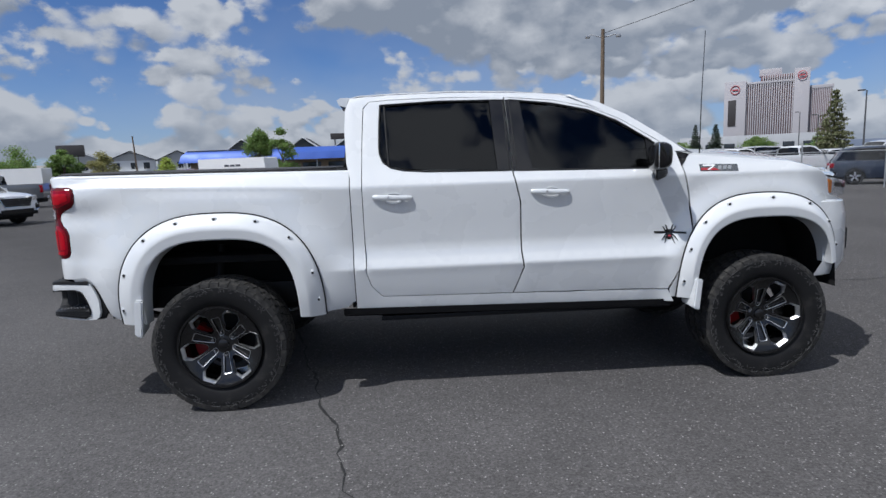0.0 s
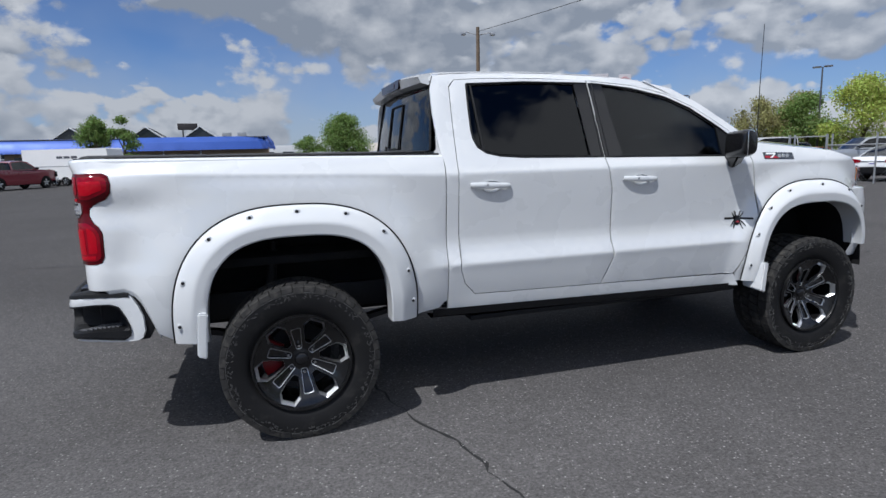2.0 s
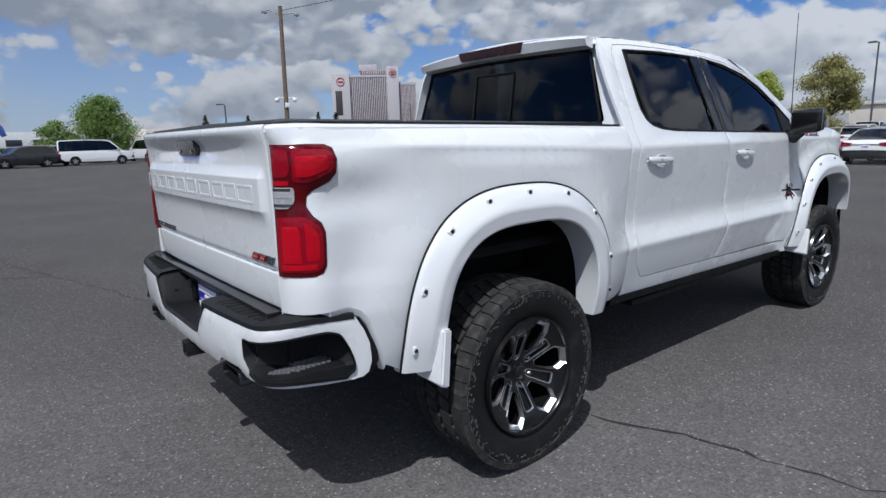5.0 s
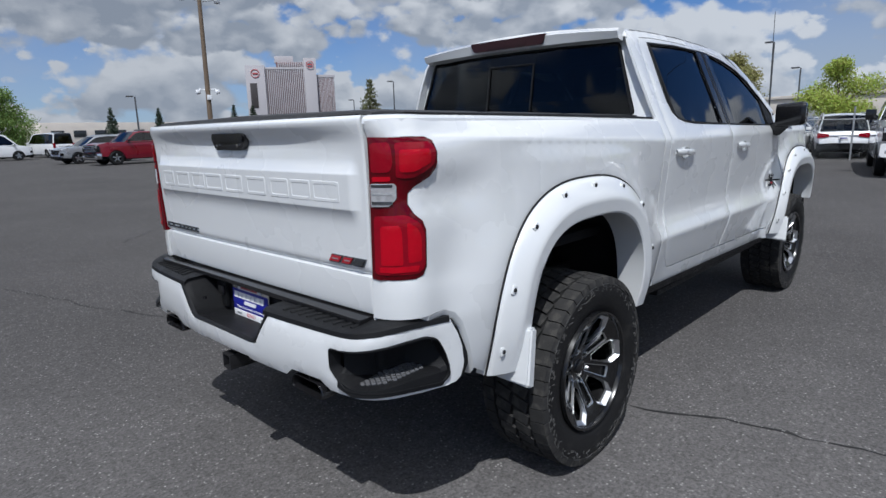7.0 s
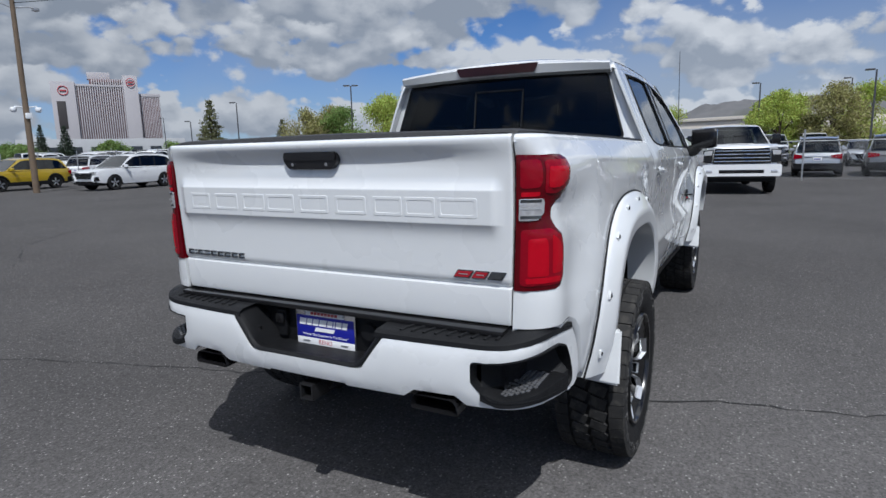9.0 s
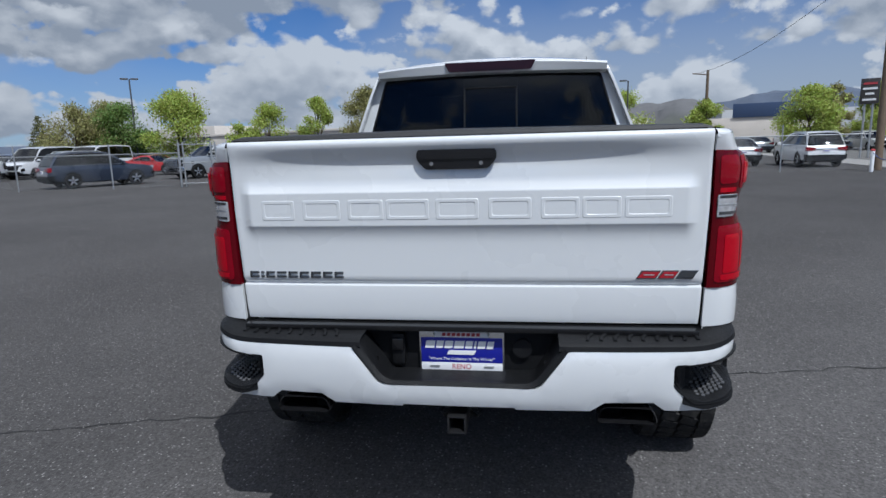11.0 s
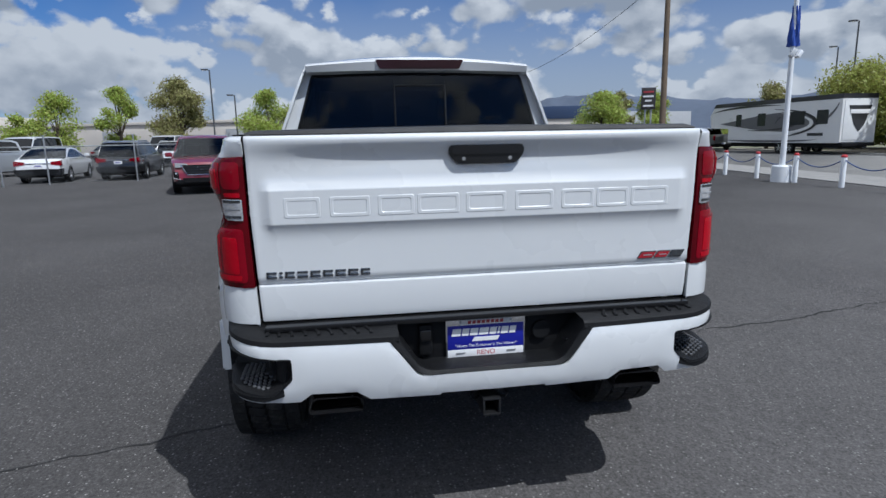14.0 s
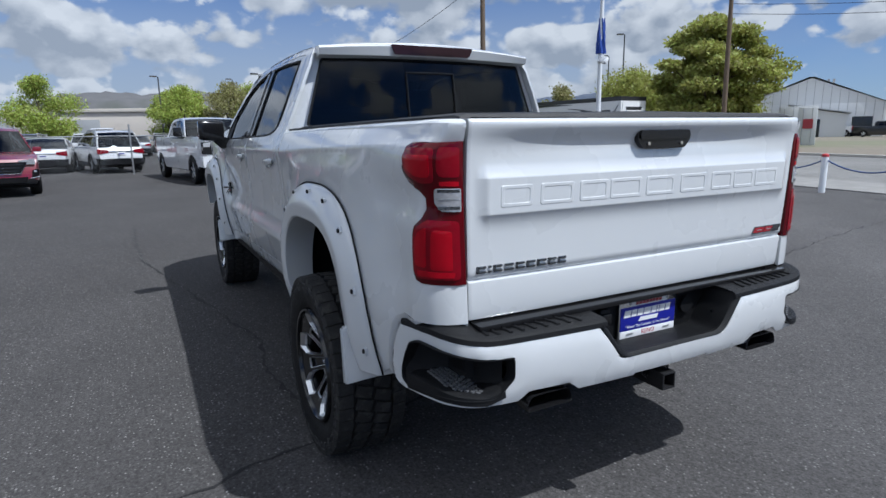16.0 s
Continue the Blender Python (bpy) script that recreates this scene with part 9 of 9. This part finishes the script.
make_car("pickup", "dark grey pickup hitched to the travel trailer", "pickup truck", CAR_GREY, "pickup", 6.0, 2.05, 1.98, spot(46.2, -31.7, -7.4), "", 0.06)

bt = thing("box_trailer", "white enclosed cargo trailer with two axles", "trailer", spot(-13.6, 47.6, -18))
part("body", prism(rounded([(-3.2, 0.5), (3.0, 0.5), (3.4, 1.2), (3.2, 2.75), (-3.2, 2.75)], 0.1), -1.1, 1.1), RV_BODY, bt)
part("side_seam", box((-3.2, -1.112, 1.45), (3.35, -1.10, 1.50)), STEEL, bt)
for k in range(3):
    part("name_bar", box((-0.6 + 0.55 * k, -1.115, 2.05), (-0.15 + 0.55 * k, -1.10, 2.22)), PRINT_DARK, bt)
for s in (-1, 1):
    for x in (-0.9, -0.1):
        w_ = new("wheel")
        w_.parent = bt
        w_.matrix_basis = Matrix.Translation((x, s * 1.05, 0.34)) @ (Matrix.Rotation(math.pi, 4, "Z") if s > 0 else Matrix.Identity(4)) @ Matrix.Diagonal((0.34, 0.34, 0.34, 1))
        for nm, me in WHEEL_PIECES:
            o = new(nm.split(".")[0], me)
            o.parent = w_
part("tongue", tube([(3.2, -0.6, 0.5), (4.6, 0, 0.48), (3.2, 0.6, 0.5)], 0.05, 6), STEEL, bt)
copy_thing(bt, spot(-40.5, 60.0, 186))

jt = thing("portable_toilet", "grey portable toilet with a pale roof across the street", "portable toilet", spot(27.3, -40.6, -40, 0.06))
part("cabin", box((-0.6, -0.6, 0), (0.6, 0.6, 2.15), 0.04), GREY_WALL, jt)
part("roof", loft([[(x * q, y * q, z) for x, y in ((-0.66, -0.66), (0.66, -0.66), (0.66, 0.66), (-0.66, 0.66))] for q, z in ((1, 2.1), (1, 2.2), (0.7, 2.38))], closed=True, cap=True), WHITE_WALL, jt)
part("door", box((-0.42, 0.60, 0.1), (0.42, 0.63, 2.0), 0.01), SIGN_DARK, jt)
part("notice", box((-0.15, 0.63, 1.55), (0.15, 0.637, 1.80)), PRINT_WHITE, jt)
ct = thing("shipping_container", "white storage container with a red notice", "container", spot(26.4, -45.8, -57.3, 0.06))
part("box", box((-3.0, -1.25, 0.0), (3.0, 1.25, 2.9), 0.03), WHITE_WALL, ct)
for k in range(24):
    part("corrugation", box((-2.9 + 0.245 * k, 1.24, 0.15), (-2.79 + 0.245 * k, 1.28, 2.75), 0.01), WHITE_WALL, ct)
for yy in (-0.62, 0.62):
    dr = part("end_door", box((-3.05, yy - 0.58, 0.12), (-3.0, yy + 0.58, 2.78), 0.01), WHITE_WALL, ct)
    for q in (-0.3, 0.3):
        part("lock_rod", tube([(-3.08, yy + q, 0.15), (-3.08, yy + q, 2.75)], 0.02, 6), STEEL, dr)
part("notice", box((-3.12, -1.0, 1.25), (-3.09, -0.35, 1.95)), PRINT_RED, ct)
bl = thing("bin", "black wheeled bin beside the container", "bin", spot(25.2, -40.9, 0, 0.06))
part("tub", loft([[(x * q, y * q, z) for x, y in ((-0.3, -0.3), (0.3, -0.3), (0.3, 0.3), (-0.3, 0.3))] for q, z in ((0.85, 0.0), (1, 0.95))], closed=True, cap=True), PLASTIC, bl)
part("lid", box((-0.34, -0.34, 0.95), (0.34, 0.36, 1.02), 0.02), PLASTIC, bl)
gp = thing("guard_post", "yellow steel guard post", "bollard", spot(25.9, -40.3, 0, 0.06))
part("shaft", tube([(0, 0, 0), (0, 0, 1.1)], 0.08, 10), CAR_GOLD, gp)
make_car("pickup", "silver pickup parked under the shade tree", "pickup truck", CAR_SILVER, "pickup", 5.8, 2.0, 1.9, spot(29.5, -37.8, 30, 0.06), "", 0.05)
make_car("pickup", "white pickup by the sheds", "pickup truck", CAR_WHITE, "pickup", 5.8, 2.0, 1.9, spot(43.0, -80.5, 28, 0.06), "", 0.05)
make_car("pickup", "black pickup by the white sheds", "pickup truck", CAR_BLACK, "pickup", 5.9, 2.0, 1.9, spot(36.2, -79.0, 205, 0.06), "")

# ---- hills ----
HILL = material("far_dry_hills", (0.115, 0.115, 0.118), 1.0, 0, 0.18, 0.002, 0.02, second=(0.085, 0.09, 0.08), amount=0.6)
# the farther ranges carry the blue of distance haze in their colour
HILL_HAZED = material("far_blue_hills", (0.075, 0.095, 0.135), 1.0, 0, 0.15, 0.0015, 0.02)


def hills(name, label, mat, dist, a0, a1, heights, seed):
    rows = []
    rnd = random.Random(seed)
    n = 120
    for k in range(n + 1):
        f = k / n
        a = radians(a0 + (a1 - a0) * f)
        h = lerp_table(heights, f)
        h *= 1 + 0.06 * noise.noise(Vector((f * 26, seed, 0))) + 0.04 * noise.noise(Vector((f * 70, seed, 3)))
        row = []
        for j in range(7):
            g = j / 6
            d = dist * (1 + 0.22 * g) + 120 * noise.noise(Vector((f * 14, g * 3, seed)))
            row.append((d * math.cos(a), d * math.sin(a), h * math.sin(g * math.pi / 2) * (1 + 0.10 * noise.noise(Vector((f * 30, g * 4, seed + 1)))) - 4 * (j == 0)))
        rows.append(row)
    return tagged(link(name, loft(rows), mat), label, "hills", kind="structure")


hills("backdrop_hills", "dry grey-brown hills on the skyline", HILL, 2700, 26, -19, [(0, 30), (0.12, 60), (0.28, 80), (0.40, 120), (0.48, 185), (0.56, 205), (0.62, 190), (0.70, 215), (0.80, 180), (0.90, 190), (1.0, 120)], 3)
hills("backdrop_range", "haze-blue mountain range on the skyline", HILL_HAZED, 3700, 4, -62, [(0, 190), (0.16, 165), (0.26, 190), (0.36, 270), (0.42, 300), (0.50, 250), (0.58, 215), (0.66, 235), (0.76, 270), (0.85, 210), (1, 120)], 5)
hills("backdrop_low_range", "low haze-blue ridge on the skyline", HILL_HAZED, 4200, 150, 20, [(0, 40), (0.3, 70), (0.5, 55), (0.75, 70), (1, 60)], 8)
